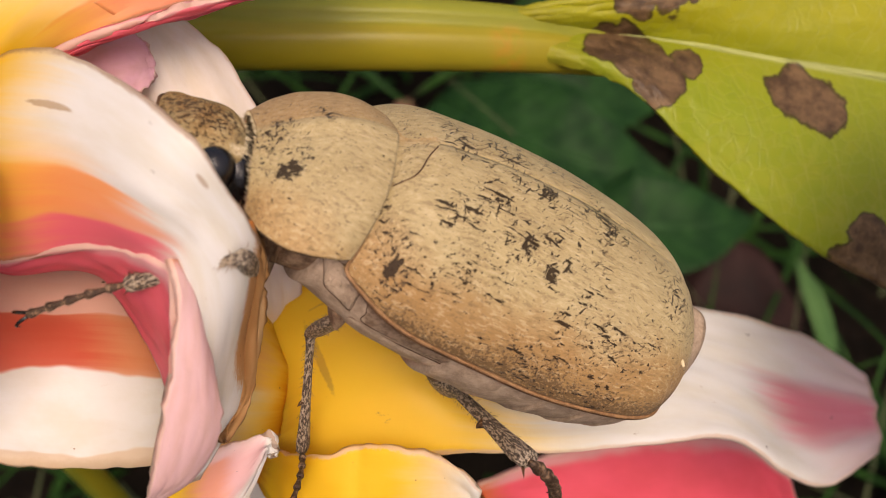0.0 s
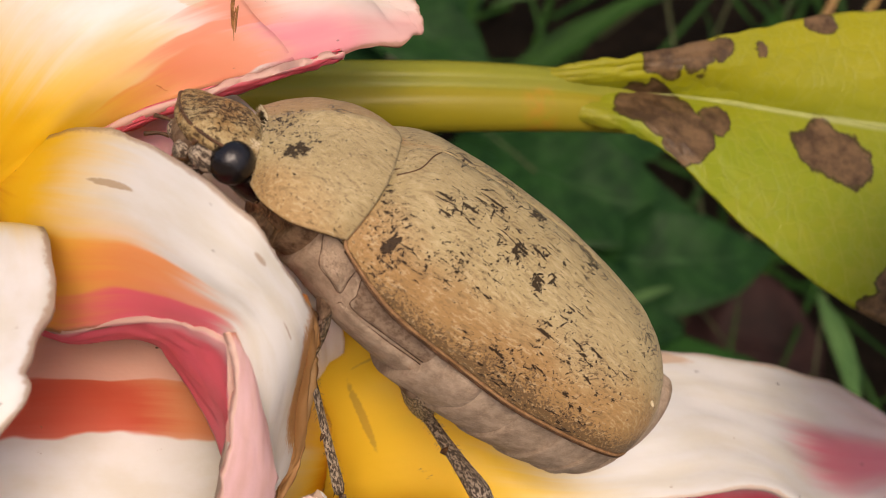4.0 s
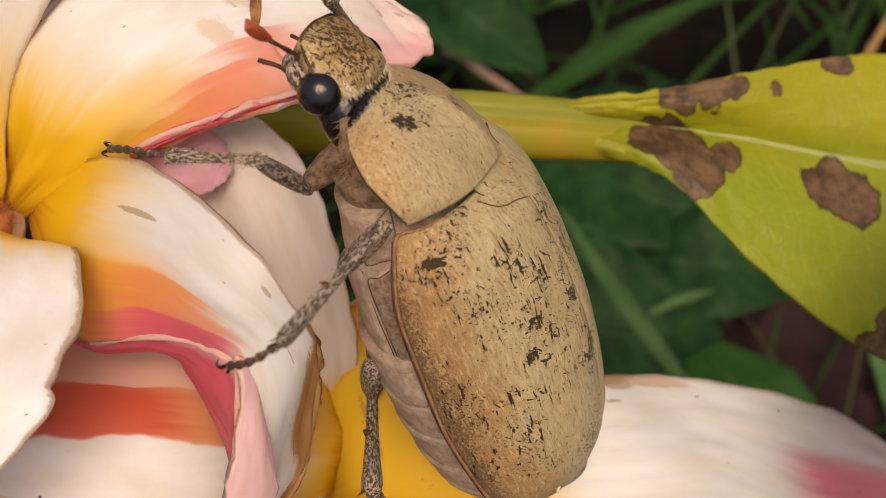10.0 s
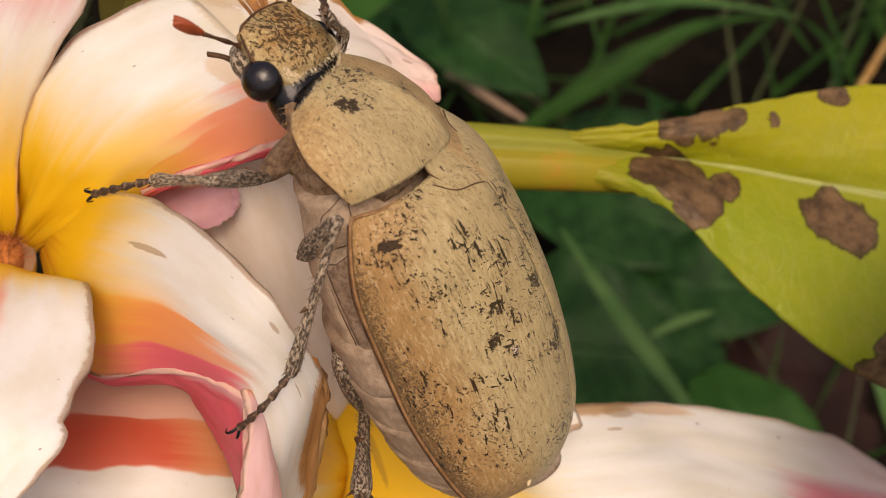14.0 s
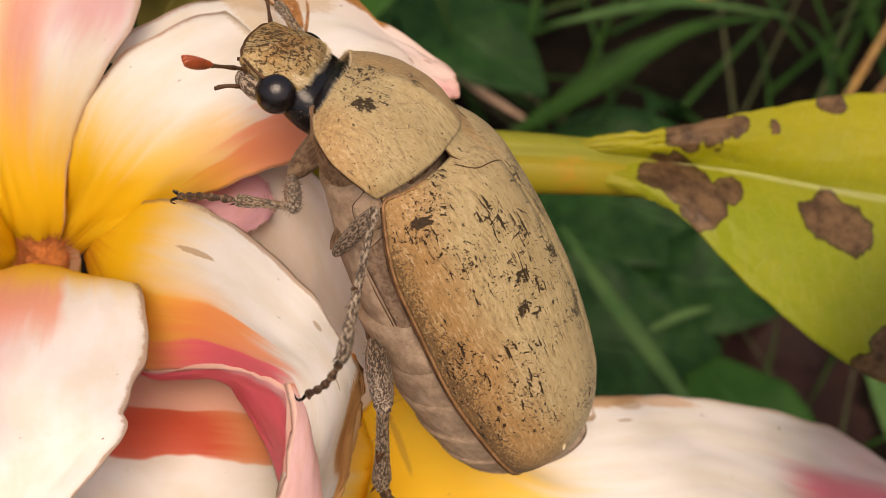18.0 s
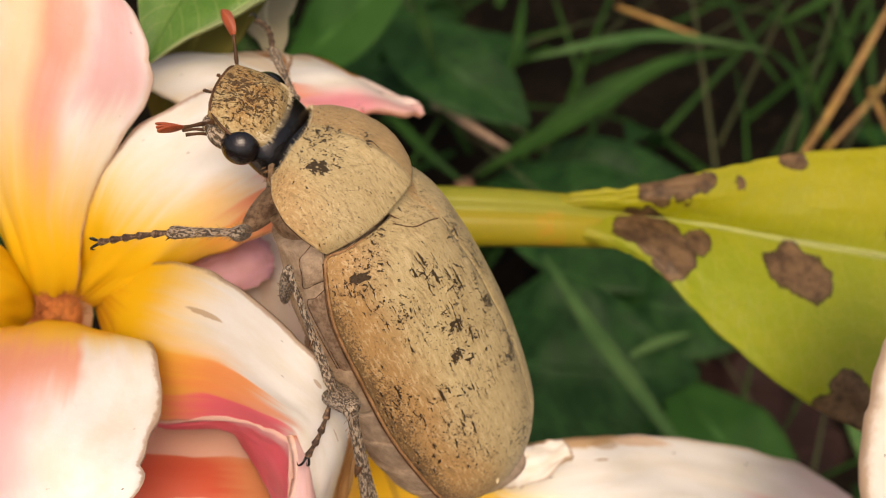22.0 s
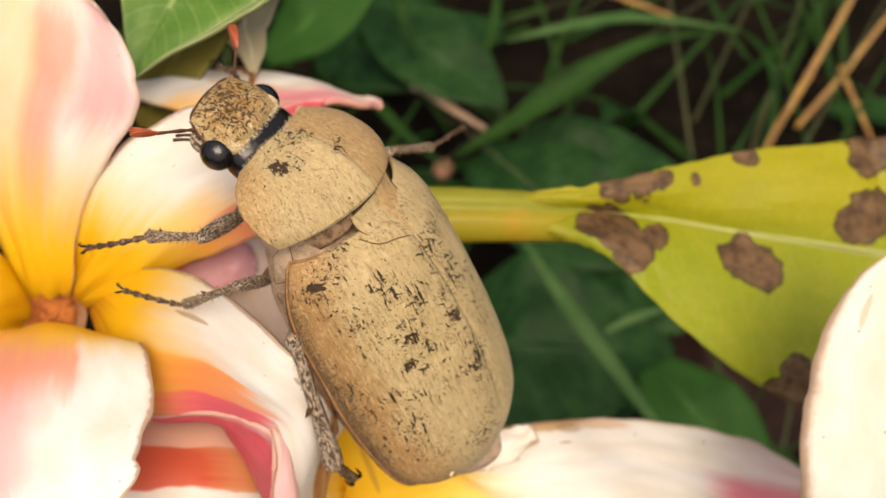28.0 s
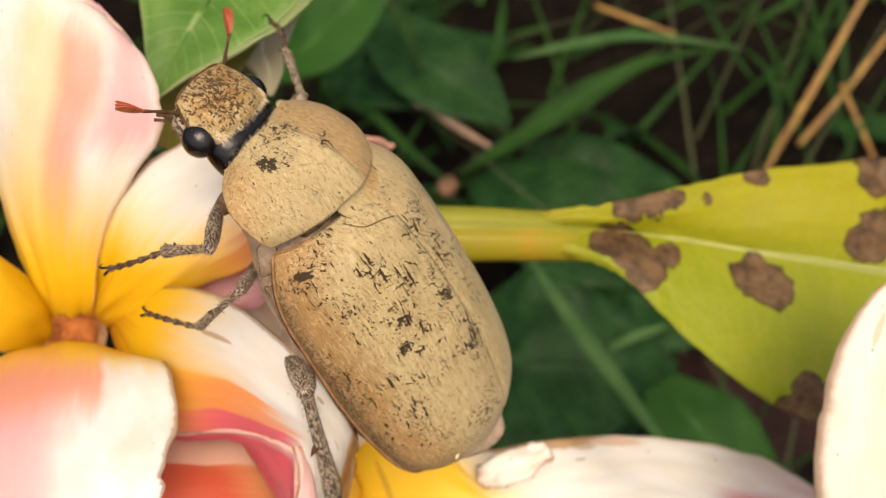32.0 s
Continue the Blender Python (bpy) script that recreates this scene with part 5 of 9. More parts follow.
def shell_point(side, u, s):
    """A place on a wing case: u from the seam to the margin, s from front to tail."""
    hw, top, m = soft(HALF, s), soft(TOP, s), soft(MARGIN, s)
    a = u * math.pi / 2
    y = 0.004 + hw * math.sin(a)
    z = m + (top - m) * math.cos(a) - 0.010 * math.exp(-(u / 0.03) ** 2)
    # two faint lengthwise ribs
    z += 0.006 * (math.exp(-((u - 0.30) / 0.03) ** 2) + math.exp(-((u - 0.56) / 0.03) ** 2)) * math.sin(math.pi * min(1, s * 1.05))
    x = -0.007 - 2.53 * s - 0.10 * (1 - u) * math.exp(-s * 30) + 0.10 * u * u * math.exp(-(1 - s) * 9)
    return Vector((x, side * y, z))


def elytron(side):
    return sheet(lambda u, v: shell_point(side, u, v) * CM, 60, 90)


def rim(side, out, drop, r0, front):
    """A bead along the margin, round the shoulder when front is set."""
    pts = [shell_point(side, u, 0.004) + Vector((0.004, 0, -0.006)) for u in ((0.55, 0.7, 0.82, 0.92) if front else ())]
    for j in range(16):
        s = 0.015 + 0.985 * j / 15
        p = shell_point(side, 1.0, s)
        pts.append(p + Vector((0, side * out, -drop)))
    n = len(pts)
    return tube([p * CM for p in pts], [r0 * 0.4 * CM] + [r0 * CM] * 8 + [r0 * 0.5 * CM], 8, None, True, n * 4, 0.8)


def shell_height(x, y):
    """The height of the wing cases over a place near the seam."""
    s = max(0.0, min(1.0, (-0.057 - x) / 2.53))
    hw, top, m = soft(HALF, s), soft(TOP, s), soft(MARGIN, s)
    return m + (top - m) * math.sqrt(max(0.0, 1 - (y / hw) ** 2))


def plate_point(k, v):
    """A place on the pronotum: k from -1 to 1 across, v from hind to front."""
    hw = soft([(0, 0.61), (0.12, 0.65), (0.3, 0.658), (0.55, 0.62), (0.8, 0.52), (1, 0.37)], v)
    top = soft([(0, 0.47), (0.15, 0.46), (0.3, 0.43), (0.6, 0.325), (0.85, 0.18), (1, 0.07)], v)
    m = soft([(0, 0.05), (0.2, 0.02), (0.5, -0.06), (0.8, -0.11), (1, -0.12)], v)
    yn = 0.65 * math.sin(k * math.pi / 2) + 0.35 * k
    ay = abs(yn)
    x = 0.02 + v * 0.575 - 0.05 * (1 - v) ** 3 * (1 - ay ** 2.2) - 0.03 * v * (1 - ay ** 2) - 0.11 * v ** 3 * ay ** 4
    z = m + (top - m) * max(0.0, 1 - 0.22 * ay - 0.36 * ay ** 2 - 0.42 * ay ** 7)
    # a low keel along the middle, with a shallow furrow beside it
    y = yn * hw
    z += (0.020 * math.exp(-((y - 0.05) / 0.05) ** 2) - 0.012 * math.exp(-((y - 0.005) / 0.018) ** 2)) * (0.4 + 0.6 * math.sin(math.pi * v))
    return Vector((x, y, z)) * CM


def pronotum():
    return sheet(lambda u, v: plate_point(2 * u - 1, v), 110, 40)


def ring_body(x0, x1, n, wide, deep, zc, flare=0.0, high=0.34):
    """A closed stretch of the trunk between two places on the body's axis."""
    def fn(u, v):
        x = x0 + (x1 - x0) * v
        a = 2 * math.pi * u
        w, d = wide(x), deep(x)
        k = 1 + flare * (v - 0.5)
        y = w * k * math.sin(a)
        z = zc + (high if math.cos(a) > 0 else d * k) * math.cos(a)
        return Vector((x, y, z)) * CM
    bm = sheet(fn, 40, n, None, True)
    for end in (0, n):
        loop = [v for v in bm.verts if abs(v.co.x - (x0 if end == 0 else x1) * CM) < 1e-7]
        c = bm.verts.new((loop[0].co.x, 0, zc * CM))
        edges = [e for e in bm.edges if e.is_boundary and all(v in loop for v in e.verts)]
        for e in edges:
            bm.faces.new((e.verts[0], e.verts[1], c))
    bmesh.ops.recalc_face_normals(bm, faces=bm.faces)
    return bm


def wide(x):
    s = min(1, max(0, -x / 2.576))
    return soft(HALF, s) * (0.84 + 0.08 * min(1, s / 0.4) - 0.2 * max(0, s - 0.45)) if x < 0 else table([(0, 0.52), (0.3, 0.48)], x)


def deep(x):
    return table([(-2.62, 0.16), (-2.54, 0.36), (-2.42, 0.50), (-2.2, 0.58), (-1.8, 0.62), (-1.4, 0.62), (-0.9, 0.58), (-0.4, 0.50), (0.0, 0.40), (0.5, 0.36)], x)


def spine(bm, p, d, length, r):
    tube([p, p + d * length * 0.5, p + d * length], [r, r * 0.7, r * 0.08], 5, bm, False, 2)


def bristles(parent, L, r, count, seed):
    bm, rng = bmesh.new(), random.Random(seed)
    for _ in range(count):
        x, a = rng.uniform(0.06, 0.96) * L, rng.uniform(0, 6.28)
        n = Vector((0.9, math.cos(a), math.sin(a) * 0.8)).normalized()
        spine(bm, Vector((x, math.cos(a) * r * 0.8, math.sin(a) * r * 0.6)), n, rng.uniform(0.0002, 0.00045), 0.000016)
    tagged(part("bristles", bm, PALE_RIM, parent), kind="stuff")


def femur(parent, L, r):
    bm = tube([(-r * 0.6, 0, 0), (-r * 0.1, 0, 0), (L * 0.2, 0, 0), (L * 0.5, 0, 0), (L * 0.8, 0, 0), (L, 0, 0), (L + r * 0.4, 0, 0)], [r * 0.1, r * 0.7, r * 1.0, r * 1.12, r * 1.0, r * 0.70, r * 0.1], 16, None, True, 34, 0.72)
    ob = part("femur", bm, LEG, parent)
    bristles(ob, L, r * 1.1, 60, 3)
    return ob


def tibia(parent, L, r, teeth):
    """A fluted shank, wider at its end, with low teeth on the outer edge."""
    bm = tube([(-r * 0.7, 0, 0), (0, 0, 0), (L * 0.12, 0, 0), (L * 0.6, 0, 0), (L * 0.93, 0, 0), (L, 0, 0)], [r * 0.5, r * 1.1, r * 0.70, r * 0.86, r * 1.2, r * 0.75], 18, None, True, 34, 0.8)
    for v in bm.verts:
        a = math.atan2(v.co.z, v.co.y)
        f = 1 + 0.10 * math.cos(6 * a)
        v.co.y, v.co.z = v.co.y * f, v.co.z * f
    ob = part("tibia", bm, LEG, parent)
    for f in teeth:
        t = bmesh.new()
        spine(t, Vector((L * f, -r * 0.5, 0)), Vector((0.75, -1, 0)).normalized(), r * 1.35, r * 0.5)
        part("tooth", t, DARK_RIM, ob)
    for s in (1, -1):
        t = bmesh.new()
        spine(t, Vector((L * 0.97, s * r * 0.4, -r * 0.4)), Vector((1, s * 0.4, -0.4)).normalized(), r * 1.7, r * 0.2)
        part("spur", t, DARK_RIM, ob)
    bristles(ob, L, r, 120, 4)
    return ob


def tarsus(parent, L, r):
    """Five joints and a pair of hooked claws."""
    bm = bmesh.new()
    k = L * 0.86 / 5
    for j in range(5):
        y = math.sin(j / 5 * math.pi) * 0.0004
        a, b = Vector((j * k, 0, y)), Vector(((j + 1) * k * 0.995, 0, math.sin((j + 1) / 5 * math.pi) * 0.0004))
        tube([a, a.lerp(b, 0.5), a.lerp(b, 0.85), b], [r * 0.5, r * 0.72, r * 1.0, r * 0.75], 9, bm, True, 8)
    ob = part("tarsus", bm, FOOT, parent)
    for s in (1, -1):
        e = L * 0.86
        c = tube([(e, s * r * 0.3, 0), (e + L * 0.08, s * r * 1.0, r * 0.4), (e + L * 0.13, s * r * 1.4, -r * 0.5), (e + L * 0.11, s * r * 1.5, -r * 1.6)], [r * 0.42, r * 0.36, r * 0.26, r * 0.05], 7, None, True, 10)
        part("claw", c, CHITIN, ob)
    return ob


def trunk_point(side, x, a, lift=1.0):
    """A place on the trunk's skin; a from its side down to the keel of the belly."""
    return Vector((x, side * wide(x) * lift * math.cos(a), -0.06 - deep(x) * lift * math.sin(a))) * CM


def side_plate(parent, side, name, corners, material, lift=0.045, label=""):
    """A raised plate of the flank between four corners (x, angle), its rim sunk."""
    def place(u, v):
        (x0, a0), (x1, a1), (x2, a2), (x3, a3) = corners
        x = (x0 * (1 - u) + x1 * u) * (1 - v) + (x3 * (1 - u) + x2 * u) * v
        a = (a0 * (1 - u) + a1 * u) * (1 - v) + (a3 * (1 - u) + a2 * u) * v
        return x, a
    def fn(u, v):
        e = min(u, 1 - u, v, 1 - v)
        k = 0.995 + lift * (1 - math.exp(-e * 16)) + 0.006 * noise.noise((u * 5, v * 5, len(name)))
        return trunk_point(side, *place(u, v), k)
    ob = part(name, sheet(fn, 26, 20), material, parent, label)
    ring = [(0, 0), (0.5, 0), (1, 0), (1, 0.5), (1, 1), (0.5, 1), (0, 1), (0, 0.5), (0, 0.02)]
    part("seam", tube([trunk_point(side, *place(u, v), 1.0) for u, v in ring], [0.00003] * 4, 6, None, True, 48), DARK_RIM, ob)
    return ob


def beetle():
    b = new("beetle")
    tagged(b, "large tan chafer beetle with dark worn flecks climbing over flowers", "beetle")
    for side in (1, -1):
        thick(part("elytron", elytron(side), SHELL, b, "tan wing case with dark flecks"), 0.0003, -1 if side > 0 else 1)
        part("elytron_rim", rim(side, 0.006, 0.002, 0.011, True), BROWN_RIM, b)
        part("elytron_groove", rim(side, -0.002, 0.020, 0.012, False), DARK_RIM, b)
    def shield(u, v):
        k = 2 * u - 1
        w = 0.26 * math.sqrt(max(0.0, 1 - v ** 2.4))
        x, y = 0.03 - 0.36 * v, k * w
        return Vector((x, y, shell_height(min(x, -0.06), y) + 0.016 - 0.012 * k ** 4 + 0.006 * (1 - v))) * CM
    plate = part("scutellum", sheet(shield, 20, 18), PLATE, b, "rounded tan shield between the wing cases")
    for s in (1, -1):
        part("edge_line", tube([shield(0.5 + 0.5 * s, v) + Vector((0, 0, 0.00003)) for v in (0, 0.25, 0.5, 0.7, 0.85, 0.95, 0.995)], [0.000045] * 3, 6, None, True, 24), DARK_RIM, plate)
    # a stray broken hairline over the left wing case, from the shield's tip
    part("crease", tube([shell_point(1, u, s) * CM + Vector((0, 0, 0.00002)) for u, s in ((0.30, 0.03), (0.22, 0.075), (0.10, 0.10), (0.03, 0.12))], [0.00004] * 3, 6, None, True, 16), DARK_RIM, b)
    part("chip", ball(shell_point(1, 0.58, 0.845) * CM, (0.00012, 0.00045, 0.00012), None, 10), PALE_HAIR, b, "pale chip at the tail of the wing case")
    part("metathorax", ring_body(0.06, -0.86, 18, wide, deep, -0.06), BELLY, b, "grey-tan downy underside")
    part("waist", ring_body(0.18, -0.08, 10, lambda x: 0.47, lambda x: 0.44, 0.01), WAIST, b, "dark waist between the plates")
    edges = [-0.80, -1.14, -1.46, -1.76, -2.04, -2.28, -2.48]
    for x0, x1 in zip(edges, edges[1:]):
        part("ventrite", ring_body(x0, x1 - 0.05, 6, wide, deep, -0.12, -0.03), BELLY, b)
    part("pygidium", ball(Vector((-2.20, 0, -0.50)) * CM, (0.0016, 0.0034, 0.0024), None, 24), BELLY, b, "blunt downy tail plate")
    for side in (1, -1):
        side_plate(b, side, "epimeron", [(0.08, -0.20), (-0.16, -0.12), (-0.20, 0.36), (-0.04, 0.30)], BELLY, 0.035, "pale downy plate behind the pronotum")
        side_plate(b, side, "episternum", [(-0.22, 0.0), (-0.95, 0.10), (-0.86, 0.36), (-0.30, 0.40)], FLANK, 0.03, "narrow brown granular plate under the wing case")
        side_plate(b, side, "sternum_plate", [(-0.24, 0.46), (-0.84, 0.44), (-0.80, 1.35), (-0.26, 1.30)], BELLY, 0.03)
        side_plate(b, side, "hind_hip", [(-0.88, 0.14), (-1.14, 0.10), (-1.22, 0.60), (-0.90, 1.20)], BELLY, 0.07, "grey triangular hip plate")
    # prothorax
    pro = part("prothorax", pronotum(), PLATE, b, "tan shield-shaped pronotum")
    thick(pro, 0.0003, -1)
    part("underside", ring_body(0.53, 0.04, 14, lambda x: table([(0, 0.44), (0.3, 0.38), (0.58, 0.26)], x), lambda x: table([(0, 0.27), (0.58, 0.18)], x), -0.10, 0.0, 0.10), WAIST, pro)
    ks = [-1, -0.9, -0.75, -0.5, -0.25, 0, 0.25, 0.5, 0.75, 0.9, 1]
    part("hind_rim", tube([plate_point(k, 0) for k in ks], [0.00013] * 5, 7, None, True, 60), PALE_HAIR, pro)
    for s in (1, -1):
        part("side_rim", tube([plate_point(s, v / 9) for v in range(10)], [0.00011] * 5, 7, None, True, 40), DARK_RIM, pro)
    mid = math.asin(0.05 / 0.655) * 2 / math.pi / 1.03
    part("keel", tube([plate_point(mid * 1.08, v) + Vector((0, 0, 0.00004)) for v in (0.02, 0.15, 0.3, 0.45, 0.6, 0.72)], [0.00006, 0.00011, 0.00010, 0.00008, 0.00003], 6, None, True, 30), PALE_HAIR, pro, "pale raised middle line")
    # thin dark tube beside the keel, standing in for its shade
    part("keel_shade", tube([plate_point(mid * 0.75, v) + Vector((0, 0, -0.00001)) for v in (0.35, 0.5, 0.65, 0.8, 0.92)], [0.00003, 0.00006, 0.00005, 0.00006, 0.00004], 6, None, True, 30), DARK_RIM, pro)
    part("neck", block((0.0046, 0, -0.0008), (0.0012, 0.0033, 0.0012), 2.4), CHITIN, pro)
    fr, rng = bmesh.new(), random.Random(8)
    for _ in range(620):
        k = rng.uniform(-0.97, 0.97)
        p = plate_point(k, rng.uniform(0.95, 0.99))
        spine(fr, p, Vector((1.0, rng.uniform(-0.4, 0.4), -0.15 + rng.uniform(-0.25, 0.25))).normalized(), rng.uniform(0.0002, 0.0005), 0.000014)
    for _ in range(420):
        k = rng.uniform(-0.97, 0.97)
        spine(fr, plate_point(k, 0.01), Vector((-1.0, rng.uniform(-0.4, 0.4), -0.2 + rng.uniform(-0.2, 0.2))).normalized(), rng.uniform(0.0001, 0.0003), 0.000014)
    tagged(part("fringe", fr, PALE_HAIR, pro, "pale hairs on the plate's margins"), kind="stuff")
    tuft, rng = bmesh.new(), random.Random(21)
    for _ in range(380):
        x, a, s = rng.uniform(0.02, 0.52), rng.uniform(0.1, 1.3), rng.choice((1, -1))
        p = Vector((x, s * table([(0, 0.44), (0.3, 0.38), (0.58, 0.26)], x) * math.cos(a), -0.10 - table([(0, 0.27), (0.58, 0.18)], x) * math.sin(a))) * CM
        d = Vector((rng.uniform(-0.6, 0.3), s * math.cos(a) * 0.7, -math.sin(a))).normalized()
        spine(tuft, p, d, rng.uniform(0.0002, 0.00055), 0.000016)
    tagged(part("breast_hair", tuft, TAWNY, pro, "tawny hair under the breast"), kind="stuff")
    # head, its own origin at the neck
    feelers = []
    head = part("head", head_mesh(), FACE, b, "brown flecked head")
    head.matrix_basis = pose(0.0053, 0, 0)
    part("vertex", block((0.0006, 0, -0.0016), (0.0025, 0.0031, 0.00175), 2.4), CHITIN, head, "shiny black back of the head")
    for s in (1, -1):
        part("eye", ball((0.0025, s * 0.0028, -0.0018), (0.00120, 0.00110, 0.00122), None, 32), EYE, head, "glossy black eye")
        ant = Vector((0.0046, s * 0.0024, -0.0022))
        elbow, end = Vector((0.0006, s * 0.0008, 0.0001)), Vector((0.0016, s * 0.0022, 0.0003))
        bm = tube([Vector((0, 0, 0)), elbow * 0.5, elbow, (elbow + end) / 2, end], [0.00020, 0.00010, 0.00015, 0.00010, 0.00014], 8, None, True, 20)
        feelers.append((part("antenna", bm, DARK_RIM, head), ant, s))
        for j in range(3):
            leafy = ball((0.0009, 0, 0), (0.0010, 0.00013, 0.00038), None, 14)
            leafy.transform(Matrix.Translation(end) @ Matrix.Rotation(s * (0.60 + 0.12 * j), 4, "Z") @ Matrix.Rotation(0.20 * (j - 1), 4, "X"))
            feelers.append((part("club", leafy, RUST, head, "rust-red fan of the antenna"), ant, s))
        for q, d in (((0.0042, 0.0016, -0.0040), (0.0009, 0.0004, -0.0006)), ((0.0040, 0.0022, -0.0034), (0.0011, 0.0008, -0.0003))):
            palp, d = Vector((q[0], s * q[1], q[2])), Vector((d[0], s * d[1], d[2]))
            part("palp", tube([palp, palp + d * 0.5, palp + d + Vector((0, 0, -0.0003))], [0.00013, 0.00010, 0.00013], 7), DARK_RIM, head)
        part("cheek", block((0.0036, s * 0.0025, -0.0027), (0.0009, 0.0006, 0.0006), 2.2), LEG, head, "dark cheek with pale scales")
        part("jaw", block((0.0040, s * 0.0014, -0.0033), (0.0008, 0.0007, 0.0007), 2.2), LEG, head)
    part("clypeus_rim", tube([face_point(math.cos(a), math.sin(a), 0.0) for a in (-1.9, -1.5, -1.1, -0.7, -0.35, 0, 0.35, 0.7, 1.1, 1.5, 1.9)], [0.00010] * 4, 7, None, True, 60), DARK_RIM, head)
    part("mouth", ball((0.0036, 0, -0.0026), (0.0016, 0.0024, 0.0013), None, 16), COXA, head)
    hair, rng = bmesh.new(), random.Random(12)
    for _ in range(420):
        a = rng.uniform(2.0, 4.28)
        r = rng.uniform(0.80, 0.95)
        p = face_point(math.cos(a) * r, math.sin(a) * r, math.sqrt(1 - r * r))
        spine(hair, p, Vector((-1.0, rng.uniform(-0.5, 0.5), rng.uniform(0.0, 0.4))).normalized(), rng.uniform(0.0002, 0.00045), 0.000015)
    tagged(part("hairs", hair, PALE_HAIR, head, "pale hairs behind the face"), kind="stuff")
    for side in (1, -1):
        for p, q, r in (((0.24, 0.12, -0.30), (0.19, 0.28, -0.49), 0.0009), ((-0.20, 0.28, -0.22), (-0.25, 0.45, -0.41), 0.0008), ((-0.92, 0.28, -0.40), (-0.99, 0.44, -0.55), 0.0014)):
            a, c = (Vector((x, side * y, z)) * CM for x, y, z in (p, q))
            part("coxa", tube([a, a.lerp(c, 0.5), c, c + (c - a) * 0.25], [r, r * 0.95, r * 0.62, r * 0.1], 14, None, True, 14), COXA, b)
    legs = {}
    for key, sizes, r, teeth in (("FL", (0.62, 0.66, 0.62), 0.9, (0.72, 0.93)), ("FR", (0.62, 0.66, 0.62), 0.9, (0.72, 0.93)), ("ML", (0.62, 0.94, 0.56), 0.85, (0.55,)), ("MR", (0.62, 0.94, 0.6), 0.85, (0.55,)), ("HL", (0.7, 1.1, 0.7), 1.45, (0.5,)), ("HR", (0.7, 0.95, 0.7), 1.25, (0.5,))):
        legs[key] = {"femur": femur(b, sizes[0] * CM, 0.00066 * r), "tibia": tibia(b, sizes[1] * CM, 0.00042 * r, teeth), "tarsus": tarsus(b, sizes[2] * CM, 0.00029 * r)}
    for ob in b.children_recursive:
        ob.data.transform(Matrix.Scale(SIZE, 4))
    return b, pro, head, legs, [(ob, p * SIZE, s) for ob, p, s in feelers]


def block(c, r, e):
    """A rounded block: a ball squared off by the power e."""
    bm = ball((0, 0, 0), 1, None, 40)
    for v in bm.verts:
        k = sum(abs(x) ** e for x in v.co) ** (1 / e)
        v.co = Vector(c) + Vector([x * y / k for x, y in zip(v.co, r)])
    return bm


def face_point(x, y, z):
    """A place on the face, from a place on a unit ball: square in outline, higher behind, sloping down in front."""
    k = max(abs(x), abs(y)) / max(1e-6, math.hypot(x, y))
    sq = 1 + 0.45 * (1 / max(k, 0.72) - 1)
    up = 0.0013 - 0.0005 * x if z > 0 else 0.0014
    return Vector((0.0034 + 0.0022 * x * sq, 0.0030 * y * sq * (1 - 0.08 * x), -0.0014 - 0.0006 * x + up * z))


def head_mesh():
    """A flattened cap: broad clypeus in front, round at the back."""
    bm = ball((0, 0, 0), (1, 1, 1), None, 40)
    for v in bm.verts:
        v.co = face_point(*v.co)
        v.co += Vector((0, 0, 0.00008)) * noise.noise(v.co * 1100)
    return bm


body, prothorax, head, legs, feelers = beetle()


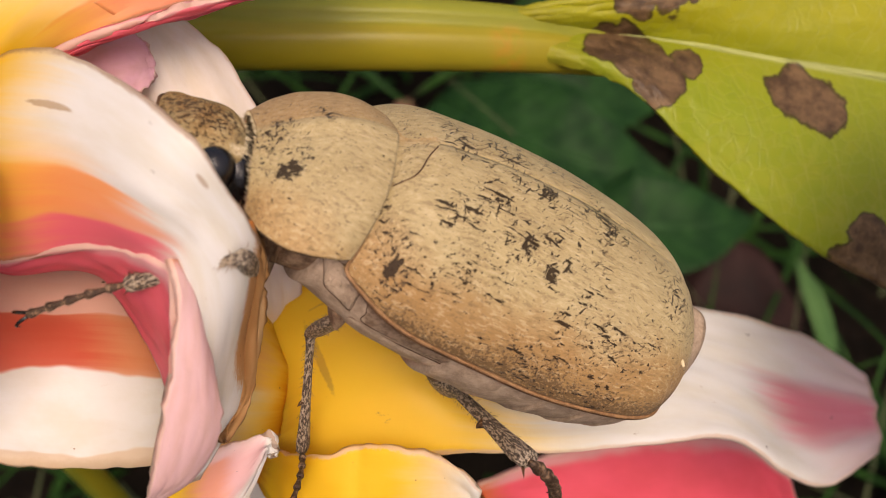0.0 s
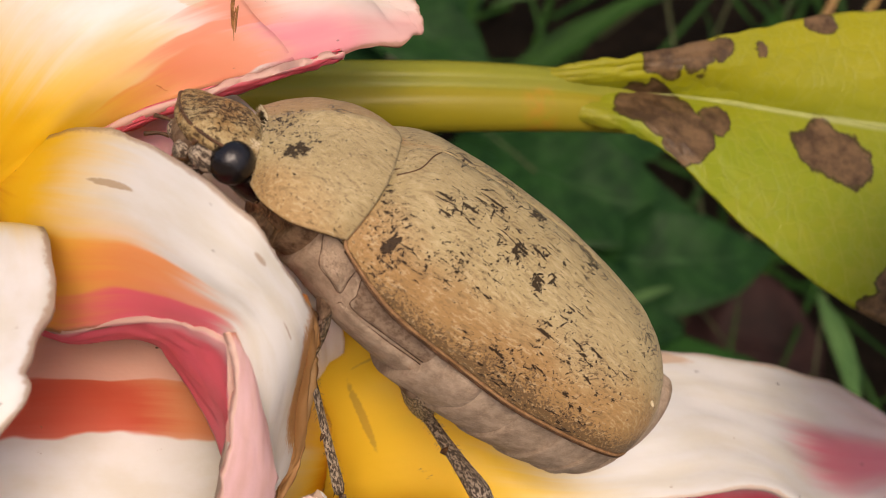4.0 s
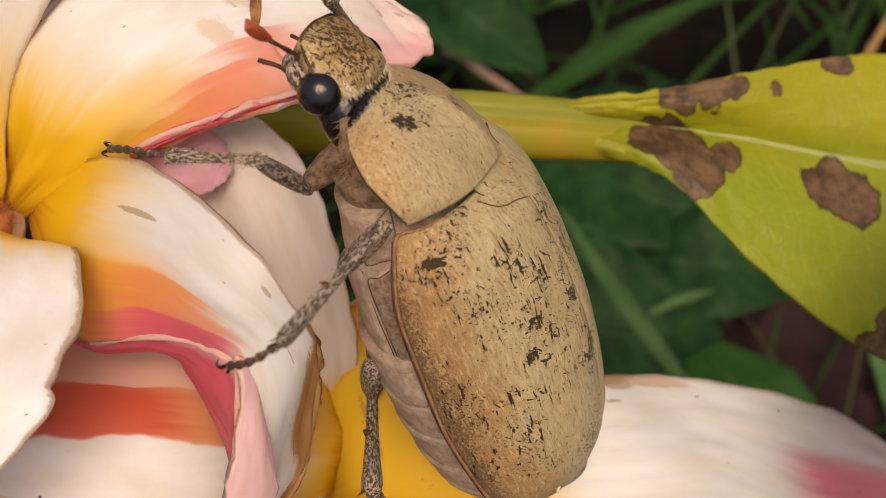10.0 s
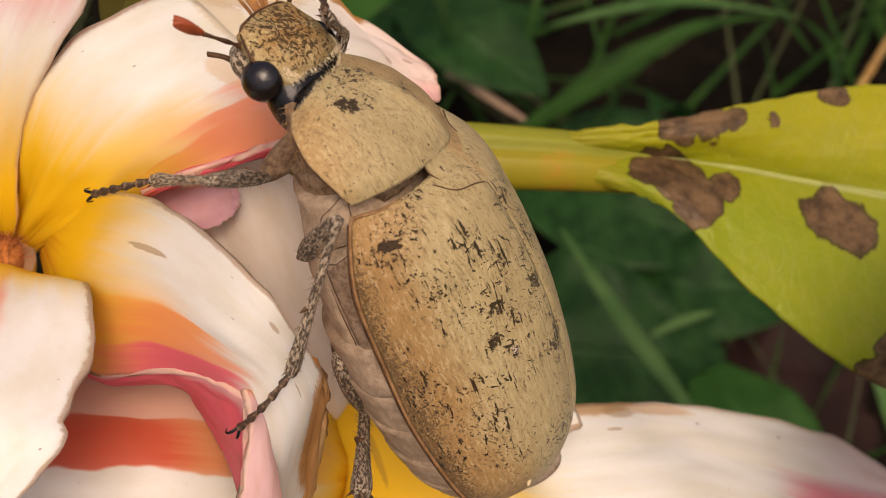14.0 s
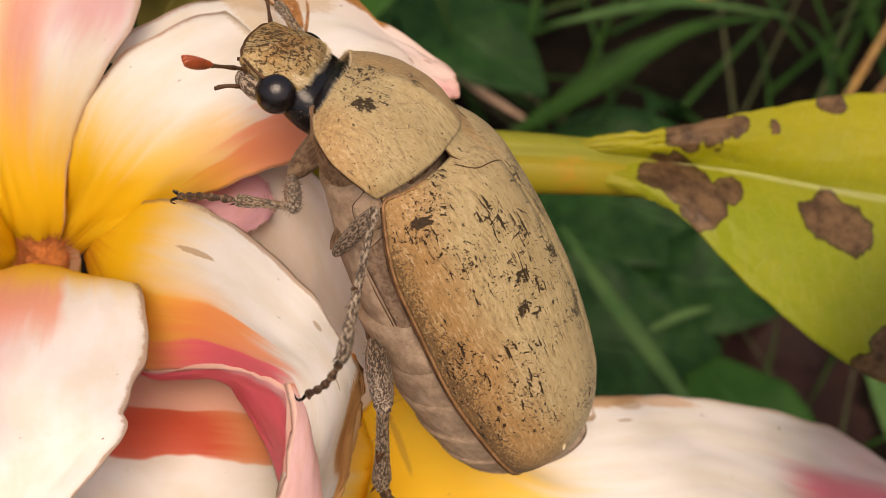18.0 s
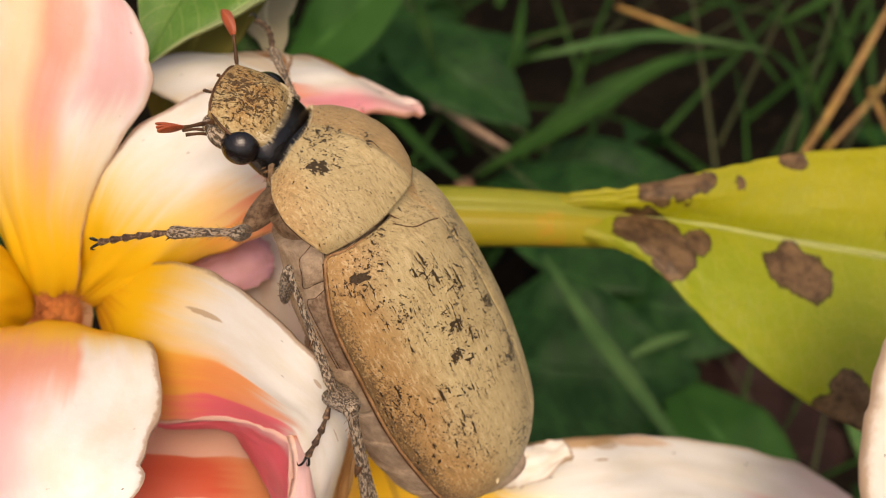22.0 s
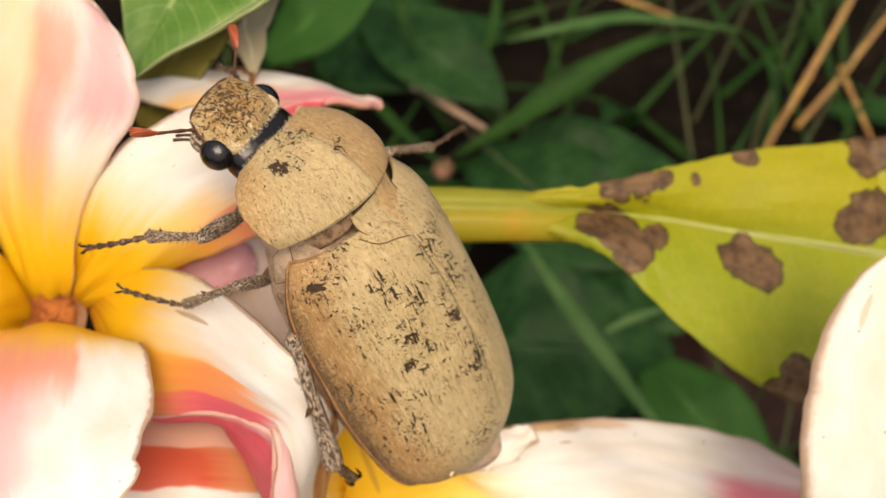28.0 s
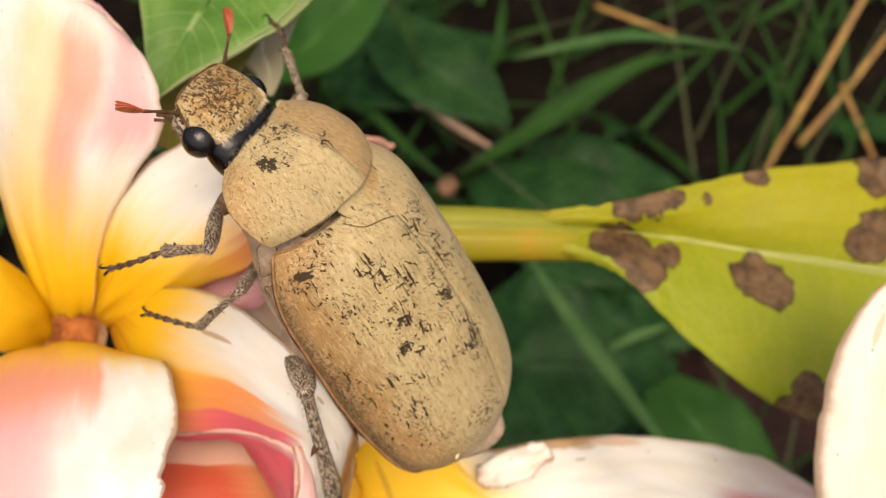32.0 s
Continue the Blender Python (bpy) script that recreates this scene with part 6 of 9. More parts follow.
def motions():
    walk(body, [
        (0, at(-0.00351, -0.01066, 0.02831, 55.66, -22.60, 155.29)),
        (0.5, at(-0.00404, -0.01084, 0.02887, 53.94, -22.58, 154.93)),
        (1, at(-0.00420, -0.00894, 0.02846, 53.47, -23.27, 151.53)),
        (1.5, at(-0.00508, -0.00876, 0.02863, 58.17, -23.04, 150.87)),
        (2, at(-0.00514, -0.00791, 0.02801, 61.04, -23.29, 149.32)),
        (2.5, at(-0.00578, -0.00761, 0.02785, 61.05, -22.59, 148.81)),
        (3, at(-0.00542, -0.00724, 0.02676, 61.57, -22.87, 147.13)),
        (3.5, at(-0.00651, -0.00658, 0.02728, 65.21, -21.02, 144.61)),
        (5.5, at(-0.00430, -0.00438, 0.02776, 75.54, -24.84, 141.11)),
        (6, at(-0.00407, -0.00444, 0.02907, 78.77, -26.21, 140.62)),
        (6.5, at(-0.00403, -0.00385, 0.02988, 78.48, -26.24, 139.73)),
        (7, at(-0.00379, -0.00300, 0.03083, 75.18, -26.44, 137.27)),
        (7.5, at(-0.00268, -0.00265, 0.03154, 74.00, -28.11, 133.57)),
        (8, at(-0.00343, -0.00198, 0.03175, 73.21, -28.16, 128.65)),
        (8.5, at(-0.00314, -0.00189, 0.03186, 69.23, -29.87, 125.14)),
        (9, at(-0.00292, -0.00168, 0.03224, 69.00, -30.32, 122.24)),
        (9.5, at(-0.00206, -0.00193, 0.03289, 66.65, -30.52, 118.50)),
        (10, at(-0.00103, -0.00208, 0.03299, 63.77, -31.00, 114.30)),
        (10.5, at(-0.00073, -0.00195, 0.03291, 64.34, -31.11, 113.14)),
        (11, at(-0.00039, -0.00215, 0.03308, 63.52, -31.35, 112.17)),
        (11.5, at(0.00003, -0.00211, 0.03317, 64.14, -32.17, 111.39)),
        (12, at(-0.00010, -0.00240, 0.03353, 66.23, -32.94, 111.15)),
        (12.5, at(-0.00204, -0.00198, 0.03392, 70.98, -33.69, 115.23)),
        (13, at(-0.00384, -0.00162, 0.03533, 69.94, -32.69, 118.37)),
        (13.5, at(-0.00423, 0.00014, 0.03450, 65.22, -30.51, 118.51)),
        (14, at(-0.00394, 0.00100, 0.03437, 64.23, -29.24, 115.30)),
        (14.5, at(-0.00382, 0.00096, 0.03490, 60.17, -27.84, 114.13)),
        (16.5, at(-0.00454, 0.00091, 0.03463, 65.01, -26.57, 116.19)),
        (17, at(-0.00483, 0.00079, 0.03554, 67.75, -28.52, 116.71)),
        (17.5, at(-0.00430, 0.00129, 0.03532, 70.12, -31.20, 116.75)),
        (18, at(-0.00491, 0.00226, 0.03505, 68.41, -27.26, 118.82)),
        (18.5, at(-0.00558, 0.00316, 0.03531, 67.20, -26.86, 118.67)),
        (19, at(-0.00624, 0.00326, 0.03505, 64.75, -26.17, 118.63)),
        (19.5, at(-0.00690, 0.00333, 0.03540, 65.47, -25.38, 120.22)),
        (20, at(-0.00865, 0.00353, 0.03557, 64.70, -24.51, 125.35)),
        (20.5, at(-0.00869, 0.00386, 0.03550, 65.69, -24.97, 124.90)),
        (21, at(-0.00861, 0.00400, 0.03544, 65.58, -25.48, 124.35)),
        (21.5, at(-0.00888, 0.00405, 0.03581, 65.30, -26.02, 123.00)),
        (22, at(-0.00826, 0.00338, 0.03569, 65.99, -27.28, 118.66)),
        (22.5, at(-0.00793, 0.00443, 0.03645, 70.92, -26.25, 118.38)),
        (23, at(-0.00805, 0.00492, 0.03635, 71.37, -24.78, 119.62)),
        (23.5, at(-0.00834, 0.00504, 0.03707, 67.90, -26.00, 120.14)),
        (24, at(-0.00838, 0.00503, 0.03737, 65.28, -26.44, 119.87)),
        (24.5, at(-0.00864, 0.00513, 0.03703, 61.99, -26.66, 120.86)),
        (25, at(-0.00907, 0.00552, 0.03699, 62.05, -25.82, 120.13)),
        (25.5, at(-0.00848, 0.00613, 0.03680, 58.97, -26.43, 118.06)),
        (27.5, at(-0.00848, 0.00591, 0.03758, 43.79, -20.94, 119.10)),
        (28, at(-0.00717, 0.00418, 0.03751, 48.07, -27.11, 117.66)),
        (28.5, at(-0.00776, 0.00565, 0.03731, 47.22, -22.84, 118.01)),
        (29, at(-0.00873, 0.00660, 0.03782, 47.21, -21.99, 118.78)),
        (29.5, at(-0.00946, 0.00712, 0.03812, 45.75, -21.17, 120.67)),
        (30, at(-0.01014, 0.00733, 0.03905, 45.90, -22.59, 121.89)),
        (30.5, at(-0.01020, 0.00699, 0.03926, 45.85, -24.39, 122.50)),
        (31, at(-0.00927, 0.00538, 0.03971, 48.47, -30.09, 121.25)),
        (31.5, at(-0.00909, 0.00555, 0.03978, 50.42, -29.31, 119.73)),
        (32, at(-0.01023, 0.00676, 0.04036, 48.74, -27.88, 122.26)),
    ])
    # the top petal springs up as the beetle shifts its weight
    for ob in swaying:
        walk(ob, [(t, pose(0, 0, 0, a, 0, c)) for t, a, c in ((0, 0, -0.8), (3, 0, -0.8), (6, 0, 0.3), (9, 0, 1.6), (11, 0, 1.2), (13, 0, 0.5), (17, 0, 0.0), (19, -15, 4.0), (21, -32, 7.0), (25, -40, 10.0), (28, -48, 12.0), (29, -74, 15.0), (32, -78, 17.0))])
    # the antennae are tucked under the head at first, then spread
    for ob, base, s in feelers:
        out = Vector((1, s * 1.4, 0.2))
        axis = out.cross(Vector((-0.6, -0.55, -0.62) if s > 0 else (-0.6, -0.1, -0.8)))
        turns = ((0, 148), (3.5, 148), (4.4, 75), (5.3, 8), (9, 0), (10.5, 0), (20, 4), (32, 0)) if s > 0 else ((0, 112), (9, 110), (9.7, 55), (10.5, 5), (13, 0), (20, 4), (32, 0))
        walk(ob, [(t, Matrix.Translation(base) @ Matrix.Rotation(math.radians(a), 4, axis)) for t, a in turns])
    walk(prothorax, [(0, pose(-0.00024, -0.00005, 0.00022, 4.17, -7.68, -0.88)), (0.5, pose(-0.00025, -0.00001, 0.00015, 4.53, -7.84, -1.97)), (1, pose(-0.00039, 0.00046, -0.00001, 6.07, -8.57, -4.91)), (1.5, pose(-0.00021, 0.00001, 0.00011, 3.47, -7.23, -1.91)), (2, pose(-0.00018, 0.00000, 0.00013, 1.96, -6.71, -0.73)), (2.5, pose(-0.00011, -0.00004, 0.00015, 0.68, -7.02, -0.67)), (3, pose(-0.00009, -0.00001, 0.00026, -1.26, -8.58, -1.11)), (3.5, pose(-0.00012, -0.00004, 0.00018, 0.05, -6.87, -0.20)), (5.5, pose(-0.00021, 0.00003, 0.00014, 1.10, -3.95, 2.02)), (6, pose(-0.00023, 0.00007, 0.00007, 1.27, -2.78, 2.14)), (6.5, pose(-0.00042, -0.00014, 0.00004, 3.50, -1.04, 1.49)), (7, pose(-0.00010, 0.00006, -0.00007, 3.20, 0.04, 1.34)), (7.5, pose(-0.00006, 0.00008, -0.00020, 3.61, 1.17, 0.79)), (8, pose(0.00005, -0.00001, -0.00004, 5.08, 1.67, -0.30)), (8.5, pose(0.00014, -0.00001, -0.00014, 5.58, 2.35, -1.22)), (9, pose(0.00011, 0.00004, -0.00025, 6.31, 2.37, -1.85)), (9.5, pose(-0.00011, 0.00008, -0.00006, 8.01, 1.11, -2.88)), (10, pose(-0.00047, 0.00024, -0.00022, 10.28, 0.46, -6.15)), (10.5, pose(-0.00014, 0.00010, -0.00006, 9.15, 0.36, -2.76)), (11, pose(-0.00003, 0.00001, 0.00002, 8.83, 0.70, -1.79)), (11.5, pose(0.00003, -0.00001, -0.00002, 8.35, 1.63, -1.74)), (12, pose(0.00007, -0.00001, -0.00008, 7.69, 2.90, -2.17)), (12.5, pose(0.00022, -0.00002, -0.00030, 6.88, 4.38, -3.06)), (13, pose(0.00035, -0.00007, -0.00028, 6.65, 4.56, -3.84)), (13.5, pose(-0.00006, 0.00011, -0.00014, 6.70, 3.11, -3.84)), (14, pose(-0.00044, -0.00013, -0.00056, 6.94, 2.12, -6.40)), (14.5, pose(0.00004, 0.00002, -0.00006, 7.12, 1.97, -3.95)), (16.5, pose(-0.00010, 0.00007, -0.00001, 5.62, 2.06, -0.27)), (17, pose(0.00007, 0.00010, -0.00038, 5.90, 2.35, -1.23)), (17.5, pose(-0.00001, 0.00018, -0.00055, 3.98, 2.17, -1.78)), (18, pose(-0.00010, 0.00020, -0.00049, 1.97, 1.44, -1.39)), (18.5, pose(-0.00013, 0.00015, -0.00025, 0.28, -0.13, -2.62)), (19, pose(-0.00016, 0.00003, 0.00019, -1.33, -0.98, -2.67)), (19.5, pose(0.00005, -0.00004, 0.00014, -1.25, 0.78, 1.15)), (20, pose(-0.00015, -0.00003, 0.00028, -2.13, -0.71, -0.49)), (20.5, pose(-0.00020, -0.00007, 0.00036, -2.20, -0.86, -1.06)), (21, pose(-0.00034, -0.00021, 0.00048, -4.09, 0.70, -2.58)), (21.5, pose(-0.00013, -0.00012, 0.00049, -2.59, 0.13, -0.20)), (22, pose(0.00005, -0.00014, 0.00036, -1.47, 0.92, 1.63)), (22.5, pose(-0.00014, 0.00010, -0.00011, -1.46, 0.34, 0.52)), (23, pose(-0.00023, 0.00015, -0.00012, -2.03, 0.03, -0.83)), (23.5, pose(-0.00017, 0.00002, 0.00013, -1.77, 0.43, -2.19)), (24, pose(-0.00033, -0.00015, 0.00051, -3.24, 2.93, -3.75)), (24.5, pose(-0.00003, -0.00021, 0.00053, -2.11, 1.36, -2.20)), (25, pose(0.00003, -0.00028, 0.00058, -1.46, 1.29, -1.12)), (25.5, pose(0.00013, -0.00037, 0.00077, -2.27, 2.29, -0.89)), (27.5, pose(0.00026, -0.00011, -0.00009, 2.74, 3.82, -2.84)), (28, pose(0.00055, -0.00005, -0.00024, 2.00, 5.10, -2.95)), (28.5, pose(0.00055, 0.00005, -0.00033, 4.01, 4.19, -0.18)), (29, pose(0.00090, 0.00022, -0.00036, 5.73, 0.22, 1.81)), (29.5, pose(0.00047, 0.00004, -0.00020, 3.64, 2.29, -2.49)), (30, pose(0.00038, -0.00004, -0.00009, 3.41, 2.46, -3.31)), (30.5, pose(0.00024, -0.00007, -0.00013, 4.79, 1.51, -1.67)), (31, pose(0.00066, 0.00001, -0.00004, 3.59, 0.21, -0.77)), (31.5, pose(0.00034, 0.00003, -0.00032, 4.19, 1.36, -1.23)), (32, pose(-0.00004, 0.00009, -0.00011, 3.43, 0.16, -3.05))])
    walk(head, [(0, pose(0.00480, -0.00057, 0.00091, 14.15, -16.20, -3.99)), (0.5, pose(0.00484, -0.00044, 0.00060, 14.00, -16.41, -3.76)), (1, pose(0.00470, -0.00005, 0.00031, 15.40, -17.03, -6.03)), (1.5, pose(0.00478, -0.00029, 0.00042, 6.94, -16.08, 2.31)), (2, pose(0.00455, -0.00022, 0.00047, 0.13, -15.34, 6.73)), (2.5, pose(0.00451, -0.00024, 0.00058, 0.45, -14.12, 7.13)), (3, pose(0.00450, -0.00025, 0.00090, -0.27, -13.53, 7.55)), (3.5, pose(0.00454, -0.00009, 0.00071, 3.34, -11.82, 8.03)), (5.5, pose(0.00425, 0.00023, 0.00097, 10.09, -8.39, -0.60)), (6, pose(0.00454, 0.00023, 0.00109, 1.01, -1.84, -4.78)), (6.5, pose(0.00441, -0.00006, 0.00091, 2.62, 5.42, -5.71)), (7, pose(0.00461, 0.00014, 0.00049, 3.39, 11.99, 0.88)), (7.5, pose(0.00461, 0.00015, 0.00007, 5.22, 11.38, 5.49)), (8, pose(0.00484, -0.00001, -0.00003, -1.87, 10.94, -6.29)), (8.5, pose(0.00487, -0.00009, -0.00023, 3.47, 15.45, -2.56)), (9, pose(0.00478, -0.00008, -0.00034, 5.01, 16.01, 1.14)), (9.5, pose(0.00464, -0.00017, -0.00004, 5.93, 10.88, -3.77)), (10, pose(0.00438, -0.00037, -0.00013, -3.09, 5.79, -11.35)), (10.5, pose(0.00470, -0.00016, 0.00001, 7.86, 17.11, -3.89)), (11, pose(0.00479, -0.00009, 0.00001, 8.38, 21.16, -5.00)), (11.5, pose(0.00474, 0.00002, -0.00017, 9.24, 24.05, -1.99)), (12, pose(0.00465, 0.00013, -0.00031, 0.86, 26.90, -5.32)), (12.5, pose(0.00487, 0.00009, -0.00076, 3.20, 29.45, -4.18)), (13, pose(0.00538, -0.00022, -0.00087, -1.97, 27.11, -8.18)), (13.5, pose(0.00533, -0.00053, -0.00038, -0.54, 16.78, -8.47)), (14, pose(0.00472, -0.00090, -0.00062, -9.89, 10.35, -9.75)), (14.5, pose(0.00521, -0.00072, -0.00012, -5.56, 9.60, -6.11)), (16.5, pose(0.00495, 0.00012, -0.00050, 10.92, 26.40, 3.41)), (17, pose(0.00516, 0.00013, -0.00097, 6.67, 26.43, -0.72)), (17.5, pose(0.00519, 0.00006, -0.00103, 3.66, 24.41, -4.15)), (18, pose(0.00553, -0.00011, -0.00088, -3.89, 20.67, -3.51)), (18.5, pose(0.00572, -0.00028, -0.00084, -6.95, 12.29, -2.17)), (19, pose(0.00575, -0.00051, -0.00016, -8.86, 7.59, -3.42)), (19.5, pose(0.00566, -0.00010, -0.00032, -7.13, 17.08, 3.62)), (20, pose(0.00556, -0.00028, 0.00001, -7.24, 12.15, 3.56)), (20.5, pose(0.00580, -0.00044, 0.00010, -7.69, 9.24, 2.97)), (21, pose(0.00584, -0.00079, 0.00007, -8.04, 9.00, 2.67)), (21.5, pose(0.00608, -0.00050, 0.00024, -7.97, 9.04, 4.38)), (22, pose(0.00617, -0.00034, 0.00013, -7.40, 13.54, 6.89)), (22.5, pose(0.00573, -0.00007, -0.00030, -8.23, 18.25, 7.61)), (23, pose(0.00571, -0.00014, -0.00038, -9.30, 13.05, 4.33)), (23.5, pose(0.00595, -0.00045, -0.00018, -8.96, 10.27, 4.41)), (24, pose(0.00578, -0.00076, -0.00007, -8.26, 11.89, 4.39)), (24.5, pose(0.00615, -0.00066, 0.00014, -7.95, 7.55, 5.12)), (25, pose(0.00628, -0.00056, 0.00014, -8.05, 5.85, 1.52)), (25.5, pose(0.00640, -0.00063, 0.00023, -7.59, 5.07, 1.97)), (27.5, pose(0.00599, 0.00003, -0.00068, -2.91, 14.40, 6.43)), (28, pose(0.00617, 0.00010, -0.00087, -4.45, 21.72, 1.77)), (28.5, pose(0.00615, 0.00049, -0.00085, -4.06, 17.81, 4.39)), (29, pose(0.00652, 0.00086, -0.00044, -5.17, 12.65, 1.33)), (29.5, pose(0.00624, 0.00025, -0.00056, -5.29, 8.56, -0.89)), (30, pose(0.00611, 0.00006, -0.00041, -5.92, 7.88, -3.99)), (30.5, pose(0.00583, 0.00029, -0.00034, -3.79, 15.20, 6.41)), (31, pose(0.00619, 0.00047, -0.00007, -5.56, 16.29, 1.58)), (31.5, pose(0.00572, 0.00044, -0.00037, -6.87, 16.40, -4.52)), (32, pose(0.00559, 0.00025, -0.00014, -7.10, 9.58, -4.96))])

    walk(legs['FL']['femur'], [(0, pose(0.00226, 0.00330, -0.00549, -62.28, -41.28, 54.08)), (1, pose(0.00194, 0.00312, -0.00586, -15.43, -39.13, 61.65)), (2, pose(0.00206, 0.00272, -0.00554, 158.67, -24.67, 67.87)), (3, pose(0.00211, 0.00303, -0.00560, -5.27, 31.32, -115.21)), (4, pose(0.00212, 0.00304, -0.00559, 120.34, -31.66, 74.40)), (5, pose(0.00227, 0.00363, -0.00557, -169.73, -39.18, 67.39)), (5.5, pose(0.00234, 0.00391, -0.00557, -153.08, -44.29, 61.13)), (6, pose(0.00212, 0.00359, -0.00558, -136.91, -26.35, 64.14)), (6.5, pose(0.00242, 0.00401, -0.00546, 103.80, -21.17, 71.40)), (7, pose(0.00231, 0.00411, -0.00559, 73.23, -22.39, 75.96)), (7.5, pose(0.00223, 0.00392, -0.00563, -9.51, -19.58, 76.72)), (8, pose(0.00206, 0.00346, -0.00568, 11.47, -7.67, 36.94)), (8.5, pose(0.00207, 0.00360, -0.00573, 27.08, -9.56, 40.10)), (9, pose(0.00203, 0.00330, -0.00569, 15.89, 3.29, 32.26)), (9.5, pose(0.00197, 0.00332, -0.00575, 26.52, -1.03, 35.18)), (10, pose(0.00195, 0.00345, -0.00581, 44.58, -7.82, 41.18)), (11, pose(0.00195, 0.00338, -0.00576, 31.22, 5.47, 37.73)), (11.5, pose(0.00211, 0.00373, -0.00575, 18.34, 13.62, 34.06)), (12, pose(0.00206, 0.00389, -0.00577, 17.34, 1.72, 25.49)), (12.5, pose(0.00217, 0.00350, -0.00558, -72.64, 11.39, 67.66)), (13, pose(0.00195, 0.00320, -0.00573, 45.58, 13.12, 49.89)), (13.5, pose(0.00211, 0.00347, -0.00576, 14.88, 0.48, 35.51)), (14, pose(0.00207, 0.00345, -0.00579, 89.84, -5.86, 58.44)), (14.5, pose(0.00182, 0.00340, -0.00605, 56.79, -9.54, 50.86)), (15, pose(0.00170, 0.00327, -0.00611, 76.48, -12.77, 54.63)), (16, pose(0.00147, 0.00301, -0.00621, 127.60, -17.20, 61.46)), (16.5, pose(0.00135, 0.00287, -0.00625, 168.55, -12.73, 67.61)), (17, pose(0.00117, 0.00258, -0.00626, -173.51, -6.13, 66.84)), (17.5, pose(0.00144, 0.00319, -0.00612, -164.85, -9.22, 64.15)), (18, pose(0.00203, 0.00418, -0.00584, -23.98, -22.57, 79.26)), (18.5, pose(0.00202, 0.00401, -0.00582, -43.37, -19.08, 82.44)), (19, pose(0.00184, 0.00350, -0.00589, 43.93, -13.89, 50.81)), (19.5, pose(0.00179, 0.00343, -0.00595, 44.99, -6.79, 50.69)), (20, pose(0.00193, 0.00337, -0.00585, 133.40, -18.08, 67.16)), (21, pose(0.00201, 0.00355, -0.00582, 178.55, -17.36, 69.66)), (22, pose(0.00209, 0.00407, -0.00584, 116.32, -26.77, 62.21)), (23, pose(0.00175, 0.00320, -0.00591, -167.07, -7.51, 72.11)), (24, pose(0.00188, 0.00337, -0.00586, 140.14, -19.00, 63.07)), (25, pose(0.00181, 0.00295, -0.00584, -105.44, -19.63, 74.87)), (26, pose(0.00203, 0.00344, -0.00582, -55.17, -27.29, 78.11)), (27, pose(0.00210, 0.00352, -0.00590, -7.78, -34.90, 86.05)), (27.5, pose(0.00214, 0.00357, -0.00594, 8.71, -39.21, 89.09)), (28, pose(0.00178, 0.00299, -0.00613, -8.63, -18.57, 66.45)), (29, pose(0.00192, 0.00291, -0.00615, 7.39, -26.13, 85.86)), (30, pose(0.00214, 0.00333, -0.00597, 0.38, -36.13, 85.47)), (31, pose(0.00190, 0.00298, -0.00599, 2.52, -35.54, 75.23)), (32, pose(0.00234, 0.00352, -0.00559, 0.36, -31.61, 83.72))])
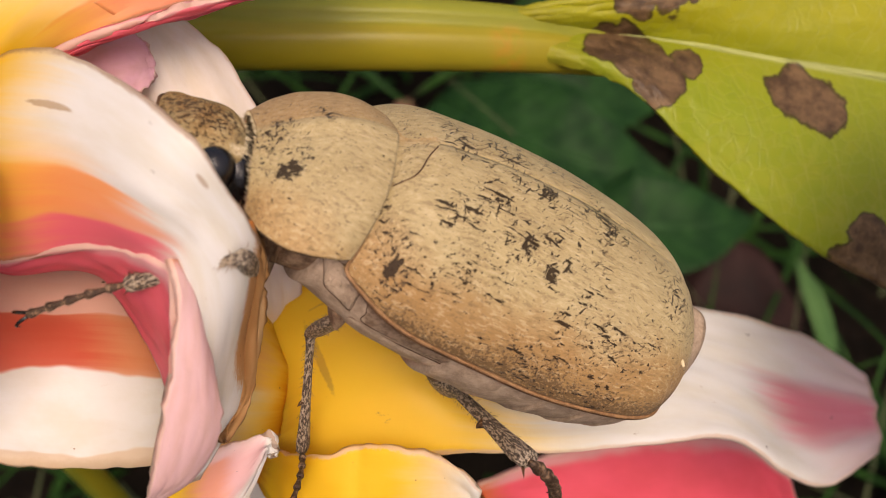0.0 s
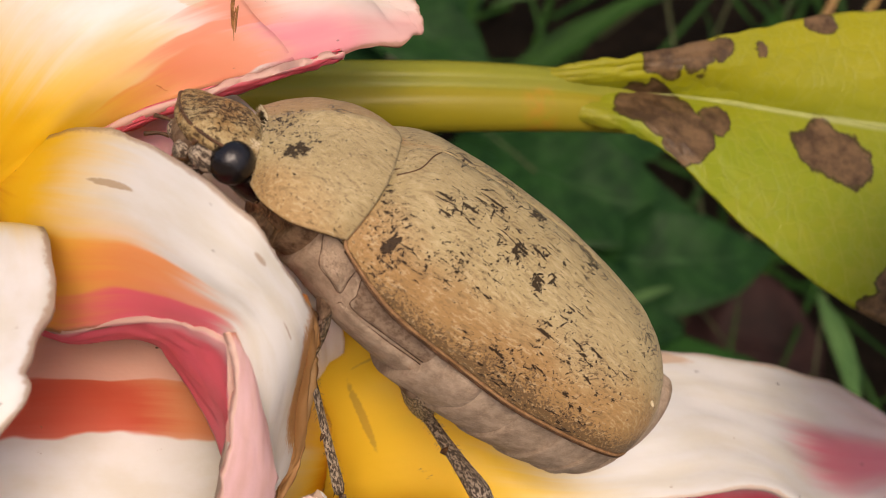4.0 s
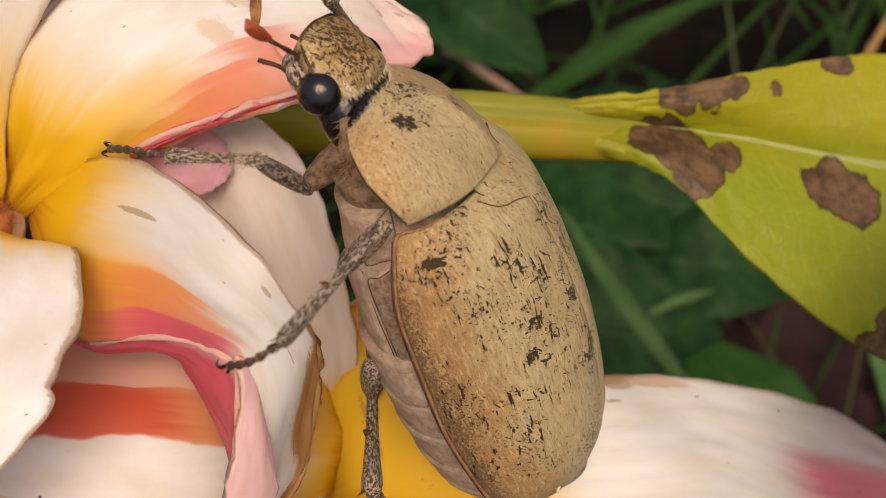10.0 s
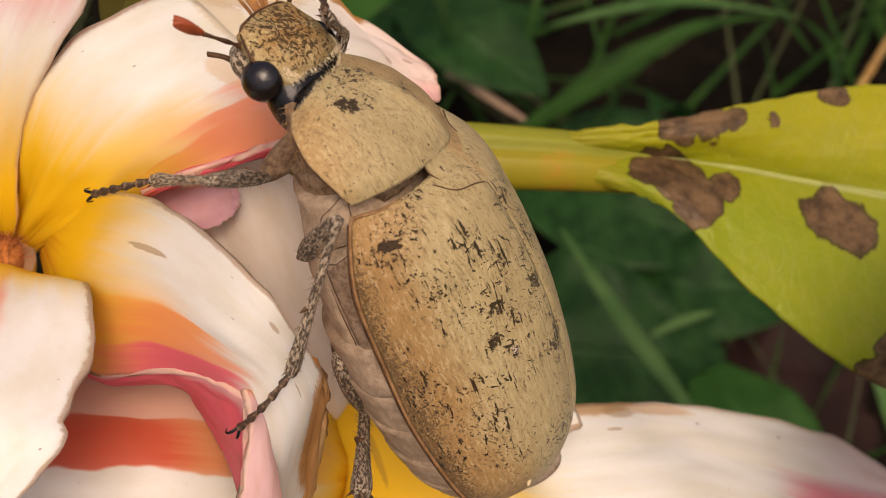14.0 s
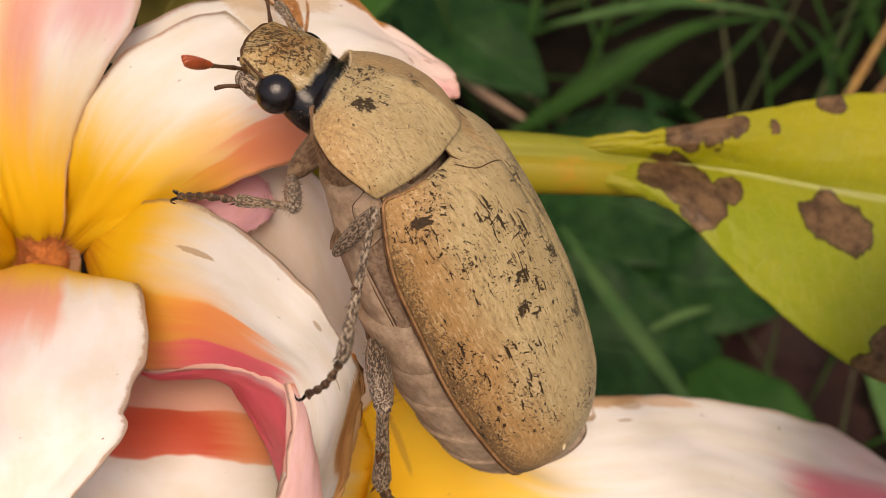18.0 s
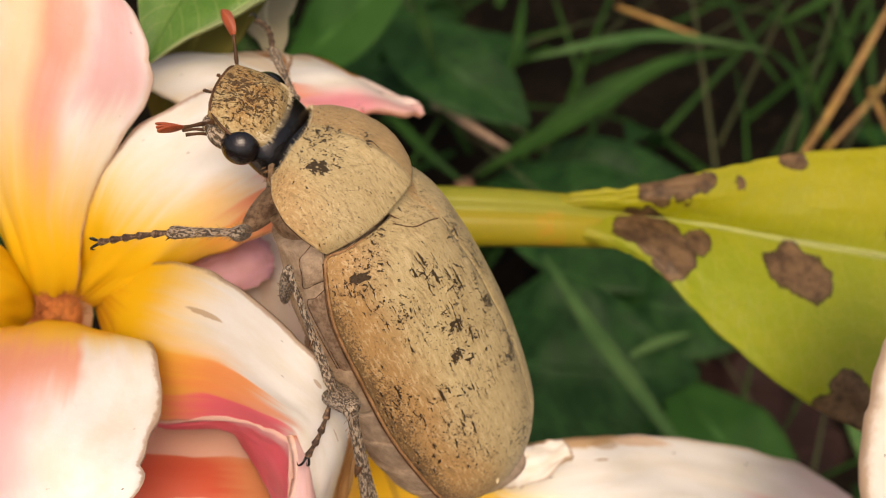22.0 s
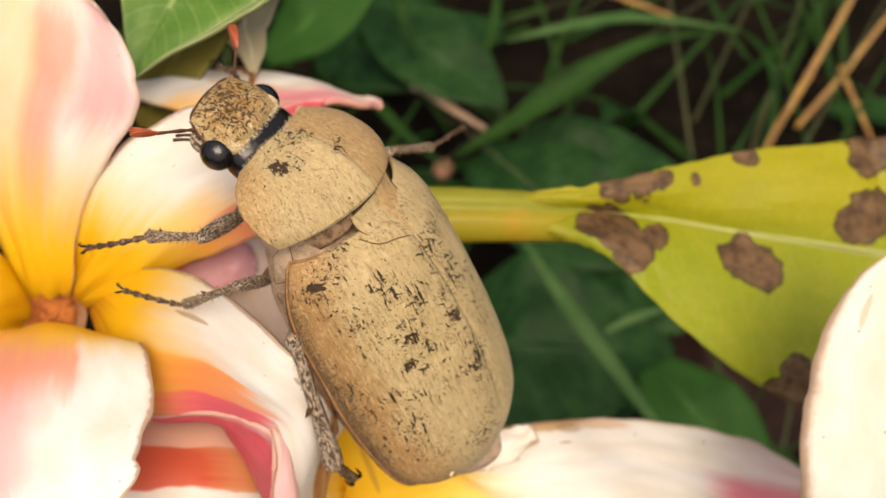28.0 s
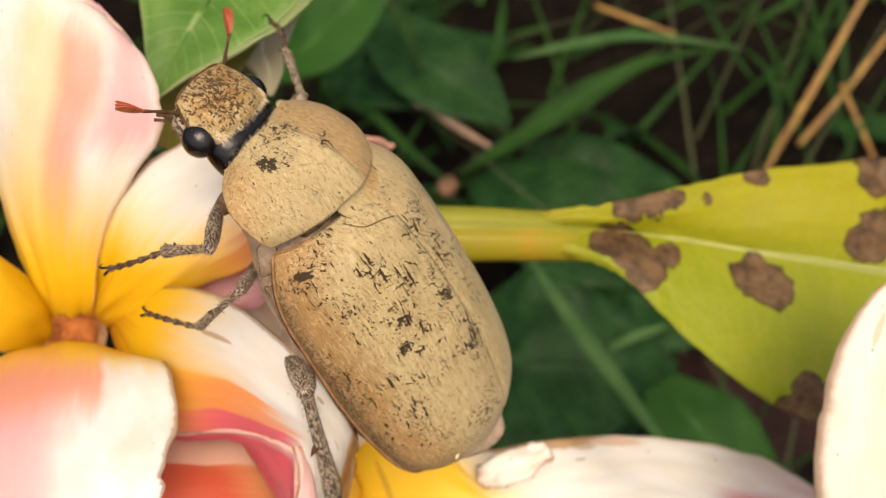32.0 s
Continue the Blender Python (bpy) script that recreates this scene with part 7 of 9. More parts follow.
    walk(legs['FL']['tibia'], [(0, pose(0.00555, 0.00785, -0.00056, -41.13, 53.07, -18.69)), (1, pose(0.00465, 0.00815, -0.00121, -39.59, 59.56, -11.00)), (2, pose(0.00444, 0.00856, -0.00264, -63.11, 64.86, -34.86)), (3, pose(0.00377, 0.00847, -0.00202, -88.03, 61.89, -75.24)), (4, pose(0.00354, 0.00812, -0.00234, -56.63, 50.57, -97.89)), (5, pose(0.00351, 0.00662, -0.00292, 124.14, 7.93, 62.70)), (5.5, pose(0.00360, 0.00619, -0.00303, 132.19, 2.27, 64.49)), (6, pose(0.00483, 0.00917, -0.00251, -3.31, 5.09, 48.06)), (6.5, pose(0.00440, 0.00990, -0.00305, -3.71, 7.59, 45.38)), (7, pose(0.00387, 0.01035, -0.00294, -1.60, 8.80, 46.95)), (7.5, pose(0.00373, 0.01028, -0.00330, -1.28, 11.06, 47.21)), (8, pose(0.00750, 0.00755, -0.00477, -43.89, 46.56, -63.81)), (8.5, pose(0.00740, 0.00809, -0.00455, -68.70, 45.05, -76.18)), (9, pose(0.00808, 0.00712, -0.00610, -43.91, 48.16, -89.66)), (9.5, pose(0.00751, 0.00722, -0.00563, -46.14, 51.20, -94.42)), (10, pose(0.00741, 0.00823, -0.00482, -102.80, 71.66, -83.30)), (11, pose(0.00738, 0.00758, -0.00642, -80.95, 74.95, -56.81)), (11.5, pose(0.00791, 0.00765, -0.00744, -51.63, 58.94, -101.24)), (12, pose(0.00856, 0.00699, -0.00598, -34.65, 46.36, -97.10)), (12.5, pose(0.00473, 0.00975, -0.00694, -94.14, 60.52, -122.40)), (13, pose(0.00637, 0.00844, -0.00733, -87.59, 61.96, -104.99)), (13.5, pose(0.00801, 0.00768, -0.00582, -70.96, 60.47, -87.77)), (14, pose(0.00579, 0.00950, -0.00506, -76.75, 59.44, -102.53)), (14.5, pose(0.00611, 0.00867, -0.00491, -111.50, 77.33, -83.69)), (15, pose(0.00573, 0.00895, -0.00453, -111.90, 72.96, -91.63)), (16, pose(0.00475, 0.00905, -0.00408, -96.34, 63.69, -100.57)), (16.5, pose(0.00399, 0.00929, -0.00468, -64.90, 63.99, -84.97)), (17, pose(0.00403, 0.00927, -0.00548, -61.87, 54.36, -88.86)), (17.5, pose(0.00457, 0.00965, -0.00496, -50.08, 51.53, -103.50)), (18, pose(0.00328, 0.01078, -0.00305, -45.66, 50.90, -94.64)), (18.5, pose(0.00287, 0.01043, -0.00358, -46.33, 51.95, -100.87)), (19, pose(0.00598, 0.00857, -0.00427, -77.54, 63.05, -75.89)), (19.5, pose(0.00620, 0.00882, -0.00512, -91.50, 65.16, -87.22)), (20, pose(0.00464, 0.00981, -0.00357, -57.82, 54.72, -74.65)), (21, pose(0.00427, 0.00965, -0.00379, -59.78, 55.21, -80.67)), (22, pose(0.00515, 0.00987, -0.00253, -84.33, 64.44, -87.57)), (23, pose(0.00400, 0.01016, -0.00494, -58.74, 53.38, -87.81)), (24, pose(0.00495, 0.00941, -0.00353, -76.48, 68.23, -60.94)), (25, pose(0.00351, 0.00923, -0.00352, -92.47, 63.00, -91.50)), (26, pose(0.00333, 0.00962, -0.00256, -133.76, 76.82, -95.07)), (27, pose(0.00249, 0.00914, -0.00197, -83.01, 83.37, -38.78)), (27.5, pose(0.00223, 0.00912, -0.00141, -43.62, 81.88, 2.50)), (28, pose(0.00436, 0.00892, -0.00396, -148.16, 80.40, -102.29)), (29, pose(0.00237, 0.00918, -0.00307, -120.89, 82.28, -75.74)), (30, pose(0.00260, 0.00913, -0.00172, -151.64, 81.86, -101.82)), (31, pose(0.00329, 0.00827, -0.00209, -167.05, 77.09, -116.50)), (32, pose(0.00299, 0.00941, -0.00194, -150.64, 72.94, -110.86))])
    walk(legs['FL']['tarsus'], [(0, pose(0.00976, 0.00642, -0.00647, -37.48, 48.80, 2.16)), (1, pose(0.00834, 0.00743, -0.00760, -56.18, 70.24, -10.57)), (2, pose(0.00712, 0.00669, -0.00962, -104.92, 71.05, -59.48)), (3, pose(0.00413, 0.00267, -0.01097, -121.31, 62.59, -88.28)), (4, pose(0.00243, 0.00160, -0.00948, -108.07, 59.36, -87.84)), (5, pose(0.00549, 0.01045, -0.00352, -84.94, 59.74, -86.64)), (5.5, pose(0.00556, 0.01029, -0.00321, -68.57, 57.40, -89.05)), (6, pose(0.01001, 0.01493, -0.00320, -83.97, 54.95, -64.73)), (6.5, pose(0.00944, 0.01501, -0.00401, -79.92, 53.35, -71.47)), (7, pose(0.00879, 0.01562, -0.00406, -97.21, 50.96, -76.33)), (7.5, pose(0.00853, 0.01546, -0.00468, -84.49, 57.18, -74.36)), (8, pose(0.00978, 0.00291, -0.01022, -81.77, 59.49, -47.74)), (8.5, pose(0.00869, 0.00288, -0.00993, -58.00, 54.33, -71.44)), (9, pose(0.00811, 0.00185, -0.01198, -119.86, 54.43, -88.75)), (9.5, pose(0.00713, 0.00231, -0.01175, -109.85, 69.32, -67.17)), (10, pose(0.00770, 0.00575, -0.01234, -130.60, 65.48, -90.33)), (11, pose(0.00845, 0.00595, -0.01365, -156.30, 60.14, -107.80)), (11.5, pose(0.00717, 0.00392, -0.01376, -145.76, 67.99, -98.33)), (12, pose(0.00788, 0.00156, -0.01172, -147.91, 62.66, -102.25)), (12.5, pose(0.00269, 0.00652, -0.01368, 99.53, 63.08, -167.20)), (13, pose(0.00542, 0.00489, -0.01424, 135.55, 82.65, -151.42)), (13.5, pose(0.00816, 0.00381, -0.01265, -152.06, 71.06, -100.16)), (14, pose(0.00494, 0.00566, -0.01173, -173.09, 75.60, -110.03)), (14.5, pose(0.00629, 0.00702, -0.01232, 111.31, 86.07, -179.94)), (15, pose(0.00566, 0.00672, -0.01179, 2.59, 84.95, 66.51)), (16, pose(0.00413, 0.00571, -0.01094, -65.31, 82.50, -8.94)), (16.5, pose(0.00429, 0.00590, -0.01167, -159.47, 71.19, -105.11)), (17, pose(0.00412, 0.00477, -0.01175, -131.49, 63.63, -90.40)), (17.5, pose(0.00345, 0.00499, -0.01099, -119.07, 53.34, -93.56)), (18, pose(0.00289, 0.00593, -0.00904, -116.19, 61.84, -78.87)), (18.5, pose(0.00196, 0.00569, -0.00975, -119.06, 54.37, -89.78)), (19, pose(0.00683, 0.00519, -0.01113, -62.80, 61.64, -30.72)), (19.5, pose(0.00636, 0.00554, -0.01223, -140.66, 75.35, -87.34)), (20, pose(0.00583, 0.00548, -0.00992, -95.27, 72.15, -52.16)), (21, pose(0.00500, 0.00521, -0.01027, -95.25, 74.35, -49.94)), (22, pose(0.00529, 0.00654, -0.00949, -92.56, 80.13, -40.52)), (23, pose(0.00418, 0.00544, -0.01129, -125.01, 74.61, -75.03)), (24, pose(0.00632, 0.00695, -0.01057, -107.00, 81.33, -51.22)), (25, pose(0.00342, 0.00559, -0.01067, -100.33, 86.81, -36.84)), (26, pose(0.00317, 0.00781, -0.01030, 13.60, 84.07, 83.12)), (27, pose(0.00321, 0.00856, -0.00989, 11.00, 76.49, 83.37)), (27.5, pose(0.00335, 0.00917, -0.00927, 9.86, 72.86, 83.33)), (28, pose(0.00410, 0.00771, -0.01129, 2.91, 77.89, 70.56)), (29, pose(0.00262, 0.00821, -0.01044, 26.02, 77.18, 103.14)), (30, pose(0.00239, 0.00810, -0.00906, 25.06, 78.72, 102.04)), (31, pose(0.00255, 0.00679, -0.00929, 42.15, 82.87, 114.99)), (32, pose(0.00221, 0.00737, -0.00903, 21.34, 83.21, 94.86))])
    walk(legs['ML']['femur'], [(0, pose(-0.00288, 0.00524, -0.00470, -21.90, 51.79, -108.06)), (1, pose(-0.00318, 0.00507, -0.00499, -19.58, 56.37, -115.55)), (2, pose(-0.00305, 0.00471, -0.00478, -7.63, 51.18, -116.92)), (3, pose(-0.00301, 0.00499, -0.00478, -1.79, 50.32, -120.73)), (4, pose(-0.00299, 0.00501, -0.00476, 8.45, 51.32, -127.22)), (5, pose(-0.00285, 0.00557, -0.00468, 15.51, 53.23, -135.27)), (6, pose(-0.00295, 0.00560, -0.00465, 21.26, 52.85, -143.05)), (6.5, pose(-0.00268, 0.00601, -0.00456, 6.63, 46.58, -139.41)), (7, pose(-0.00278, 0.00610, -0.00462, -12.77, 4.50, -88.94)), (7.5, pose(-0.00284, 0.00594, -0.00466, -80.91, -32.67, 38.50)), (8, pose(-0.00301, 0.00550, -0.00473, -103.20, -46.86, 30.56)), (9, pose(-0.00298, 0.00546, -0.00474, -104.82, -46.76, 31.02)), (10, pose(-0.00308, 0.00558, -0.00484, -103.17, -50.01, 26.52)), (11, pose(-0.00309, 0.00548, -0.00482, -109.35, -47.57, 32.01)), (12, pose(-0.00299, 0.00594, -0.00477, -95.12, -43.64, 26.16)), (13, pose(-0.00308, 0.00534, -0.00482, -111.87, -46.77, 32.31)), (14, pose(-0.00293, 0.00561, -0.00477, -116.62, -47.42, 40.57)), (14.5, pose(-0.00315, 0.00562, -0.00496, -107.08, -48.64, 37.83)), (15, pose(-0.00327, 0.00546, -0.00500, -98.28, -51.66, 27.16)), (16, pose(-0.00352, 0.00514, -0.00506, -45.15, -52.10, -22.85)), (17, pose(-0.00378, 0.00478, -0.00510, -16.87, -45.38, 33.21)), (18, pose(-0.00310, 0.00599, -0.00476, -6.64, -48.53, 43.63)), (19, pose(-0.00324, 0.00545, -0.00482, 0.06, -44.04, 52.01)), (20, pose(-0.00316, 0.00534, -0.00486, 6.61, -42.56, 59.05)), (21, pose(-0.00306, 0.00556, -0.00481, 3.08, -35.83, 55.57)), (22, pose(-0.00301, 0.00597, -0.00476, -4.55, -34.30, 43.30)), (23, pose(-0.00331, 0.00519, -0.00488, 9.36, -23.21, 67.57)), (23.5, pose(-0.00325, 0.00537, -0.00490, 21.55, -16.10, 42.19)), (24, pose(-0.00319, 0.00536, -0.00485, -25.94, 31.46, -79.41)), (25, pose(-0.00325, 0.00499, -0.00488, -44.46, 57.57, -91.54)), (25.5, pose(-0.00308, 0.00540, -0.00478, 30.97, -17.86, 40.50)), (26, pose(-0.00306, 0.00540, -0.00486, 41.38, -24.81, 45.82)), (27, pose(-0.00302, 0.00544, -0.00500, 81.77, -35.04, 53.92)), (28, pose(-0.00331, 0.00500, -0.00522, -70.15, -26.35, 53.76)), (29, pose(-0.00319, 0.00489, -0.00529, -130.99, -39.06, 63.26)), (30, pose(-0.00298, 0.00528, -0.00514, -125.30, -42.84, 62.95)), (31, pose(-0.00320, 0.00498, -0.00514, -68.91, -34.01, 56.42)), (32, pose(-0.00279, 0.00547, -0.00480, -47.35, -35.80, 64.83))])
    walk(legs['ML']['tibia'], [(0, pose(-0.00424, 0.00105, -0.01030, 51.70, 63.55, 161.23)), (1, pose(-0.00488, 0.00151, -0.01092, 43.51, 56.73, 160.50)), (2, pose(-0.00508, 0.00073, -0.01033, 46.36, 53.36, 168.91)), (3, pose(-0.00533, 0.00108, -0.01027, 39.56, 49.80, 157.45)), (4, pose(-0.00569, 0.00146, -0.01032, 33.51, 39.78, 164.75)), (5, pose(-0.00588, 0.00257, -0.01039, 25.47, 38.96, 153.68)), (6, pose(-0.00639, 0.00301, -0.01032, 31.87, 43.53, 167.39)), (6.5, pose(-0.00609, 0.00308, -0.00931, 3.88, 4.85, 62.99)), (7, pose(-0.00204, 0.00159, -0.00456, 5.20, 17.31, 64.53)), (7.5, pose(0.00202, 0.00981, -0.00067, 68.89, 84.05, 133.43)), (8, pose(0.00085, 0.00778, 0.00006, 10.27, 27.71, 80.90)), (9, pose(0.00100, 0.00786, 0.00021, 11.99, 20.55, 85.28)), (10, pose(0.00081, 0.00752, 0.00033, 12.07, 14.48, 84.94)), (11, pose(0.00096, 0.00801, 0.00041, 11.58, 12.48, 82.67)), (12, pose(0.00171, 0.00826, 0.00023, 48.43, 53.65, 145.70)), (13, pose(0.00138, 0.00816, 0.00080, 45.76, 50.15, 159.86)), (14, pose(0.00093, 0.00891, 0.00075, 40.16, 36.12, 159.20)), (14.5, pose(0.00042, 0.00839, 0.00017, 35.18, 30.62, 159.98)), (15, pose(0.00071, 0.00750, 0.00066, 38.14, 33.26, 159.39)), (16, pose(0.00064, 0.00338, 0.00074, 17.34, 12.24, 113.66)), (17, pose(0.00041, 0.00753, -0.00002, 9.80, 8.00, 107.92)), (18, pose(0.00032, 0.00925, 0.00058, -1.46, 8.39, 105.52)), (19, pose(0.00008, 0.00981, 0.00032, 16.36, -6.59, 112.54)), (20, pose(-0.00014, 0.01055, 0.00041, 22.17, 26.01, -169.89)), (21, pose(0.00043, 0.01080, -0.00034, 21.63, 19.36, -177.16)), (22, pose(0.00128, 0.01001, -0.00075, 18.86, 12.65, -179.18)), (23, pose(-0.00082, 0.01125, -0.00207, 21.67, 17.25, -179.88)), (23.5, pose(0.00176, 0.00991, -0.00295, 41.05, 57.11, -132.69)), (24, pose(-0.00208, -0.00062, -0.00857, 43.97, 74.17, 120.30)), (25, pose(-0.00334, 0.00157, -0.01027, 150.04, 80.94, -146.41)), (25.5, pose(0.00173, 0.00950, -0.00275, 106.50, 67.48, -151.43)), (26, pose(0.00152, 0.01012, -0.00182, 101.57, 68.27, -155.56)), (27, pose(0.00044, 0.01018, -0.00089, 93.96, 70.12, -163.45)), (28, pose(0.00027, 0.00987, -0.00222, 121.07, 69.83, -148.57)), (29, pose(-0.00067, 0.00988, -0.00076, 85.53, 69.25, -172.74)), (30, pose(-0.00059, 0.00995, -0.00027, 77.18, 67.47, -172.35)), (31, pose(0.00011, 0.00996, -0.00111, 75.74, 62.21, -164.88)), (32, pose(-0.00041, 0.01053, -0.00076, 76.34, 63.00, -154.93))])
    walk(legs['ML']['tarsus'], [(0, pose(-0.00880, 0.00260, -0.01998, -2.87, -8.21, 75.65)), (1, pose(-0.01047, 0.00349, -0.01996, 1.21, -17.24, 76.63)), (2, pose(-0.01140, 0.00197, -0.01900, -2.78, -11.00, 78.67)), (3, pose(-0.01178, 0.00375, -0.01852, -3.39, -16.76, 77.74)), (4, pose(-0.01371, 0.00365, -0.01725, -13.48, -11.98, 79.06)), (5, pose(-0.01298, 0.00608, -0.01680, 45.03, 43.77, -152.96)), (6, pose(-0.01405, 0.00473, -0.01778, 36.63, 38.42, -149.78)), (6.5, pose(-0.00101, 0.01306, -0.01026, 22.70, 47.77, -121.70)), (7, pose(0.00336, 0.01299, -0.00764, -94.99, 62.83, -84.69)), (7.5, pose(0.00135, 0.01052, -0.01005, -33.35, 54.37, -103.42)), (8, pose(0.00232, 0.01693, -0.00481, 147.01, 61.56, -124.11)), (9, pose(0.00182, 0.01774, -0.00351, 130.76, 63.28, -134.74)), (10, pose(0.00171, 0.01774, -0.00232, 103.25, 64.64, -153.49)), (11, pose(0.00228, 0.01829, -0.00188, 103.00, 64.95, -155.04)), (12, pose(-0.00336, 0.01172, -0.00812, 43.90, 70.47, 121.49)), (13, pose(-0.00470, 0.01039, -0.00696, 132.34, 64.80, -150.92)), (14, pose(-0.00699, 0.01192, -0.00544, 51.04, 57.91, 147.89)), (14.5, pose(-0.00826, 0.01155, -0.00530, -5.42, -6.94, 73.54)), (15, pose(-0.00764, 0.01064, -0.00519, 1.19, -4.39, 77.92)), (16, pose(-0.00364, 0.01314, -0.00157, 60.66, 53.44, 177.40)), (17, pose(-0.00279, 0.01743, -0.00149, 92.22, 55.93, -148.88)), (18, pose(-0.00244, 0.01919, -0.00094, 71.94, 53.35, -152.57)), (19, pose(-0.00374, 0.01985, 0.00175, 75.32, 53.13, -158.08)), (20, pose(-0.00923, 0.00948, -0.00386, 10.72, 13.76, 98.08)), (21, pose(-0.00942, 0.01071, -0.00362, 13.41, 14.65, 100.82)), (22, pose(-0.00927, 0.00986, -0.00311, 32.72, 40.26, 147.14)), (23, pose(-0.01114, 0.01122, -0.00527, 44.87, 45.79, 166.95)), (23.5, pose(-0.00224, 0.00558, -0.01206, 98.65, 75.16, -179.47)), (24, pose(-0.00356, 0.00193, -0.01897, -16.21, 63.93, 41.66)), (25, pose(-0.00466, 0.00069, -0.02018, -50.93, 78.45, 4.48)), (25.5, pose(-0.00193, 0.00751, -0.01281, -144.83, 81.71, -86.76)), (26, pose(-0.00213, 0.00846, -0.01190, -84.10, 82.24, -29.41)), (27, pose(-0.00314, 0.00912, -0.01120, -38.49, 71.62, 12.15)), (28, pose(-0.00301, 0.00787, -0.01267, -34.54, 62.93, 12.06)), (29, pose(-0.00452, 0.00939, -0.01099, -53.56, 71.47, -6.64)), (30, pose(-0.00476, 0.00939, -0.01041, -64.42, 72.38, -21.78)), (31, pose(-0.00486, 0.00862, -0.01087, -73.60, 70.12, -39.23)), (32, pose(-0.00495, 0.00841, -0.01060, -66.33, 70.76, -27.48))])
    walk(legs['HL']['femur'], [(0, pose(-0.01123, 0.00501, -0.00641, 13.88, 35.03, -139.05)), (1, pose(-0.01154, 0.00493, -0.00663, 18.84, 30.55, -154.76)), (2, pose(-0.01142, 0.00446, -0.00638, 15.21, 31.03, -139.28)), (3, pose(-0.01138, 0.00475, -0.00637, 3.21, 32.59, -125.54)), (4, pose(-0.01136, 0.00484, -0.00639, 7.20, 29.28, -132.57)), (5, pose(-0.01121, 0.00550, -0.00636, 8.39, 26.63, -139.55)), (6, pose(-0.01132, 0.00567, -0.00629, 9.56, 21.97, -146.14)), (7, pose(-0.01113, 0.00624, -0.00632, 9.53, 27.36, -149.63)), (8, pose(-0.01139, 0.00559, -0.00631, 14.08, 28.89, -151.47)), (9, pose(-0.01136, 0.00573, -0.00632, 16.88, 32.06, -155.53)), (10, pose(-0.01144, 0.00590, -0.00647, 7.86, 28.31, -144.14)), (11, pose(-0.01146, 0.00567, -0.00644, 2.03, 21.86, -132.21)), (12, pose(-0.01136, 0.00617, -0.00640, 3.07, 20.64, -137.30)), (13, pose(-0.01145, 0.00556, -0.00644, 7.08, 16.14, -141.94)), (14, pose(-0.01133, 0.00585, -0.00619, 13.67, 17.44, -155.46)), (14.5, pose(-0.01155, 0.00604, -0.00636, 14.89, 19.14, -163.84)), (15, pose(-0.01169, 0.00581, -0.00634, 15.52, 18.41, -164.35)), (16, pose(-0.01196, 0.00533, -0.00629, 35.89, -30.72, 91.78)), (17, pose(-0.01222, 0.00511, -0.00630, 28.13, -23.92, 88.70)), (18, pose(-0.01149, 0.00583, -0.00628, 1.83, -17.59, 84.50)), (19, pose(-0.01166, 0.00531, -0.00615, 1.26, -21.17, 82.42)), (20, pose(-0.01156, 0.00526, -0.00632, 7.83, -23.64, 88.66)), (21, pose(-0.01146, 0.00558, -0.00628, 12.77, -29.06, 75.38)), (22, pose(-0.01141, 0.00590, -0.00624, 73.98, -37.76, 72.75)), (23, pose(-0.01172, 0.00518, -0.00632, -125.30, -33.67, 52.41)), (24, pose(-0.01160, 0.00532, -0.00630, 106.97, -39.07, 66.01)), (25, pose(-0.01166, 0.00493, -0.00630, 52.95, -38.15, 88.18)), (26, pose(-0.01146, 0.00526, -0.00633, 58.57, -43.51, 74.08)), (27, pose(-0.01139, 0.00528, -0.00659, 92.35, -49.31, 58.41)), (28, pose(-0.01171, 0.00486, -0.00667, 55.41, -36.77, 36.92)), (29, pose(-0.01158, 0.00468, -0.00681, 40.58, -41.76, 91.03)), (30, pose(-0.01134, 0.00511, -0.00682, 47.63, -46.72, 99.97)), (31, pose(-0.01159, 0.00482, -0.00667, 55.05, -43.88, 77.06)), (32, pose(-0.01114, 0.00528, -0.00655, 41.79, -41.76, 81.69))])
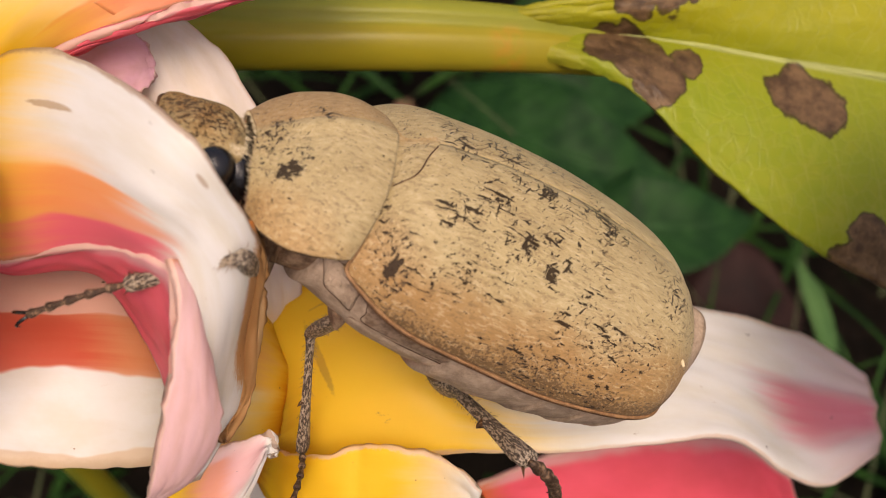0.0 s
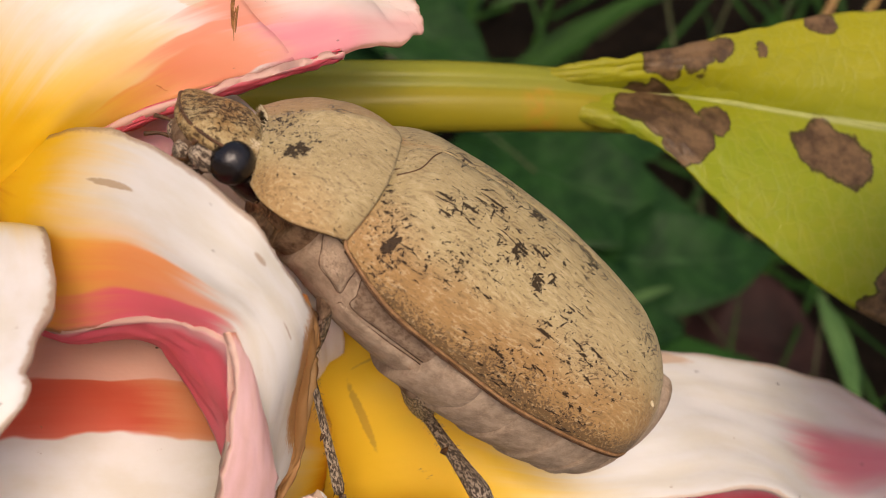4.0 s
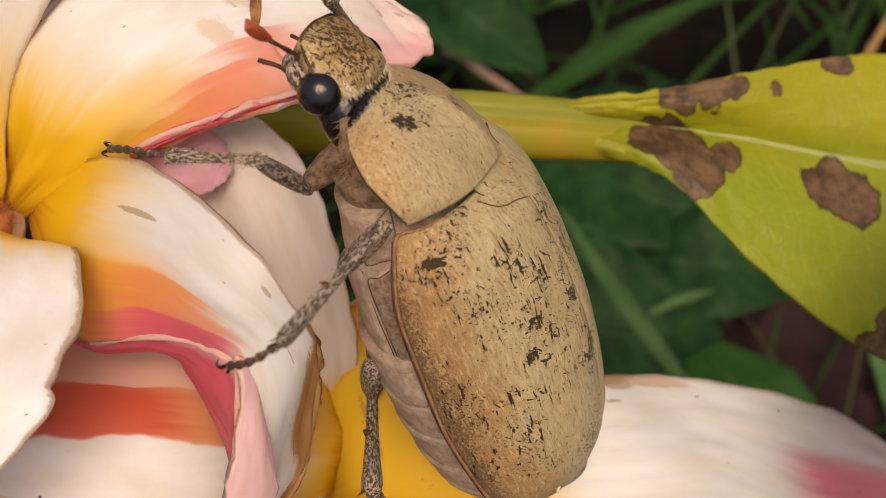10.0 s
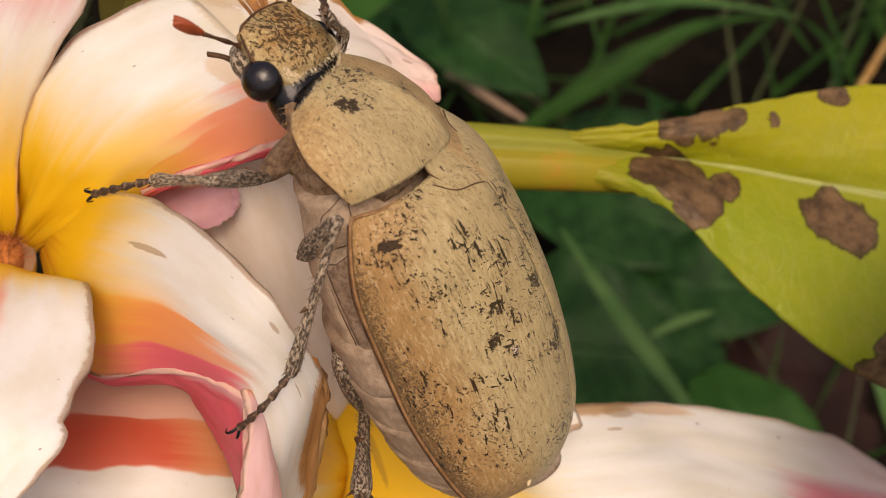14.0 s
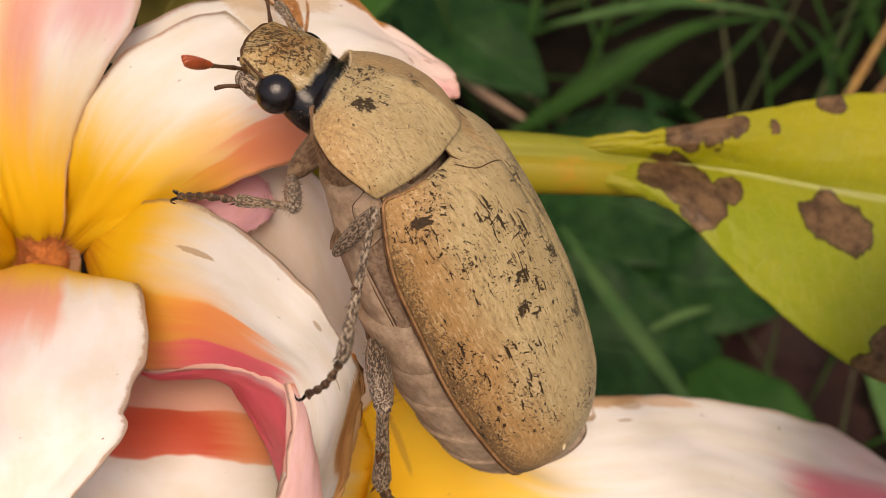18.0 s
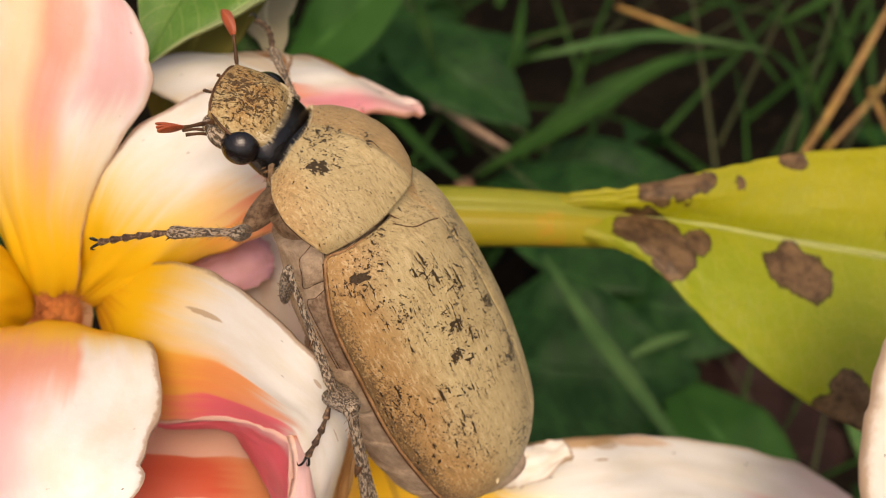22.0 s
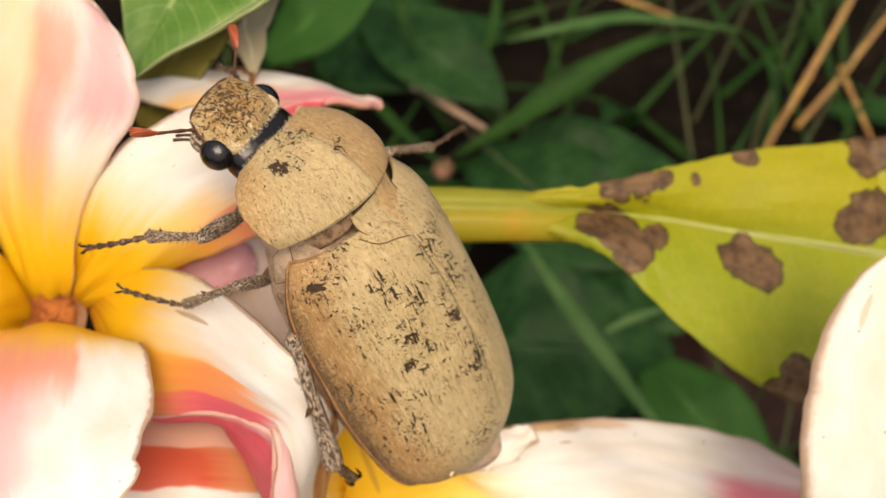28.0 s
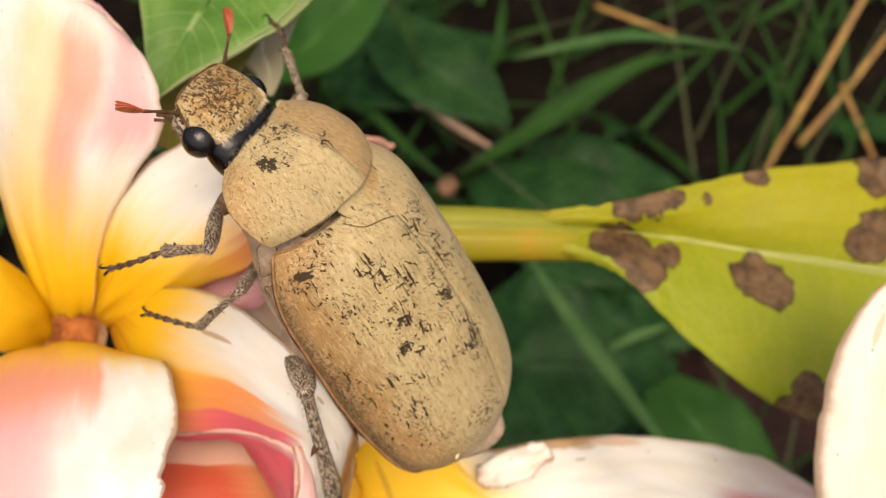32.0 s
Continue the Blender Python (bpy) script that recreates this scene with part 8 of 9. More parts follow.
    walk(legs['HL']['tibia'], [(0, pose(-0.01620, 0.00069, -0.01103, 30.07, -29.47, 90.34)), (1, pose(-0.01781, 0.00198, -0.01071, 36.78, -31.81, 102.30)), (2, pose(-0.01665, -0.00004, -0.01053, 26.88, -20.63, 97.54)), (3, pose(-0.01533, -0.00077, -0.01070, 17.60, -15.76, 96.98)), (4, pose(-0.01611, -0.00033, -0.01032, 13.95, -15.90, 93.71)), (5, pose(-0.01669, 0.00082, -0.00997, -7.26, -9.27, 86.99)), (6, pose(-0.01752, 0.00151, -0.00930, -45.04, -2.21, 75.42)), (7, pose(-0.01730, 0.00263, -0.01002, -59.84, -6.97, 70.35)), (8, pose(-0.01757, 0.00222, -0.01020, -26.89, -8.39, 75.07)), (9, pose(-0.01756, 0.00290, -0.01059, -7.32, -7.95, 79.66)), (10, pose(-0.01718, 0.00175, -0.01029, 14.63, -20.10, 81.23)), (11, pose(-0.01648, 0.00014, -0.00943, 13.40, -19.46, 80.19)), (12, pose(-0.01690, 0.00106, -0.00924, 1.31, -16.21, 73.33)), (13, pose(-0.01754, 0.00080, -0.00868, -8.41, -14.44, 71.27)), (14, pose(-0.01832, 0.00266, -0.00861, 10.36, -20.78, 77.74)), (14.5, pose(-0.01885, 0.00393, -0.00900, 18.90, -29.37, 72.14)), (15, pose(-0.01904, 0.00375, -0.00889, 11.42, -26.74, 72.05)), (16, pose(-0.01217, 0.01199, -0.00233, 23.97, 33.51, -159.17)), (17, pose(-0.01205, 0.01259, -0.00298, 19.64, 31.67, -154.13)), (18, pose(-0.01074, 0.01358, -0.00381, 20.98, 29.92, -157.88)), (19, pose(-0.01069, 0.01261, -0.00330, 27.04, 24.71, -169.11)), (20, pose(-0.01140, 0.01227, -0.00325, 30.93, 29.80, -175.73)), (21, pose(-0.00978, 0.01201, -0.00259, 27.24, 24.91, -173.30)), (22, pose(-0.00950, 0.01203, -0.00126, 23.63, 21.88, -172.48)), (23, pose(-0.00789, 0.01016, -0.00214, 31.69, 26.53, -176.88)), (24, pose(-0.00906, 0.01103, -0.00123, 27.36, 21.94, -176.80)), (25, pose(-0.01146, 0.01116, -0.00140, 26.23, 18.15, -172.03)), (26, pose(-0.00992, 0.01066, -0.00101, 24.79, 13.94, -179.86)), (27, pose(-0.00850, 0.00997, -0.00018, 24.38, 14.40, 176.56)), (28, pose(-0.00597, 0.00917, -0.00130, 26.32, 8.51, 168.86)), (29, pose(-0.01170, 0.01146, -0.00076, 27.84, 26.32, -173.60)), (30, pose(-0.01240, 0.01116, -0.00030, 25.63, 27.91, -172.64)), (31, pose(-0.01021, 0.01082, -0.00075, 28.87, 22.65, 176.81)), (32, pose(-0.01027, 0.01126, -0.00116, 26.69, 22.45, 176.49))])
    walk(legs['HL']['tarsus'], [(0, pose(-0.01627, 0.01196, -0.00466, 19.18, 35.64, -162.16)), (1, pose(-0.02007, 0.01235, -0.00413, 41.78, 35.83, -152.26)), (2, pose(-0.01820, 0.01169, -0.00608, 37.92, 13.57, 170.26)), (3, pose(-0.01680, 0.01128, -0.00728, 12.60, -33.12, 71.92)), (4, pose(-0.01691, 0.01203, -0.00680, 26.85, -16.05, 92.91)), (5, pose(-0.01604, 0.01319, -0.00795, 47.79, 34.32, -166.54)), (6, pose(-0.01429, 0.01393, -0.00880, 32.11, 29.56, -142.54)), (7, pose(-0.01298, 0.01472, -0.00845, 31.26, 31.55, -144.71)), (8, pose(-0.01446, 0.01392, -0.00841, 34.81, 29.08, -149.01)), (9, pose(-0.01535, 0.01503, -0.00887, 41.16, 32.02, -160.67)), (10, pose(-0.01540, 0.01329, -0.00601, 27.55, 21.28, -153.57)), (11, pose(-0.01452, 0.01149, -0.00537, 20.02, 13.38, -144.04)), (12, pose(-0.01352, 0.01233, -0.00582, 17.03, 9.99, -143.64)), (13, pose(-0.01367, 0.01219, -0.00558, 21.31, 11.98, -145.13)), (14, pose(-0.01578, 0.01435, -0.00407, 26.78, 19.40, -148.72)), (14.5, pose(-0.01542, 0.01460, -0.00269, 27.52, 23.26, -151.72)), (15, pose(-0.01551, 0.01464, -0.00312, 28.79, 23.83, -151.64)), (16, pose(-0.02180, 0.00832, -0.00915, 30.64, 24.08, -153.74)), (17, pose(-0.02156, 0.00798, -0.00950, 32.48, 25.06, -155.54)), (18, pose(-0.02118, 0.00934, -0.01030, 28.95, 24.53, -154.14)), (19, pose(-0.02207, 0.01042, -0.00863, 32.85, 24.21, -154.32)), (20, pose(-0.02238, 0.01145, -0.00956, 31.65, 22.41, -155.25)), (21, pose(-0.02118, 0.01067, -0.00792, 30.14, 20.67, -155.14)), (22, pose(-0.02125, 0.01048, -0.00602, 29.57, 19.72, -160.37)), (23, pose(-0.01942, 0.00953, -0.00791, 20.82, 16.07, -140.87)), (24, pose(-0.02073, 0.01037, -0.00594, 20.89, 16.99, -140.36)), (25, pose(-0.02367, 0.00945, -0.00545, 20.52, 17.09, -137.27)), (26, pose(-0.02210, 0.01063, -0.00403, 25.56, 21.89, -143.12)), (27, pose(-0.02038, 0.01069, -0.00324, 31.20, 27.83, -148.55)), (28, pose(-0.01765, 0.01147, -0.00309, 33.74, 25.62, -151.81)), (29, pose(-0.02210, 0.01029, -0.00594, 48.55, 39.97, -154.69)), (30, pose(-0.02276, 0.00982, -0.00584, 43.81, 37.25, -165.08)), (31, pose(-0.02166, 0.01146, -0.00554, 42.74, 32.23, -164.96)), (32, pose(-0.02162, 0.01195, -0.00586, 39.91, 31.33, -166.86))])
    walk(legs['FR']['femur'], [(0, pose(0.00239, -0.00221, -0.00456, -59.79, -11.64, -14.27)), (1, pose(0.00204, -0.00242, -0.00505, -44.63, -8.87, -12.94)), (2, pose(0.00217, -0.00276, -0.00439, -31.38, -6.05, -1.94)), (3, pose(0.00224, -0.00247, -0.00458, -14.11, -2.51, -35.00)), (4, pose(0.00221, -0.00248, -0.00465, -3.15, -0.37, -32.97)), (5, pose(0.00234, -0.00193, -0.00486, 5.91, 1.55, -41.83)), (6, pose(0.00212, -0.00197, -0.00495, 11.46, 3.12, -35.13)), (7, pose(0.00229, -0.00147, -0.00519, 3.49, 8.88, -39.95)), (8, pose(0.00204, -0.00209, -0.00501, -6.07, 14.24, -41.65)), (9, pose(0.00189, -0.00225, -0.00498, 6.00, -0.64, -42.97)), (10, pose(0.00179, -0.00212, -0.00525, 22.81, -12.89, -46.85)), (10.5, pose(0.00194, -0.00205, -0.00511, 21.41, -7.95, -50.27)), (11, pose(0.00186, -0.00218, -0.00511, 12.07, -6.90, -50.55)), (12, pose(0.00198, -0.00168, -0.00530, 0.59, 4.32, -64.19)), (13, pose(0.00183, -0.00235, -0.00502, -9.74, -12.92, -76.61)), (14, pose(0.00195, -0.00209, -0.00500, 2.79, -28.26, -53.03)), (14.5, pose(0.00160, -0.00216, -0.00545, 19.29, -29.38, -46.63)), (15, pose(0.00153, -0.00228, -0.00546, 10.92, -25.99, -44.06)), (16, pose(0.00139, -0.00254, -0.00547, 2.31, -14.87, -44.47)), (17, pose(0.00101, -0.00296, -0.00551, -12.59, -23.20, 4.63)), (18, pose(0.00222, -0.00139, -0.00539, 11.00, -9.50, -39.88)), (19, pose(0.00197, -0.00204, -0.00510, 22.23, -14.05, -42.02)), (20, pose(0.00201, -0.00218, -0.00509, -4.11, -26.87, -66.51)), (21, pose(0.00203, -0.00200, -0.00510, 28.25, -28.92, -56.61)), (22, pose(0.00220, -0.00150, -0.00530, 30.95, -24.46, -51.52)), (23, pose(0.00180, -0.00235, -0.00520, 28.90, -21.71, -46.29)), (24, pose(0.00194, -0.00218, -0.00511, 13.80, -22.19, -55.04)), (25, pose(0.00186, -0.00257, -0.00489, -2.58, -23.77, -64.01)), (26, pose(0.00214, -0.00209, -0.00498, -3.40, -8.96, -60.44)), (27, pose(0.00222, -0.00202, -0.00510, -2.50, 12.15, -61.27)), (28, pose(0.00186, -0.00252, -0.00513, -5.00, 29.36, -63.93)), (29, pose(0.00203, -0.00259, -0.00512, -0.70, 24.63, -53.86)), (30, pose(0.00225, -0.00220, -0.00511, -2.25, 12.73, -61.26)), (30.5, pose(0.00219, -0.00228, -0.00500, 7.99, -13.06, -54.94)), (31, pose(0.00198, -0.00252, -0.00497, -1.41, -17.14, -62.16)), (32, pose(0.00244, -0.00200, -0.00471, -12.04, -15.36, -79.70))])
    walk(legs['FR']['tibia'], [(0, pose(0.00961, -0.00405, -0.00302, -73.29, 32.23, -110.46)), (1, pose(0.00950, -0.00413, -0.00385, -80.64, 34.36, -124.30)), (2, pose(0.01012, -0.00303, -0.00355, -78.00, 25.42, -123.17)), (3, pose(0.00809, -0.00657, -0.00427, -78.68, 31.72, -120.06)), (4, pose(0.00826, -0.00640, -0.00461, -75.64, 22.01, -120.65)), (5, pose(0.00798, -0.00698, -0.00506, 138.31, 25.21, 74.91)), (6, pose(0.00817, -0.00623, -0.00536, 120.12, 27.49, 73.02)), (7, pose(0.00793, -0.00619, -0.00634, 119.23, 11.25, 68.43)), (8, pose(0.00739, -0.00685, -0.00683, 170.19, 8.99, 68.23)), (9, pose(0.00730, -0.00729, -0.00490, 32.17, -4.99, 57.74)), (10, pose(0.00671, -0.00736, -0.00361, 31.20, -15.10, 46.29)), (10.5, pose(0.00675, -0.00784, -0.00406, 8.61, -18.45, 41.55)), (11, pose(0.00658, -0.00791, -0.00421, 40.95, -10.74, 42.76)), (12, pose(0.00525, -0.00843, -0.00587, 38.69, -10.41, 41.04)), (13, pose(0.00344, -0.00911, -0.00343, 13.43, -17.20, 51.38)), (14, pose(0.00573, -0.00711, -0.00163, 35.61, -19.86, 59.10)), (14.5, pose(0.00588, -0.00669, -0.00194, -20.59, -29.00, 47.02)), (15, pose(0.00613, -0.00674, -0.00234, 3.40, -24.32, 50.62)), (16, pose(0.00616, -0.00722, -0.00369, -12.12, 38.10, -80.56)), (17, pose(0.00742, -0.00244, -0.00275, -14.89, 34.69, -86.77)), (18, pose(0.00762, -0.00590, -0.00421, -11.42, 26.35, -81.57)), (19, pose(0.00732, -0.00686, -0.00330, -4.97, 25.40, -64.06)), (20, pose(0.00465, -0.00825, -0.00174, -6.94, 23.79, -70.52)), (21, pose(0.00563, -0.00746, -0.00148, -2.69, 14.05, -61.84)), (22, pose(0.00637, -0.00674, -0.00225, -6.82, 22.06, -71.51)), (23, pose(0.00662, -0.00739, -0.00243, -10.87, 22.45, -80.07)), (24, pose(0.00591, -0.00786, -0.00228, -10.84, 28.61, -79.59)), (25, pose(0.00483, -0.00866, -0.00191, -4.94, 30.49, -64.43)), (26, pose(0.00561, -0.00822, -0.00387, -10.48, 51.13, -75.83)), (27, pose(0.00557, -0.00813, -0.00660, -14.06, 59.53, -82.33)), (28, pose(0.00459, -0.00810, -0.00862, -14.40, 54.98, -82.15)), (29, pose(0.00586, -0.00783, -0.00809, -8.65, 54.42, -70.44)), (30, pose(0.00559, -0.00830, -0.00668, -6.92, 53.98, -70.42)), (30.5, pose(0.00629, -0.00813, -0.00334, -8.23, 30.95, -74.51)), (31, pose(0.00522, -0.00866, -0.00283, -7.69, 34.89, -71.24)), (32, pose(0.00367, -0.00876, -0.00282, -7.45, 34.10, -74.35))])
    walk(legs['FR']['tarsus'], [(0, pose(0.00745, -0.00986, -0.00692, -68.38, 7.06, -102.74)), (1, pose(0.00609, -0.00913, -0.00799, -70.32, 8.68, -111.15)), (2, pose(0.00654, -0.00851, -0.00666, -70.38, 4.88, -111.03)), (3, pose(0.00480, -0.01226, -0.00833, 79.28, -12.44, 62.91)), (4, pose(0.00460, -0.01257, -0.00751, -47.11, -4.85, 75.25)), (5, pose(0.00974, -0.00046, -0.00825, -72.24, -0.80, -128.43)), (6, pose(0.01006, -0.00004, -0.00872, -72.38, 1.36, -128.99)), (7, pose(0.01076, 0.00098, -0.00788, -72.47, 3.68, -124.00)), (8, pose(0.01025, 0.00030, -0.00804, -72.14, 4.93, -121.38)), (9, pose(0.01139, -0.00080, -0.00422, -45.53, 22.08, -113.18)), (10, pose(0.01156, -0.00229, -0.00171, -12.40, 33.98, -93.55)), (10.5, pose(0.01208, -0.00311, -0.00168, -10.17, 32.34, -89.38)), (11, pose(0.01194, -0.00295, -0.00283, -10.87, 34.15, -90.25)), (12, pose(0.01094, -0.00347, -0.00448, -12.23, 33.11, -92.69)), (13, pose(0.00802, -0.00337, -0.00115, -8.08, 24.75, -87.30)), (14, pose(0.00953, -0.00076, 0.00105, -7.21, 29.86, -82.97)), (14.5, pose(0.01051, -0.00173, 0.00182, -6.01, 33.92, -81.59)), (15, pose(0.01068, -0.00121, 0.00090, -5.02, 34.13, -79.05)), (16, pose(0.00713, -0.01306, -0.00833, 6.24, 32.15, -57.33)), (17, pose(0.00778, -0.00875, -0.00713, 6.46, 31.48, -58.12)), (18, pose(0.00861, -0.01264, -0.00758, 4.25, 31.69, -61.98)), (19, pose(0.01039, -0.01318, -0.00663, -1.09, 38.26, -68.28)), (20, pose(0.00698, -0.01485, -0.00482, 3.52, 26.44, -62.01)), (21, pose(0.00920, -0.01412, -0.00337, -5.98, 23.73, -78.85)), (22, pose(0.00866, -0.01359, -0.00518, -5.88, 25.19, -78.31)), (23, pose(0.00786, -0.01448, -0.00540, -4.49, 18.44, -75.80)), (24, pose(0.00714, -0.01453, -0.00598, -5.66, 26.26, -77.74)), (25, pose(0.00767, -0.01461, -0.00579, -5.64, 30.75, -77.05)), (26, pose(0.00678, -0.01284, -0.00978, -2.95, 39.43, -72.53)), (27, pose(0.00609, -0.01195, -0.01315, 3.99, 46.81, -61.51)), (28, pose(0.00519, -0.01241, -0.01484, -1.03, 52.51, -68.33)), (29, pose(0.00733, -0.01198, -0.01426, 2.46, 54.47, -62.40)), (30, pose(0.00709, -0.01250, -0.01281, 8.33, 55.84, -55.24)), (30.5, pose(0.00806, -0.01450, -0.00731, -7.17, 36.72, -81.10)), (31, pose(0.00724, -0.01460, -0.00721, -8.60, 36.39, -82.96)), (32, pose(0.00537, -0.01482, -0.00708, -3.54, 37.78, -75.88))])
    walk(legs['MR']['femur'], [(0, pose(-0.00261, -0.00442, -0.00468, -59.34, -62.70, -109.28)), (1, pose(-0.00298, -0.00459, -0.00518, -67.18, -65.17, -111.39)), (2, pose(-0.00284, -0.00494, -0.00437, -67.88, -71.82, -119.86)), (3, pose(-0.00277, -0.00467, -0.00460, -71.93, -74.02, -124.67)), (4, pose(-0.00280, -0.00465, -0.00473, -70.88, -76.11, -134.10)), (5, pose(-0.00268, -0.00408, -0.00506, -72.13, -76.77, -140.21)), (6, pose(-0.00294, -0.00404, -0.00515, -66.51, -78.62, -152.73)), (7, pose(-0.00276, -0.00352, -0.00551, -77.72, -76.21, -139.74)), (8, pose(-0.00303, -0.00415, -0.00515, -73.11, -77.78, -142.18)), (9, pose(-0.00322, -0.00419, -0.00511, -74.62, -77.26, -139.66)), (10, pose(-0.00332, -0.00405, -0.00547, -79.77, -74.90, -132.33)), (11, pose(-0.00323, -0.00417, -0.00529, -78.84, -74.63, -130.13)), (12, pose(-0.00310, -0.00368, -0.00556, -82.88, -71.91, -123.45)), (13, pose(-0.00327, -0.00431, -0.00518, -78.19, -73.00, -125.62)), (14, pose(-0.00316, -0.00404, -0.00501, -78.17, -73.37, -123.97)), (15, pose(-0.00360, -0.00418, -0.00548, -79.03, -71.41, -121.85)), (16, pose(-0.00371, -0.00452, -0.00537, -77.03, -71.62, -121.22)), (17, pose(-0.00411, -0.00487, -0.00539, -74.56, -70.84, -122.79)), (18, pose(-0.00277, -0.00363, -0.00558, -71.75, -66.04, -120.09)), (19, pose(-0.00305, -0.00421, -0.00505, -67.16, -68.61, -123.62)), (20, pose(-0.00302, -0.00432, -0.00513, -63.74, -66.90, -125.77)), (21, pose(-0.00302, -0.00409, -0.00515, -64.38, -64.16, -118.51)), (22, pose(-0.00282, -0.00367, -0.00543, -63.67, -59.60, -110.10)), (23, pose(-0.00324, -0.00446, -0.00525, -58.70, -58.19, -106.44)), (24, pose(-0.00310, -0.00430, -0.00514, -53.19, -55.39, -102.10)), (25, pose(-0.00319, -0.00467, -0.00484, -47.30, -54.00, -98.57)), (26, pose(-0.00288, -0.00426, -0.00500, -41.41, -49.47, -94.77)), (27, pose(-0.00278, -0.00421, -0.00521, -35.07, -45.50, -92.50)), (27.5, pose(-0.00273, -0.00417, -0.00531, -32.20, -43.61, -91.48)), (28, pose(-0.00317, -0.00466, -0.00507, -23.27, -40.53, -78.80)), (28.5, pose(-0.00282, -0.00464, -0.00495, -15.12, -14.52, -84.43)), (29, pose(-0.00298, -0.00477, -0.00509, -14.01, -16.05, -79.75)), (29.3, pose(-0.00286, -0.00456, -0.00508, -20.65, -18.24, -97.19)), (29.6, pose(-0.00278, -0.00442, -0.00510, -10.75, -27.55, -70.81)), (29.95, pose(-0.00277, -0.00438, -0.00523, -36.53, -46.50, -99.23)), (30, pose(-0.00277, -0.00438, -0.00524, -36.70, -46.65, -99.59)), (31, pose(-0.00305, -0.00468, -0.00496, -42.08, -51.72, -104.69)), (32, pose(-0.00257, -0.00419, -0.00488, -44.19, -52.68, -111.68))])
    walk(legs['MR']['tibia'], [(0, pose(-0.00369, -0.00751, 0.00165, -27.47, 25.36, -156.34)), (1, pose(-0.00407, -0.00738, 0.00129, -28.48, 23.73, -161.51)), (2, pose(-0.00395, -0.00687, 0.00240, -23.60, 16.41, -162.44)), (3, pose(-0.00388, -0.00628, 0.00225, -23.60, 10.17, -165.89)), (4, pose(-0.00400, -0.00588, 0.00220, -24.04, 3.87, -162.44)), (5, pose(-0.00394, -0.00512, 0.00188, -26.29, 3.90, -162.04)), (6, pose(-0.00419, -0.00469, 0.00184, -27.43, 2.27, -156.19)), (7, pose(-0.00406, -0.00462, 0.00141, -29.56, 6.48, -155.88)), (8, pose(-0.00422, -0.00507, 0.00182, -27.24, 6.47, -159.44)), (9, pose(-0.00442, -0.00521, 0.00185, -26.85, 5.68, -161.06)), (10, pose(-0.00457, -0.00543, 0.00142, -28.92, 12.54, -156.43)), (11, pose(-0.00445, -0.00561, 0.00159, -28.54, 15.50, -159.42)), (12, pose(-0.00432, -0.00553, 0.00122, -29.44, 9.77, -161.33)), (13, pose(-0.00448, -0.00601, 0.00164, -25.66, -5.15, -166.19)), (14, pose(-0.00430, -0.00573, 0.00183, -25.17, 2.38, -170.64)), (15, pose(-0.00479, -0.00611, 0.00128, -27.81, 5.92, -165.81)), (16, pose(-0.00487, -0.00644, 0.00139, -26.96, 5.84, -166.83)), (17, pose(-0.00538, -0.00683, 0.00135, -27.06, 2.83, -164.20)), (18, pose(-0.00422, -0.00613, 0.00094, -28.53, 4.82, -167.71)), (19, pose(-0.00449, -0.00638, 0.00159, -25.85, 8.57, -169.42)), (20, pose(-0.00466, -0.00659, 0.00143, -25.75, 6.82, -168.39)), (21, pose(-0.00450, -0.00682, 0.00127, -25.84, 4.57, -169.69)), (22, pose(-0.00405, -0.00706, 0.00072, -27.74, -4.17, -163.57)), (23, pose(-0.00431, -0.00806, 0.00081, -25.84, -3.13, -166.75)), (24, pose(-0.00395, -0.00826, 0.00073, -26.16, 1.82, -163.12)), (25, pose(-0.00381, -0.00881, 0.00093, -24.17, 3.11, -164.99)), (26, pose(-0.00327, -0.00888, 0.00042, -25.95, 10.62, -164.43)), (27, pose(-0.00300, -0.00920, -0.00012, -28.14, 20.95, -160.04)), (27.5, pose(-0.00287, -0.00932, -0.00040, -29.49, 26.44, -158.39)), (28, pose(-0.00212, -0.00997, -0.00044, -23.56, 15.96, -121.82)), (28.5, pose(-0.00215, -0.01151, -0.00316, -18.50, 20.62, -103.39)), (29, pose(-0.00176, -0.01151, -0.00312, -16.82, 23.36, -96.29)), (29.3, pose(-0.00371, -0.01128, -0.00285, -28.56, 32.58, -142.08)), (29.6, pose(-0.00070, -0.01039, -0.00181, -17.81, 14.23, -100.68)), (29.95, pose(-0.00355, -0.00923, -0.00006, -28.77, 27.20, -160.25)), (30, pose(-0.00358, -0.00920, -0.00006, -28.67, 26.92, -160.35)), (31, pose(-0.00417, -0.00895, 0.00064, -27.57, 26.82, -162.17)), (32, pose(-0.00416, -0.00821, 0.00079, -27.37, 24.22, -165.99))])
